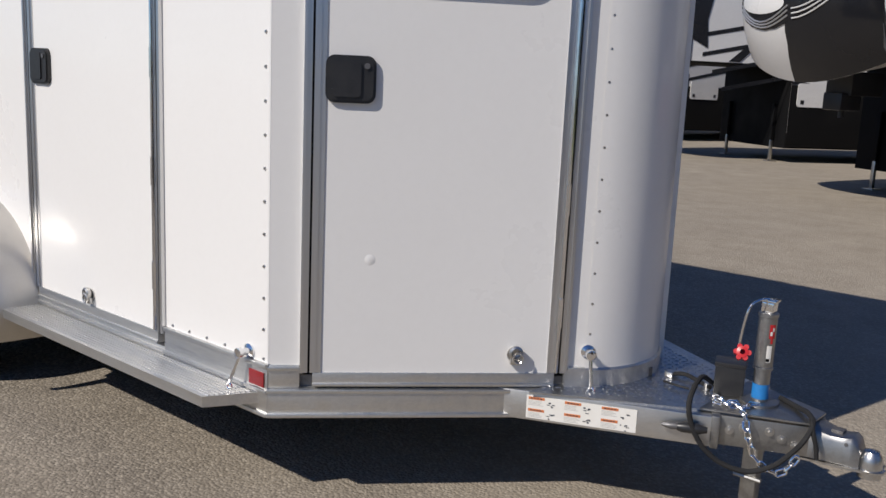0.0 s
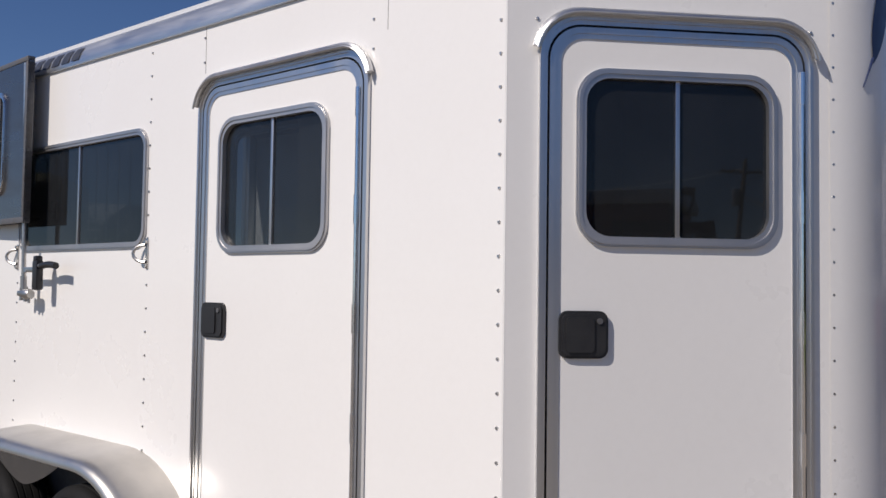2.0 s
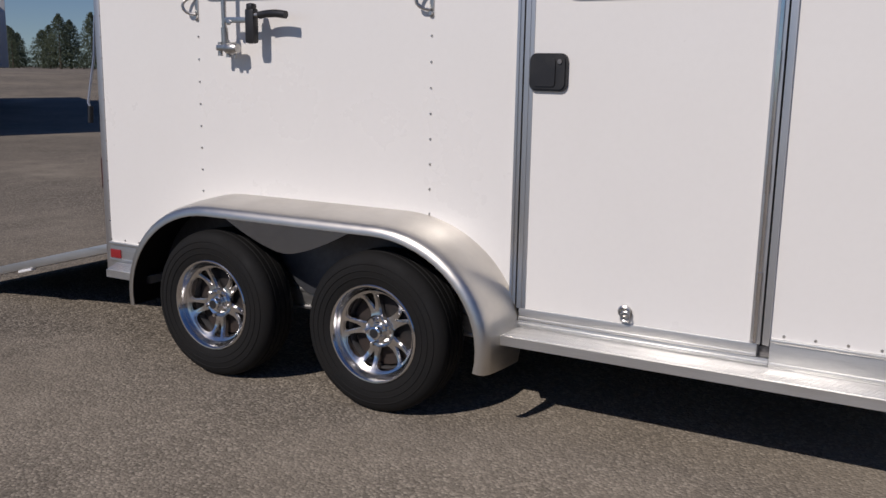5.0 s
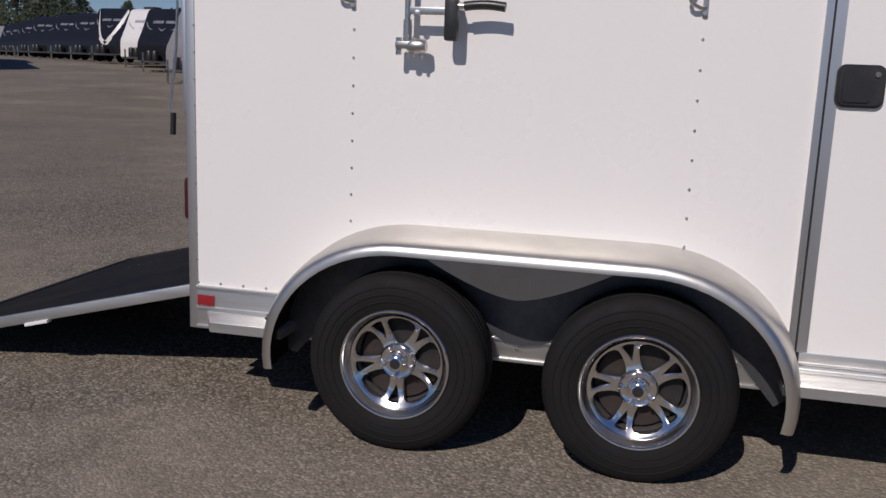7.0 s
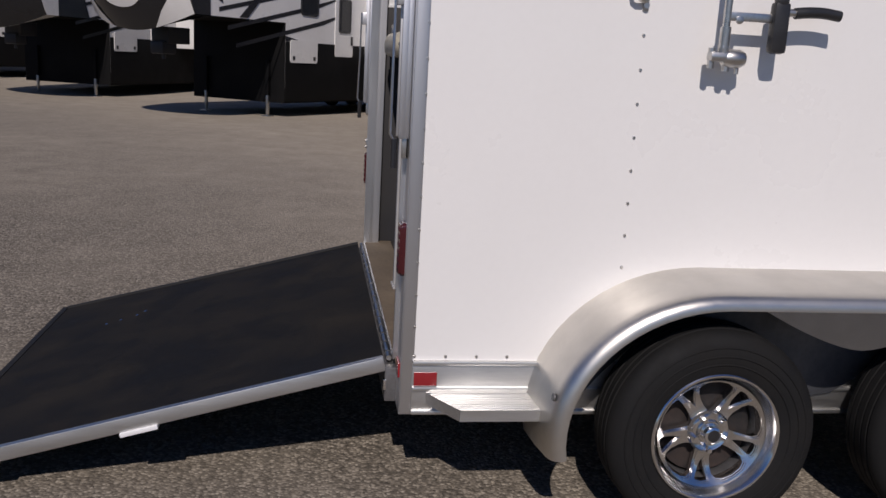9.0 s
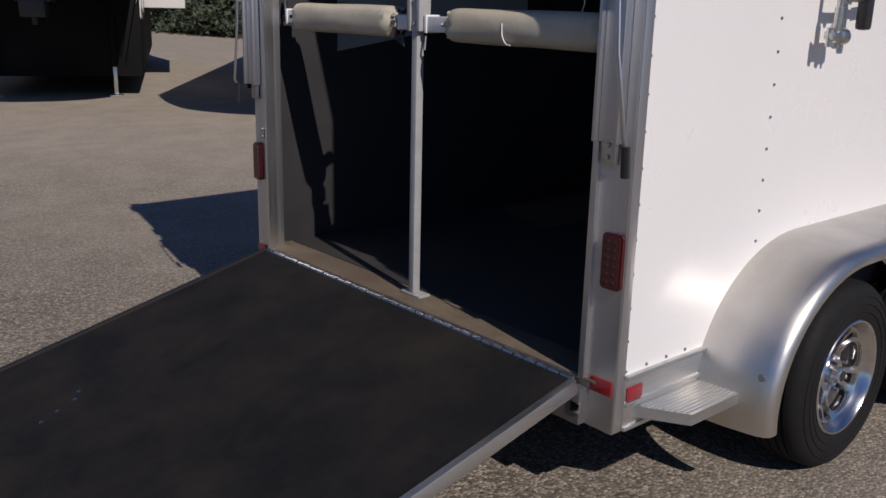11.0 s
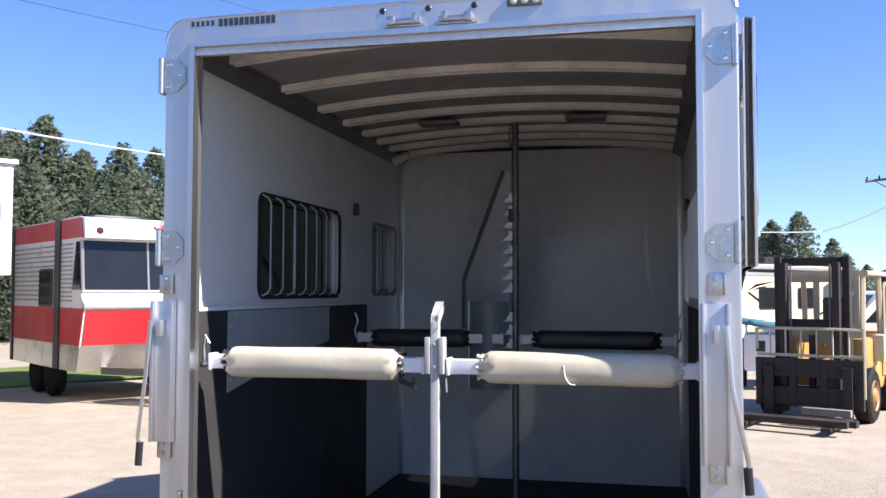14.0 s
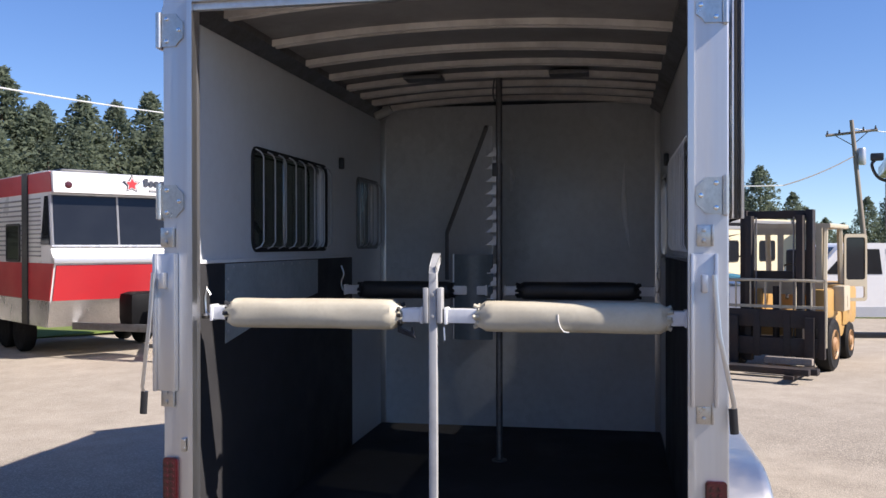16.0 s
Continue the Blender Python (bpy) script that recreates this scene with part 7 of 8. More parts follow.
side_print("front_cap", [[(5.12, 2.71), (5.3, 2.66), (5.44, 2.5), (5.54, 2.2), (5.5, 1.9), (5.36, 1.7), (5.2, 1.62), (5.9, 1.62), (5.9, 2.96), (5.6, 2.9)]], SKIRT, "black cap edge", 0.02)
side_print("window_post", [[(5.02, 1.66), (5.1, 1.66), (5.1, 2.86), (5.02, 2.86)]], SKIRT, "dark upright rail", 0.03)
side_print("dark_crescent", [crescent(5.12, 2.24, 0.24, 0.26, 0.08), crescent(3.95, 2.31, 0.6, 0.34, 0.1), crescent(3.75, 2.31, 0.62, 0.24, 0.05)], PLASTIC, "dark curved swoosh print")
side_print("brown_swoosh", [crescent(3.95, 2.34, 0.52, 0.36, 0.06), [(2.2, 1.52), (4.6, 1.5), (5.8, 1.46), (5.8, 1.43), (4.6, 1.44), (2.2, 1.44)]], RV_TAN, "brown swoosh print")
side_print("dark_streak", [[(2.6, 1.76), (3.9, 1.8), (4.55, 1.755), (3.9, 1.72)], [(3.4, 1.86), (4.1, 1.85), (4.3, 1.8), (3.6, 1.8)]], PLASTIC, "dark streak print")
for k in range(4):
    side_print("print_bar", [[(3.55 + 0.16 * k, 2.23), (3.65 + 0.16 * k, 2.23), (3.65 + 0.16 * k, 2.36), (3.55 + 0.16 * k, 2.36)]], PLASTIC, "")
for u0, u1 in ((3.1, 4.18), (4.22, 4.54)):
    bm = B()
    plate(bm, rrect(u0, 1.1, u1, 1.64, 0.05), [rrect(u0 + 0.025, 1.125, u1 - 0.025, 1.615, 0.04)], 0.0, 0.014, TS)
    part("hatch_seal", bm, PLASTIC, tan, "black seal round a storage hatch")
side_print("vent_grille", [[(4.27, 1.17), (4.35, 1.17), (4.35, 1.37), (4.27, 1.37)]], RV_GREY, "grey vent grille", 0.012)
# One black print for the skirt and the shadow below it.
side_print("shaded_skirt", [[(0.12, 0.5), (5.85, 0.5), (5.85, 1.1), (0.12, 1.1)]], SKIRT, "black lower skirt and shadow")
bm = B()
plate(bm, rrect(4.6, 0.82, 5.85, 1.64, 0.06), [], 0.0, 0.05, TS)
h = part("rear_bay", bm, RV_DARK, tan, "charcoal rear bay panel")
bm = B()
plate(bm, rrect(4.78, 0.95, 5.4, 1.32, 0.04), [rrect(4.8, 0.97, 5.38, 1.3, 0.03)], 0.05, 0.058, TS)
part("bay_rim", bm, PLASTIC, h)
bm = B()
box(bm, (1.222, 0.5, 2.78), (1.34, 5.75, 2.9), 0.03)
part("awning_roller", bm, PLASTIC, tan, "black awning roller")
bm = B()
cyl(bm, TS @ Vector((4.75, 1.78, 0.0)), TS @ Vector((4.75, 1.78, 0.03)), 0.045, 12)
part("port_cap", bm, PLASTIC, tan)

# ---- red and white retro camper ----
def retro_camper(m):
    ob = thing("retro_camper", m, "red and white retro camper with a wide dark front window", "camper", "parked campers")
    hw, long, low, z1 = 1.19, 3.8, 0.5, 2.86
    bm = B()
    prof = [(0.32, low), (0.0, 1.5), (0.12, 1.62), (0.16, 1.73), (0.24, 2.49), (0.02, 2.52), (0.06, 2.82), (0.4, z1), (long, z1 - 0.02), (long, low)]
    plate(bm, prof, [], -hw, hw, axes((0, 0, 0), (0, 1, 0), (0, 0, 1)))
    part("body", bm, RV_WHITE, ob, "white body with red lower sides")
    S = axes((0, 0, 0), (0, 1, 0), (0, 0, 1))
    bm = B()
    plate(bm, [(-hw + 0.03, 0.0), (hw - 0.03, 0.0), (hw - 0.03, 0.56), (-hw + 0.03, 0.56)], [], -0.012, 0.012, axes((0, 0.185, 0.90), (1, 0, 0), Vector((0, -0.32, 1.0)).normalized()))
    part("front_panel", bm, RED, ob, "flat red front panel")
    bm = B()
    vs = [bm.verts.new(p) for p in ((-hw, 0.30, low), (hw, 0.30, low), (hw, 0.17, 0.90), (-hw, 0.17, 0.90))]
    bm.faces.new(vs)
    part("stone_guard", bm, DIAMOND, ob, "diamond-plate stone guard")
    bm = B()
    box(bm, (-hw - 0.02, -0.04, 1.46), (hw + 0.02, 0.1, 1.55), 0.02)
    part("belt_moulding", bm, RV_SILVER, ob)
    bm = B()
    vs = [bm.verts.new(p) for p in ((-hw + 0.05, 0.142, 1.74), (hw - 0.05, 0.142, 1.74), (hw - 0.05, 0.222, 2.49), (-hw + 0.05, 0.222, 2.49))]
    bm.faces.new(vs)
    w = part("front_window", bm, RVGLASS, ob, "wide dark front window", smooth=False)
    bm = B()
    for u, wd in ((-hw + 0.02, 0.02), (-0.16, 0.016), (hw - 0.02, 0.02)):
        tube(bm, [(u, 0.13, 1.72), (u, 0.215, 2.5)], wd, 4)
    box(bm, (-hw, 0.11, 1.70), (hw, 0.17, 1.735), 0.008)
    box(bm, (-hw, 0.19, 2.485), (hw, 0.25, 2.51), 0.006)
    part("window_frame", bm, RV_SILVER, w)
    bm = B()
    for s in (-1, 1):
        plate(bm, [(0.10, 2.53), (long, 2.53), (long, 2.83), (0.16, 2.83)], [], hw if s > 0 else -hw - 0.012, hw + 0.012 if s > 0 else -hw, S)
        plate(bm, [(0.20, 0.90), (long, 0.90), (long, 1.46), (0.02, 1.46)], [], hw if s > 0 else -hw - 0.012, hw + 0.012 if s > 0 else -hw, S)
    part("red_side_panel", bm, RED, ob, "red side panels")
    for sd in (-1, 1):
        bm = B()
        plate(bm, [(0.33, low), (long, low), (long, 0.89), (0.21, 0.89)], [], hw if sd > 0 else -hw - 0.014, hw + 0.014 if sd > 0 else -hw, S)
        part("lower_cladding", bm, MIRROR_ALU, ob, "polished metal lower cladding")
    for u0, u1, n in ((0.56, 1.08, 14), (1.4, 3.6, 12)):
        for k in range(n):
            bm = B()
            z = 1.56 + 0.94 * k / n
            box(bm, (-hw - 0.02, u0, z), (-hw - 0.004, u1, z + 0.3 / n), 0.003)
            part("siding_seam", bm, RV_GREY, ob)
    for u0, u1, v0, v1 in ((1.1, 1.35, low, z1), (3.62, 3.72, low, z1)):
        bm = B()
        plate(bm, [(u0, v0), (u1, v0), (u1, v1), (u0, v1)], [], -hw - 0.03, -hw - 0.012, S)
        part("side_post", bm, PLASTIC, ob)
    flat_window(ob, axes((-hw - 0.012, 0, 0), (0, -1, 0), (0, 0, 1)), -2.1, 1.5, -1.5, 2.05, 0.03)
    bm = B()
    plate(bm, [(0.17, 1.74), (0.54, 1.74), (0.38, 2.47), (0.25, 2.47)], [], -hw - 0.016, -hw - 0.002, S)
    part("corner_window", bm, RVGLASS, ob, "dark corner window", smooth=False)
    for k in range(9):
        bm = B()
        u = 0.2 + 0.085 * k
        tall = 0.12 if k in (0, 4) else 0.085
        box(bm, (u, 0.012, 2.66), (u + 0.06, 0.03, 2.66 + tall), 0.0)
        part("print_bar", bm, INK, ob)
    bm = B()
    box(bm, (0.28, 0.012, 2.575), (0.86, 0.03, 2.605), 0.0)
    part("print_bar", bm, RV_GREY, ob)
    for size, colour, proud in ((0.15, INK, -0.004), (0.12, RV_WHITE, 0.0), (0.1, RED, 0.004)):
        bm = B()
        plate(bm, [((size if k % 2 == 0 else size * 0.5) * math.cos(math.pi * k / 5 + 0.3), 2.68 + (size if k % 2 == 0 else size * 0.5) * math.sin(math.pi * k / 5 + 0.3)) for k in range(10)], [], -0.006, 0.012 + proud, axes((0, 0.03, 0), (1, 0, 0), (0, 0, 1)))
        part("star_print", bm, colour, ob)
    bm = B()
    lathe(bm, [(0.0, 0.03), (0.05, 0.015), (0.06, 0.0)], Matrix.Translation((-hw + 0.22, 0.035, 2.63)) @ Matrix.Rotation(radians(90), 4, 'X'), 10)
    part("marker_lamp", bm, REDLENS, ob)
    bm = B()
    box(bm, (-0.36, -0.75, 0.52), (0.36, -0.25, 1.03), 0.12)
    part("gas_cover", bm, SKIRT, ob, "black gas bottle cover")
    bm = B()
    for s in (-1, 1):
        beam(bm, (s * 0.8, 0.3), (s * 0.05, -1.2), 0.07, 0.45, 0.56)
    box(bm, (-0.05, -1.1, 0.0), (0.05, -1.02, 1.0), 0.01)
    part("tongue", bm, DARKMETAL, ob)
    for y in (1.9, 2.7):
        for s in (-1, 1):
            bm = B()
            lathe(bm, [(0.0, -0.1), (0.2, -0.1), (0.32, -0.09), (0.34, -0.06), (0.34, 0.06), (0.32, 0.09), (0.2, 0.1), (0.0, 0.1)], Matrix.Translation((s * 1.0, y, 0.34)) @ Matrix.Rotation(radians(90), 4, 'Y'), 22)
            part("wheel", bm, TYRE, ob)
    bm = B()
    box(bm, (-0.4, 2.0, z1), (0.45, 2.9, z1 + 0.18), 0.06)
    part("roof_unit", bm, PLASTIC, ob)
    return ob


retro_camper(at_yard(9.82, 7.73, (-0.60, -0.80)))

# ---- forklift ----
def forklift(m):
    """Front (its mast and forks) towards -y; origin on the ground under the front axle."""
    ob = thing("forklift", m, "old yellow and cream forklift with a rusty mast", "forklift")
    bm = B()
    box(bm, (-0.55, 0.15, 0.35), (0.55, 2.1, 0.75), 0.06)
    box(bm, (-0.6, 1.35, 0.5), (0.6, 2.3, 1.15), 0.12)
    box(bm, (0.3, 0.25, 0.7), (0.6, 0.9, 1.1), 0.04)
    box(bm, (-0.6, 0.25, 0.7), (-0.3, 0.9, 1.1), 0.04)
    part("body", bm, FORK_Y, ob, "faded yellow body and counterweight")
    bm = B()
    box(bm, (0.58, 0.62, 0.78), (0.74, 1.02, 1.14), 0.03)
    box(bm, (0.735, 0.80, 0.84), (0.745, 0.84, 1.0), 0.003)
    part("side_tank", bm, FORK_C, ob, "cream side tank")
    for x in (-0.52, 0.52):
        for y in (0.35, 1.5):
            bm = B()
            tube(bm, [(x, y, 0.9), (x, y + (0.08 if y < 1 else -0.12), 2.0)], 0.042, 6)
            part("cab_post", bm, FORK_C, ob, "cream cab post")
    bm = B()
    plate(bm, [(-0.5, 1.02), (0.5, 1.02), (0.5, 1.95), (-0.5, 1.95)], [[(-0.42, 1.2), (-0.1, 1.2), (-0.1, 1.86), (-0.42, 1.86)], [(-0.02, 1.2), (0.42, 1.2), (0.42, 1.86), (-0.02, 1.86)]], 0.0, 0.03, axes((0, 0.36, 0), (1, 0, 0), (0, 0, 1)))
    part("windscreen_frame", bm, FORK_C, ob, "cream windscreen frame")
    bm = B()
    plate(bm, rrect(-0.6, 1.95, 0.6, 2.02, 0.025), [], -1.62, -0.38, axes((0, 0, 0), (1, 0, 0), (0, 0, 1)))
    part("overhead_guard", bm, FORK_C, ob, "cream overhead guard")
    bm = B()
    door = axes((0.56, 1.45, 0), Vector((0.75, 0.66, 0)).normalized(), (0, 0, 1))
    plate(bm, rrect(0.0, 0.88, 0.36, 1.88, 0.05), [rrect(0.03, 1.2, 0.33, 1.83, 0.04), rrect(0.04, 0.93, 0.32, 1.1, 0.03)], 0.0, 0.03, door)
    d = part("cab_door", bm, FORK_C, ob, "open cream cab door")
    bm = B()
    plate(bm, rrect(0.03, 1.2, 0.33, 1.83, 0.04), [], 0.012, 0.018, door)
    part("door_pane", bm, RVGLASS, d, "dark door pane", smooth=False)
    bm = B()
    box(bm, (-0.25, 1.0, 1.1), (0.25, 1.45, 1.25), 0.05)
    box(bm, (-0.25, 1.35, 1.2), (0.25, 1.47, 1.65), 0.05)
    part("seat", bm, PLASTIC, ob)
    bm = B()
    tube(bm, [(0.0, 0.45, 0.95), (0.0, 0.65, 1.3)], 0.025, 8)
    tube(bm, [(0.16 * math.cos(t), 0.66 + 0.05 * math.sin(t), 1.3 + 0.15 * math.sin(t)) for t in [k * math.tau / 12 for k in range(12)]], 0.014, 6, closed=True)
    part("steering_wheel", bm, PLASTIC, ob)
    for x in (-0.44, -0.34, 0.34, 0.44):
        bm = B()
        inner = abs(x) < 0.4
        box(bm, (x - 0.045, -0.28 if inner else -0.15, 0.12), (x + 0.045, -0.12 if inner else 0.02, 2.12 if inner else 2.2), 0.008)
        part("mast_channel", bm, RUST, ob, "dark rusty mast channel")
    for z in (0.35, 1.25, 2.08):
        bm = B()
        box(bm, (-0.46, -0.1, z), (0.46, 0.0, z + 0.11), 0.008)
        part("mast_crossbar", bm, RUST, ob)
    bm = B()
    cyl(bm, (0.0, -0.12, 0.2), (0.0, -0.12, 1.15), 0.045, 10)
    part("lift_cylinder", bm, RUST, ob)
    for x in (-0.25, 0.25):
        bm = B()
        tube(bm, [(x, -0.2, 0.4), (x, -0.2, 2.1)], 0.012, 5)
        part("lift_chain", bm, DARKMETAL, ob)
    for z in (0.22, 0.60):
        bm = B()
        box(bm, (-0.68, -0.36, z), (0.68, -0.28, z + 0.24), 0.01)
        part("carriage_bar", bm, RUST, ob, "dark steel carriage bar")
    for x in (-0.64, -0.2, 0.2, 0.64):
        bm = B()
        box(bm, (x - 0.045, -0.37, 0.2), (x + 0.045, -0.28, 0.84), 0.008)
        part("carriage_plate", bm, RUST, ob)
    bm = B()
    box(bm, (-0.68, -0.30, 0.86), (0.68, -0.27, 0.90))
    part("backrest_rail", bm, FORK_C, ob)
    bm = B()
    tube(bm, smooth_path([(-0.68, -0.3, 0.95), (-0.68, -0.3, 1.17), (-0.62, -0.3, 1.23), (0.0, -0.3, 1.24), (0.62, -0.3, 1.23), (0.68, -0.3, 1.17), (0.68, -0.3, 0.35)], 5), 0.022, 6)
    part("load_backrest", bm, FORK_C, ob, "cream load backrest frame")
    for k in range(6):
        bm = B()
        x = -0.5 + 0.2 * k
        tube(bm, [(x, -0.3, 0.85), (x, -0.3, 1.23)], 0.013, 5)
        part("backrest_bar", bm, FORK_C, ob)
    for x in (-0.5, 0.5):
        bm = B()
        box(bm, (x - 0.06, -0.42, 0.06), (x + 0.06, -0.36, 0.75), 0.006)
        box(bm, (x - 0.06, -1.5, 0.06), (x + 0.06, -0.36, 0.11), 0.006)
        part("fork", bm, RUST, ob)
    bm = B()
    box(bm, (-0.72, -0.95, 0.06), (0.72, -0.8, 0.14), 0.01)
    box(bm, (-0.6, -1.42, 0.11), (0.72, -1.3, 0.19), 0.01)
    part("cross_beam", bm, RUST, ob)
    bm = B()
    box(bm, (0.0, -0.7, 0.15), (0.6, -0.6, 0.24), 0.01)
    part("timber_block", bm, TIMBER, ob)
    for x in (-0.56, 0.56):
        for y, r in ((0.15, 0.36), (1.75, 0.28)):
            bm = B()
            lathe(bm, [(0.0, -0.1), (r * 0.55, -0.1), (r * 0.9, -0.11), (r, -0.08), (r, 0.08), (r * 0.9, 0.11), (r * 0.55, 0.1), (0.0, 0.1)], Matrix.Translation((x * (1.08 if y < 1 else 0.9), y, r)) @ Matrix.Rotation(radians(90), 4, 'Y'), 24)
            w = part("wheel", bm, TYRE, ob)
            bm = B()
            s = 1 if x > 0 else -1
            lathe(bm, [(0.0, 0.03), (r * 0.2, 0.03), (r * 0.3, 0.0), (r * 0.5, 0.0), (r * 0.55, 0.02), (r * 0.57, 0.0)], Matrix.Translation((x * (1.08 if y < 1 else 0.9) + s * 0.1, y, r)) @ Matrix.Rotation(radians(90 * s), 4, 'Y'), 20)
            part("rim", bm, RIMRUST, w, "rusty orange rim")
    return ob


forklift(at_yard(10.05, -1.9, (-0.91, 0.41)))


def equipment_cart(m):
    """A white box body on two small wheels, with a blue cover over it."""
    ob = thing("equipment_cart", m, "white equipment cart under a blue cover", "cart")
    bm = B()
    box(bm, (-0.32, 0, 0.35), (0.32, 1.2, 1.05), 0.06)
    part("body", bm, RV_WHITE, ob)
    bm = B()
    box(bm, (-0.10, -0.012, 0.72), (0.06, 0.0, 0.92), 0.005)
    part("vent", bm, PLASTIC, ob)
    bm = B()
    tube(bm, smooth_path([(-0.72, -0.1, 1.36), (-0.5, -0.1, 1.33), (-0.1, -0.08, 1.24), (0.4, -0.06, 1.15), (0.75, -0.05, 1.09)], 4), 0.055, 8)
    for x in (-0.55, -0.2, 0.3):
        cyl(bm, (x, -0.1, 1.33 - 0.17 * (x + 0.55)), (x + 0.05, -0.1, 1.32 - 0.17 * (x + 0.55)), 0.064, 10)
    cyl(bm, (-0.86, -0.1, 1.38), (-0.7, -0.1, 1.36), 0.03, 8)
    roll = part("cover_roll", bm, TARP, ob, "rolled faded teal sheet")
    bm = B()
    rows = [[bm.verts.new((-0.6 + 1.25 * k / 8, y, 1.29 - 0.2 * k / 8 + (0.012 if k % 2 else 0.0) + o)) for y, o in ((-0.1, 0), (1.3, 0.06), (1.3, 0.03), (-0.1, -0.03))] for k in range(9)]
    for a, b in zip(rows, rows[1:]):
        for k in range(4):
            bm.faces.new((a[k], a[(k + 1) % 4], b[(k + 1) % 4], b[k]))
    bm.faces.new(rows[0])
    bm.faces.new(rows[-1])
    part("cover", bm, TARP, ob, "faded teal sheet cover")
    for y in (0.1, 1.1):
        bm = B()
        cyl(bm, (-0.28, y, 1.0), (-0.28, y, 1.25), 0.015, 6)
        part("cover_post", bm, ZINC, ob)
    for x in (-0.34, 0.34):
        bm = B()
        lathe(bm, [(0.0, -0.06), (0.12, -0.06), (0.2, -0.05), (0.22, -0.03), (0.22, 0.03), (0.2, 0.05), (0.12, 0.06), (0.0, 0.06)], Matrix.Translation((x, 0.6, 0.22)) @ Matrix.Rotation(radians(90), 4, 'Y'), 18)
        part("wheel", bm, TYRE, ob)
    return ob


equipment_cart(at_yard(14.7, -1.75, (-1.0, 0.12)))

# ---- white pickup behind the forklift ----
def pickup(m):
    ob = thing("pickup_truck", m, "white pickup truck parked on the yard", "truck")
    bm = B()
    hw = 0.95
    prof = [(0.0, 0.45), (0.0, 1.05), (0.12, 1.2), (1.25, 1.27), (1.8, 1.86), (2.1, 1.93), (3.85, 1.93), (4.0, 1.3), (5.6, 1.28), (5.65, 0.5), (4.95, 0.45), (4.85, 0.72), (4.55, 0.86), (4.25, 0.72), (4.15, 0.45), (1.45, 0.45), (1.35, 0.72), (1.05, 0.86), (0.75, 0.72), (0.65, 0.45)]
    plate(bm, prof, [], -hw, hw, axes((0, 0, 0), (0, 1, 0), (0, 0, 1)))
    part("body", bm, RV_WHITE, ob, "white painted body")
    for s in (-1, 1):
        M = axes((s * hw, 0, 0), (0, s, 0), (0, 0, 1))
        for a in ([(1.5, 1.31), (2.62, 1.31), (2.56, 1.81), (1.95, 1.81)], [(2.74, 1.31), (3.7, 1.31), (3.6, 1.81), (2.69, 1.81)]):
            bm = B()
            plate(bm, [(s * u, v) for u, v in a], [], 0.0, 0.006, M)
            part("side_window", bm, RVGLASS, ob, smooth=False)
        bm = B()
        plate(bm, [(s * u, v) for u, v in ((1.5, 0.46), (4.1, 0.46), (4.1, 0.66), (1.5, 0.66))], [], 0.0, 0.02, M)
        part("side_moulding", bm, RV_SILVER, ob)
        for y in (1.05, 4.55):
            bm = B()
            lathe(bm, [(0.0, -0.1), (0.22, -0.1), (0.35, -0.1), (0.38, -0.07), (0.38, 0.07), (0.35, 0.1), (0.22, 0.1), (0.0, 0.1)], Matrix.Translation((s * 0.85, y, 0.38)) @ Matrix.Rotation(radians(90), 4, 'Y'), 24)
            w = part("wheel", bm, TYRE, ob)
            bm = B()
            lathe(bm, [(0.0, 0.02), (0.08, 0.02), (0.18, 0.0), (0.21, 0.01), (0.22, 0.0)], Matrix.Translation((s * 0.952, y, 0.38)) @ Matrix.Rotation(radians(90 * s), 4, 'Y'), 20)
            part("rim", bm, ALLOY, w)
    bm = B()
    vs = [bm.verts.new(p) for p in ((-0.8, 1.3, 1.31), (0.8, 1.3, 1.31), (0.75, 1.78, 1.83), (-0.75, 1.78, 1.83))]
    for v in vs:
        v.co += Vector((0, -0.02, 0.02))
    bm.faces.new(vs)
    part("windscreen", bm, RVGLASS, ob, smooth=False)
    return ob


pickup(at_yard(16.75, -2.2, (-0.12, 0.993)))

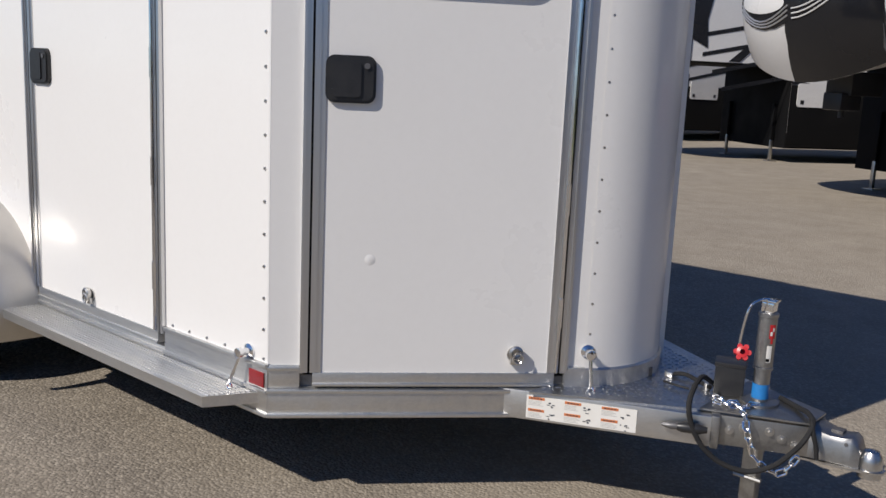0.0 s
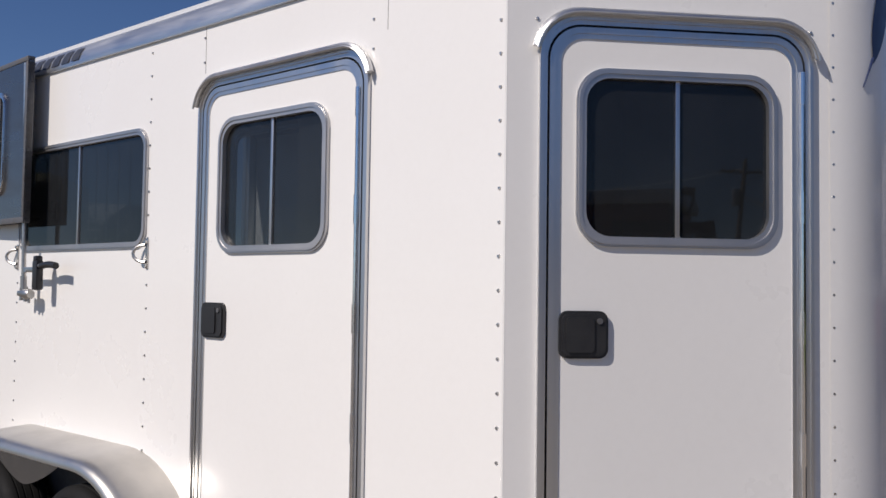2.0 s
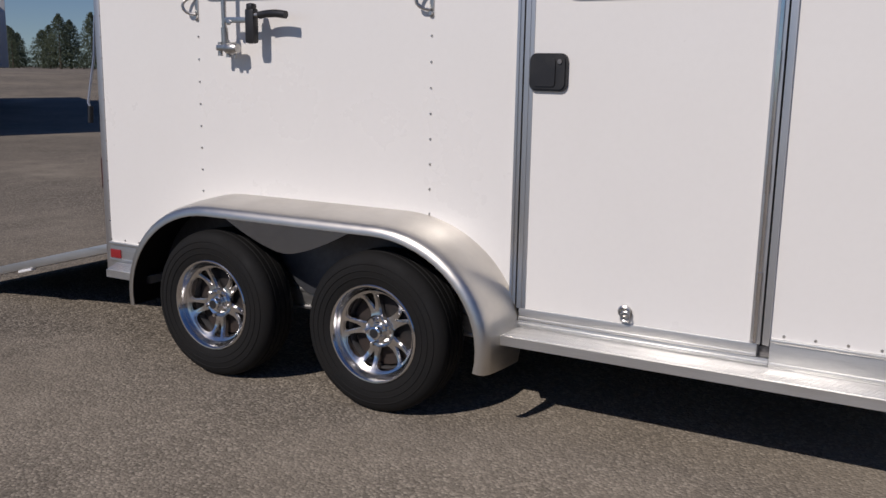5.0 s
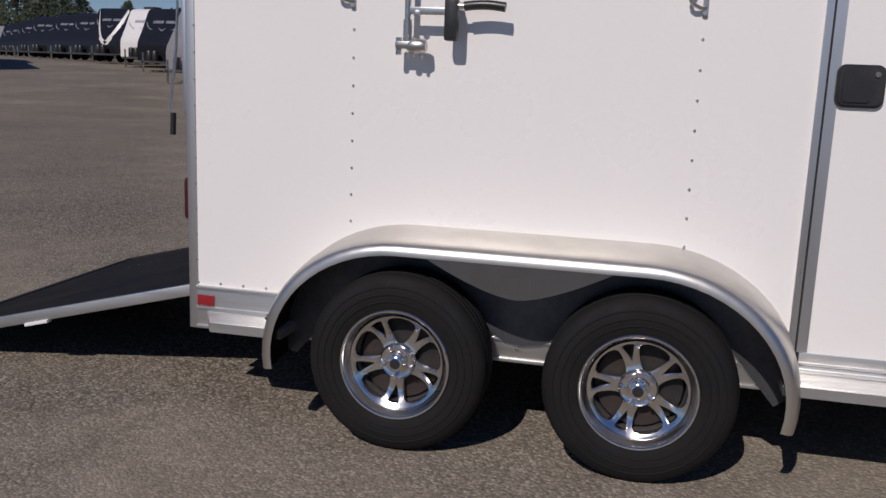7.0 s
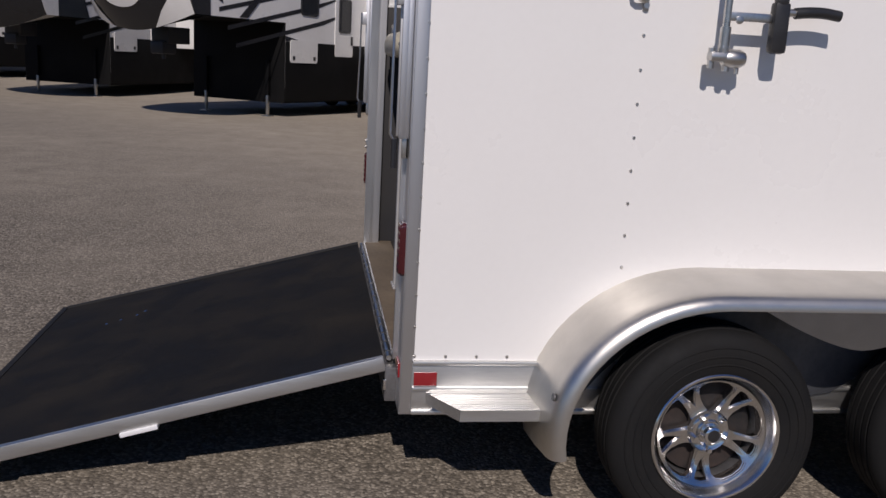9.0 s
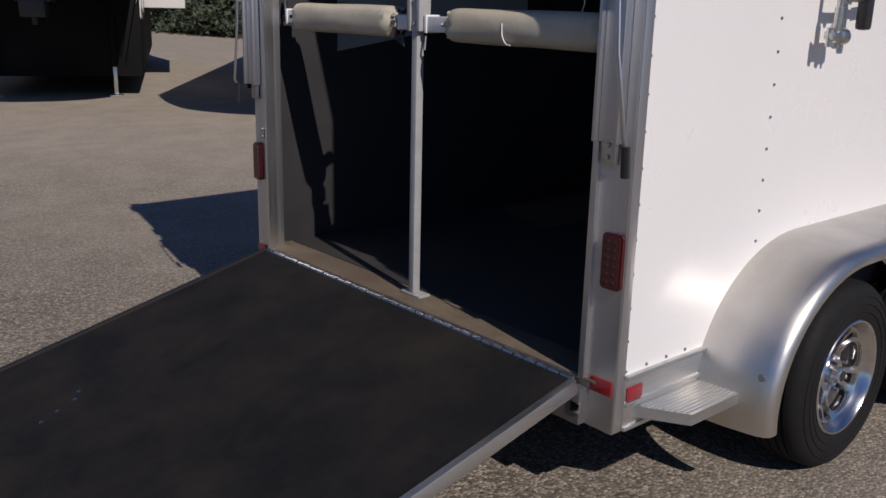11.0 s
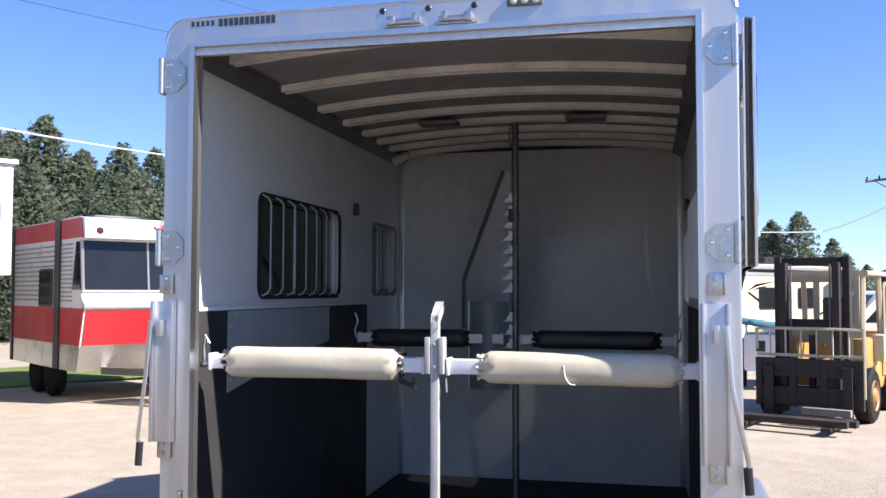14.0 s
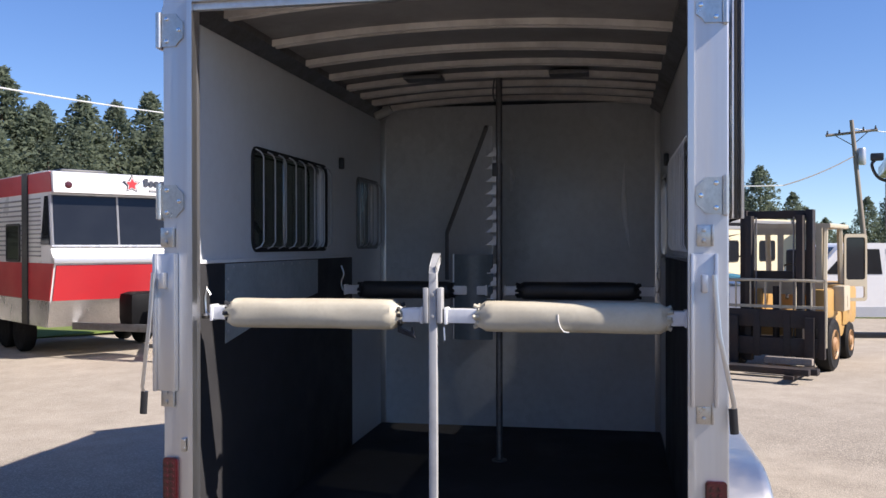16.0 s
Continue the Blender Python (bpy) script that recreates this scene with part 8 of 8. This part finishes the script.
# ---- trees ----
def conifer(seed, tall, wide):
    """A spruce: tapered trunk, whorls of drooping limbs and many small sprays of needles."""
    rng = random.Random(seed)
    ob = thing("conifer_tree", Matrix.Identity(4), "tall dense dark green conifer", "tree", "tree line")
    bm = B()
    tube(bm, [(0, 0, 0), (0.03, 0.02, tall * 0.5), (0, 0, tall * 0.98)], [wide * 0.06, wide * 0.035, 0.01], 7)
    part("trunk", bm, BARK, ob)
    bm = B()
    n = int(tall * 27)
    lean = rng.uniform(0, 6.28)
    for k in range(n):
        f = ((k + rng.random()) / n) ** 0.9
        z = tall * (0.05 + 0.95 * f)
        a = k * 2.399 + rng.uniform(-0.5, 0.5)
        lump = 1 + 0.16 * math.sin(3 * a + 1.7 * z) + 0.12 * math.sin(2.3 * z - a)
        reach = wide * rng.uniform(0.62, 1.05) * (1 - f) ** 0.62 * lump + 0.06
        droop = rng.uniform(0.0, 0.22)
        out = Vector((math.cos(a), math.sin(a), 0))
        across = Vector((-out.y, out.x, 0))
        for q in range(19):
            g = 0.3 + 0.7 * (q + rng.random()) / 19
            spread = (0.08 + 0.26 * reach) * (1 - 0.6 * abs(g - 0.5)) * rng.uniform(-1, 1)
            p = out * reach * g + across * spread + Vector((0, 0, z - droop * reach * g * g + rng.gauss(0, 0.10)))
            s = rng.uniform(0.15, 0.32) * (0.85 + 0.3 * (1 - f))
            d1 = Vector((rng.gauss(0, 1), rng.gauss(0, 1), rng.gauss(0, 0.7))) + out * 0.5
            d1.normalize()
            d2 = d1.cross(Vector((rng.gauss(0, 1), rng.gauss(0, 1), rng.gauss(0, 1)))).normalized()
            vs = [bm.verts.new(p - d1 * s * 0.5), bm.verts.new(p + d2 * s * 0.34), bm.verts.new(p + d1 * s), bm.verts.new(p - d2 * s * 0.34)]
            bm.faces.new(vs)
    for q in range(14):
        p = Vector((rng.gauss(0, 0.05), rng.gauss(0, 0.05), tall * (0.95 + 0.05 * q / 14)))
        bm.faces.new([bm.verts.new(p + Vector(v)) for v in ((0.05, 0, -0.12), (0, 0.05, -0.12), (0, 0, 0.14))])
    tagged(part("crown", bm, LEAF, ob, smooth=False), kind="stuff")
    return ob


kinds = [conifer(k, t, w) for k, (t, w) in enumerate(((9.2, 4.2), (10.2, 4.5), (7.8, 4.1), (10.6, 4.3)))]
rng = random.Random(11)
spots = []
for row in range(4):
    for k in range(34):
        f = k / 33
        spots.append((10 + 36 * f + 1.6 * row + rng.uniform(-0.8, 0.8), 43 - 27 * f + 2.0 * row + rng.uniform(-1, 1), rng.uniform(0.8, 1.1) * (0.76 if row == 0 else 0.92)))
for row in range(2):
    for k in range(22):
        f = k / 21
        spots.append((57 + 3 * f + 3 * row + rng.uniform(-1.2, 1.2), 17 - 25 * f + rng.uniform(-0.6, 0.6), rng.uniform(0.55, 0.7)))
for x, y, tall in ((57.5, -7.4, 0.85), (57.0, -8.9, 0.92), (58.5, -9.6, 0.82), (57.2, -10.9, 0.68), (58.0, -11.8, 0.66), (57.0, -12.8, 0.5), (58.5, -14.2, 0.6), (57.5, -15.4, 0.64), (58.0, -17.0, 0.66)):
    spots.append((x, y, tall * 0.76))
for k in range(30):
    spots.append((58 + rng.uniform(-1, 3), -17.5 - 1.6 * k, rng.uniform(0.55, 0.8)))
for k in range(60):
    spots.append((-130 + 1.6 * k + rng.uniform(-1, 1), 84 + 0.95 * k + rng.uniform(-3, 3), rng.uniform(0.55, 0.85)))
for x, y, tall in ((-77.0, 97.0, 1.1), (-74.5, 98.0, 1.3), (-72.6, 99.5, 1.2), (-70.5, 101.0, 0.95), (48.2, 20.1, 1.3)):
    spots.append((x, y, tall))
for n, (x, y, s) in enumerate(spots):
    kind = kinds[n % 4]
    m = Matrix.Translation((x, y, ground_height(x, y) - 0.05)) @ Matrix.Rotation(rng.uniform(0, 6.28), 4, 'Z') @ Matrix.Scale(s, 4)
    if n < 4:
        kind.matrix_world = m
    else:
        copy_thing(kind, m).scale = (s, s, s)

# ---- grass, kerb, barn, poles and wires ----
bm = B()
plate(bm, [(27, -30), (24.4, 4), (24.2, 20), (32, 26), (60, 40), (75, -30)], [], -0.446, -0.42, Matrix.Identity(4))
tagged(part("grass", bm, GRASS), "strip of mown grass behind the yard", "grass", kind="stuff")
bm = B()
plate(bm, [(10.6, 11.5), (14.5, 9.6), (15.5, 13.5), (11.5, 15.5)], [], 0.004, 0.03, Matrix.Identity(4))
tagged(part("grass", bm, GRASS), "patch of mown grass between parked campers", "grass", kind="stuff")
bm = B()
box(bm, (36.0, -10, -0.43), (36.25, 8, 0.7), 0.02)
tagged(part("boundary_wall", bm, RUST), "low dark boundary wall behind the grass", "wall", kind="structure")


def barn(m):
    ob = thing("barn", m, "far low white-roofed barn", "barn")
    bm = B()
    plate(bm, [(-9, 0), (9, 0), (9, 1.9), (0, 4.2), (-9, 1.9)], [], -6, 6, axes((0, 0, 0), (1, 0, 0), (0, 0, 1)))
    part("wall", bm, RV_WHITE, ob)
    bm = B()
    for s in (-1, 1):
        vs = [bm.verts.new(p) for p in ((0, -6.3, 4.28), (0, 6.3, 4.28), (s * 9.4, 6.3, 1.86), (s * 9.4, -6.3, 1.86))]
        bm.faces.new(vs)
    part("roof", bm, RV_WHITE, ob, "pale sheet roof")
    return ob


barn(pose(56, 2.0, -0.45, 0, 0, -60))


def shed(m):
    """A red-sided shed with a grey lower wall and a pale fascia; its corner at the origin."""
    ob = thing("shed", m, "dark red shed with a grey lower wall", "shed")
    bm = B()
    box(bm, (0, 0, 0), (7, 5, 2.75), 0.01)
    part("lower_wall", bm, RV_GREY, ob, "grey lower wall")
    bm = B()
    box(bm, (-0.02, -0.02, 2.75), (7.02, 5.02, 4.65), 0.01)
    part("upper_wall", bm, MAROON, ob, "dark red upper wall")
    bm = B()
    box(bm, (-0.25, -0.25, 4.65), (7.25, 5.25, 5.07), 0.05)
    part("fascia", bm, RV_WHITE, ob, "pale fascia and flat roof")
    bm = B()
    tube(bm, smooth_path([(-0.02, 0.3, 4.15), (-0.5, 0.3, 4.35), (-0.7, 0.3, 4.75), (-0.6, 0.3, 4.95)]), 0.05, 8)
    box(bm, (-0.75, 0.2, 4.9), (-0.35, 0.4, 5.15), 0.05)
    part("wall_lamp", bm, PLASTIC, ob)
    return ob


shed(pose(28.0, -8.6, -0.45, 0, 0, -102))


def utility_pole(x, y, tall, face, lamp=True, lean=0.0):
    """A timber pole; lean: how far its top stands towards its own +x."""
    z = ground_height(x, y)
    ob = thing("utility_pole", pose(x, y, z, 0, 0, face), "weathered timber utility pole with a crossarm", "pole", "utility poles")
    bm = B()
    tube(bm, [(-0.02 * lean, 0, -0.2), (lean, 0, tall)], [0.17, 0.11], 10)
    part("pole", bm, TIMBER, ob)
    dip = -0.12 * lean
    bm = B()
    tube(bm, [(lean - 1.3, -0.12, tall - 0.68 - dip), (lean + 1.3, -0.12, tall - 0.68 + dip)], 0.075, 4)
    part("crossarm", bm, TIMBER, ob)
    for s in (-1, 1):
        bm = B()
        tube(bm, [(lean + s * 0.8, -0.14, tall - 0.74 + s * dip * 0.6), (lean * 0.93, -0.16, tall - 1.35)], 0.025, 5)
        part("arm_brace", bm, DARKMETAL, ob)
    for u in (-1.2, -0.6, 0.6, 1.2):
        bm = B()
        lathe(bm, [(0.0, 0.0), (0.05, 0.0), (0.06, 0.06), (0.03, 0.12), (0.05, 0.16), (0.0, 0.2)], Matrix.Translation((lean + u, -0.12, tall - 0.62 + u * dip / 1.3)), 8)
        part("insulator", bm, PLASTIC, ob)
    if lamp:
        bm = B()
        lathe(bm, [(0.0, -0.45), (0.2, -0.45), (0.22, -0.4), (0.22, 0.4), (0.2, 0.45), (0.0, 0.47)], Matrix.Translation((lean * 0.8 - 0.34, -0.05, tall - 2.0)), 14)
        part("transformer", bm, RV_SILVER, ob, "grey transformer can")
    return ob


def wire(a, b, sag, r, name="overhead_wire", m=CABLE):
    a, b = Vector(a), Vector(b)
    c = (a + b) / 2
    ob = thing(name, Matrix.Translation(c), "overhead wire strung across the yard", "wire", "overhead wires")
    bm = B()
    tube(bm, [a.lerp(b, k / 20) - c - Vector((0, 0, sag * (1 - (2 * k / 20 - 1) ** 2))) for k in range(21)], r, 5)
    part("strand", bm, m, ob)


utility_pole(49.2, -13.3, 8.95, 78, lean=0.85)
utility_pole(-7.9, 31.0, 12.0, 35, False)
wire((49.3, -12.7, 6.6), (47.0, -8.5, 4.84), 0.15, 0.03, m=TIMBER)
wire((47.0, -8.5, 4.84), (44.0, -0.8, 4.92), 0.1, 0.03)
wire((15.0, 19.0, 6.3), (48.0, 20.0, 9.0), 0.3, 0.03)
wire((12.6, 26.0, 11.3), (61.8, 26.0, 19.7), 0.3, 0.012, m=RUBBER)
wire((5.5, 26.0, 12.7), (88.0, 26.0, 27.0), 0.3, 0.012, m=RUBBER)
wire((49.3, -12.6, 8.0), (64, -36, 9.4), 0.6, 0.03)
wire((-7.9, 31, 11.8), (28, 30, 17.0), 0.6, 0.02)
wire((-7.9, 31, 11.1), (28, 30, 16.0), 0.6, 0.02)
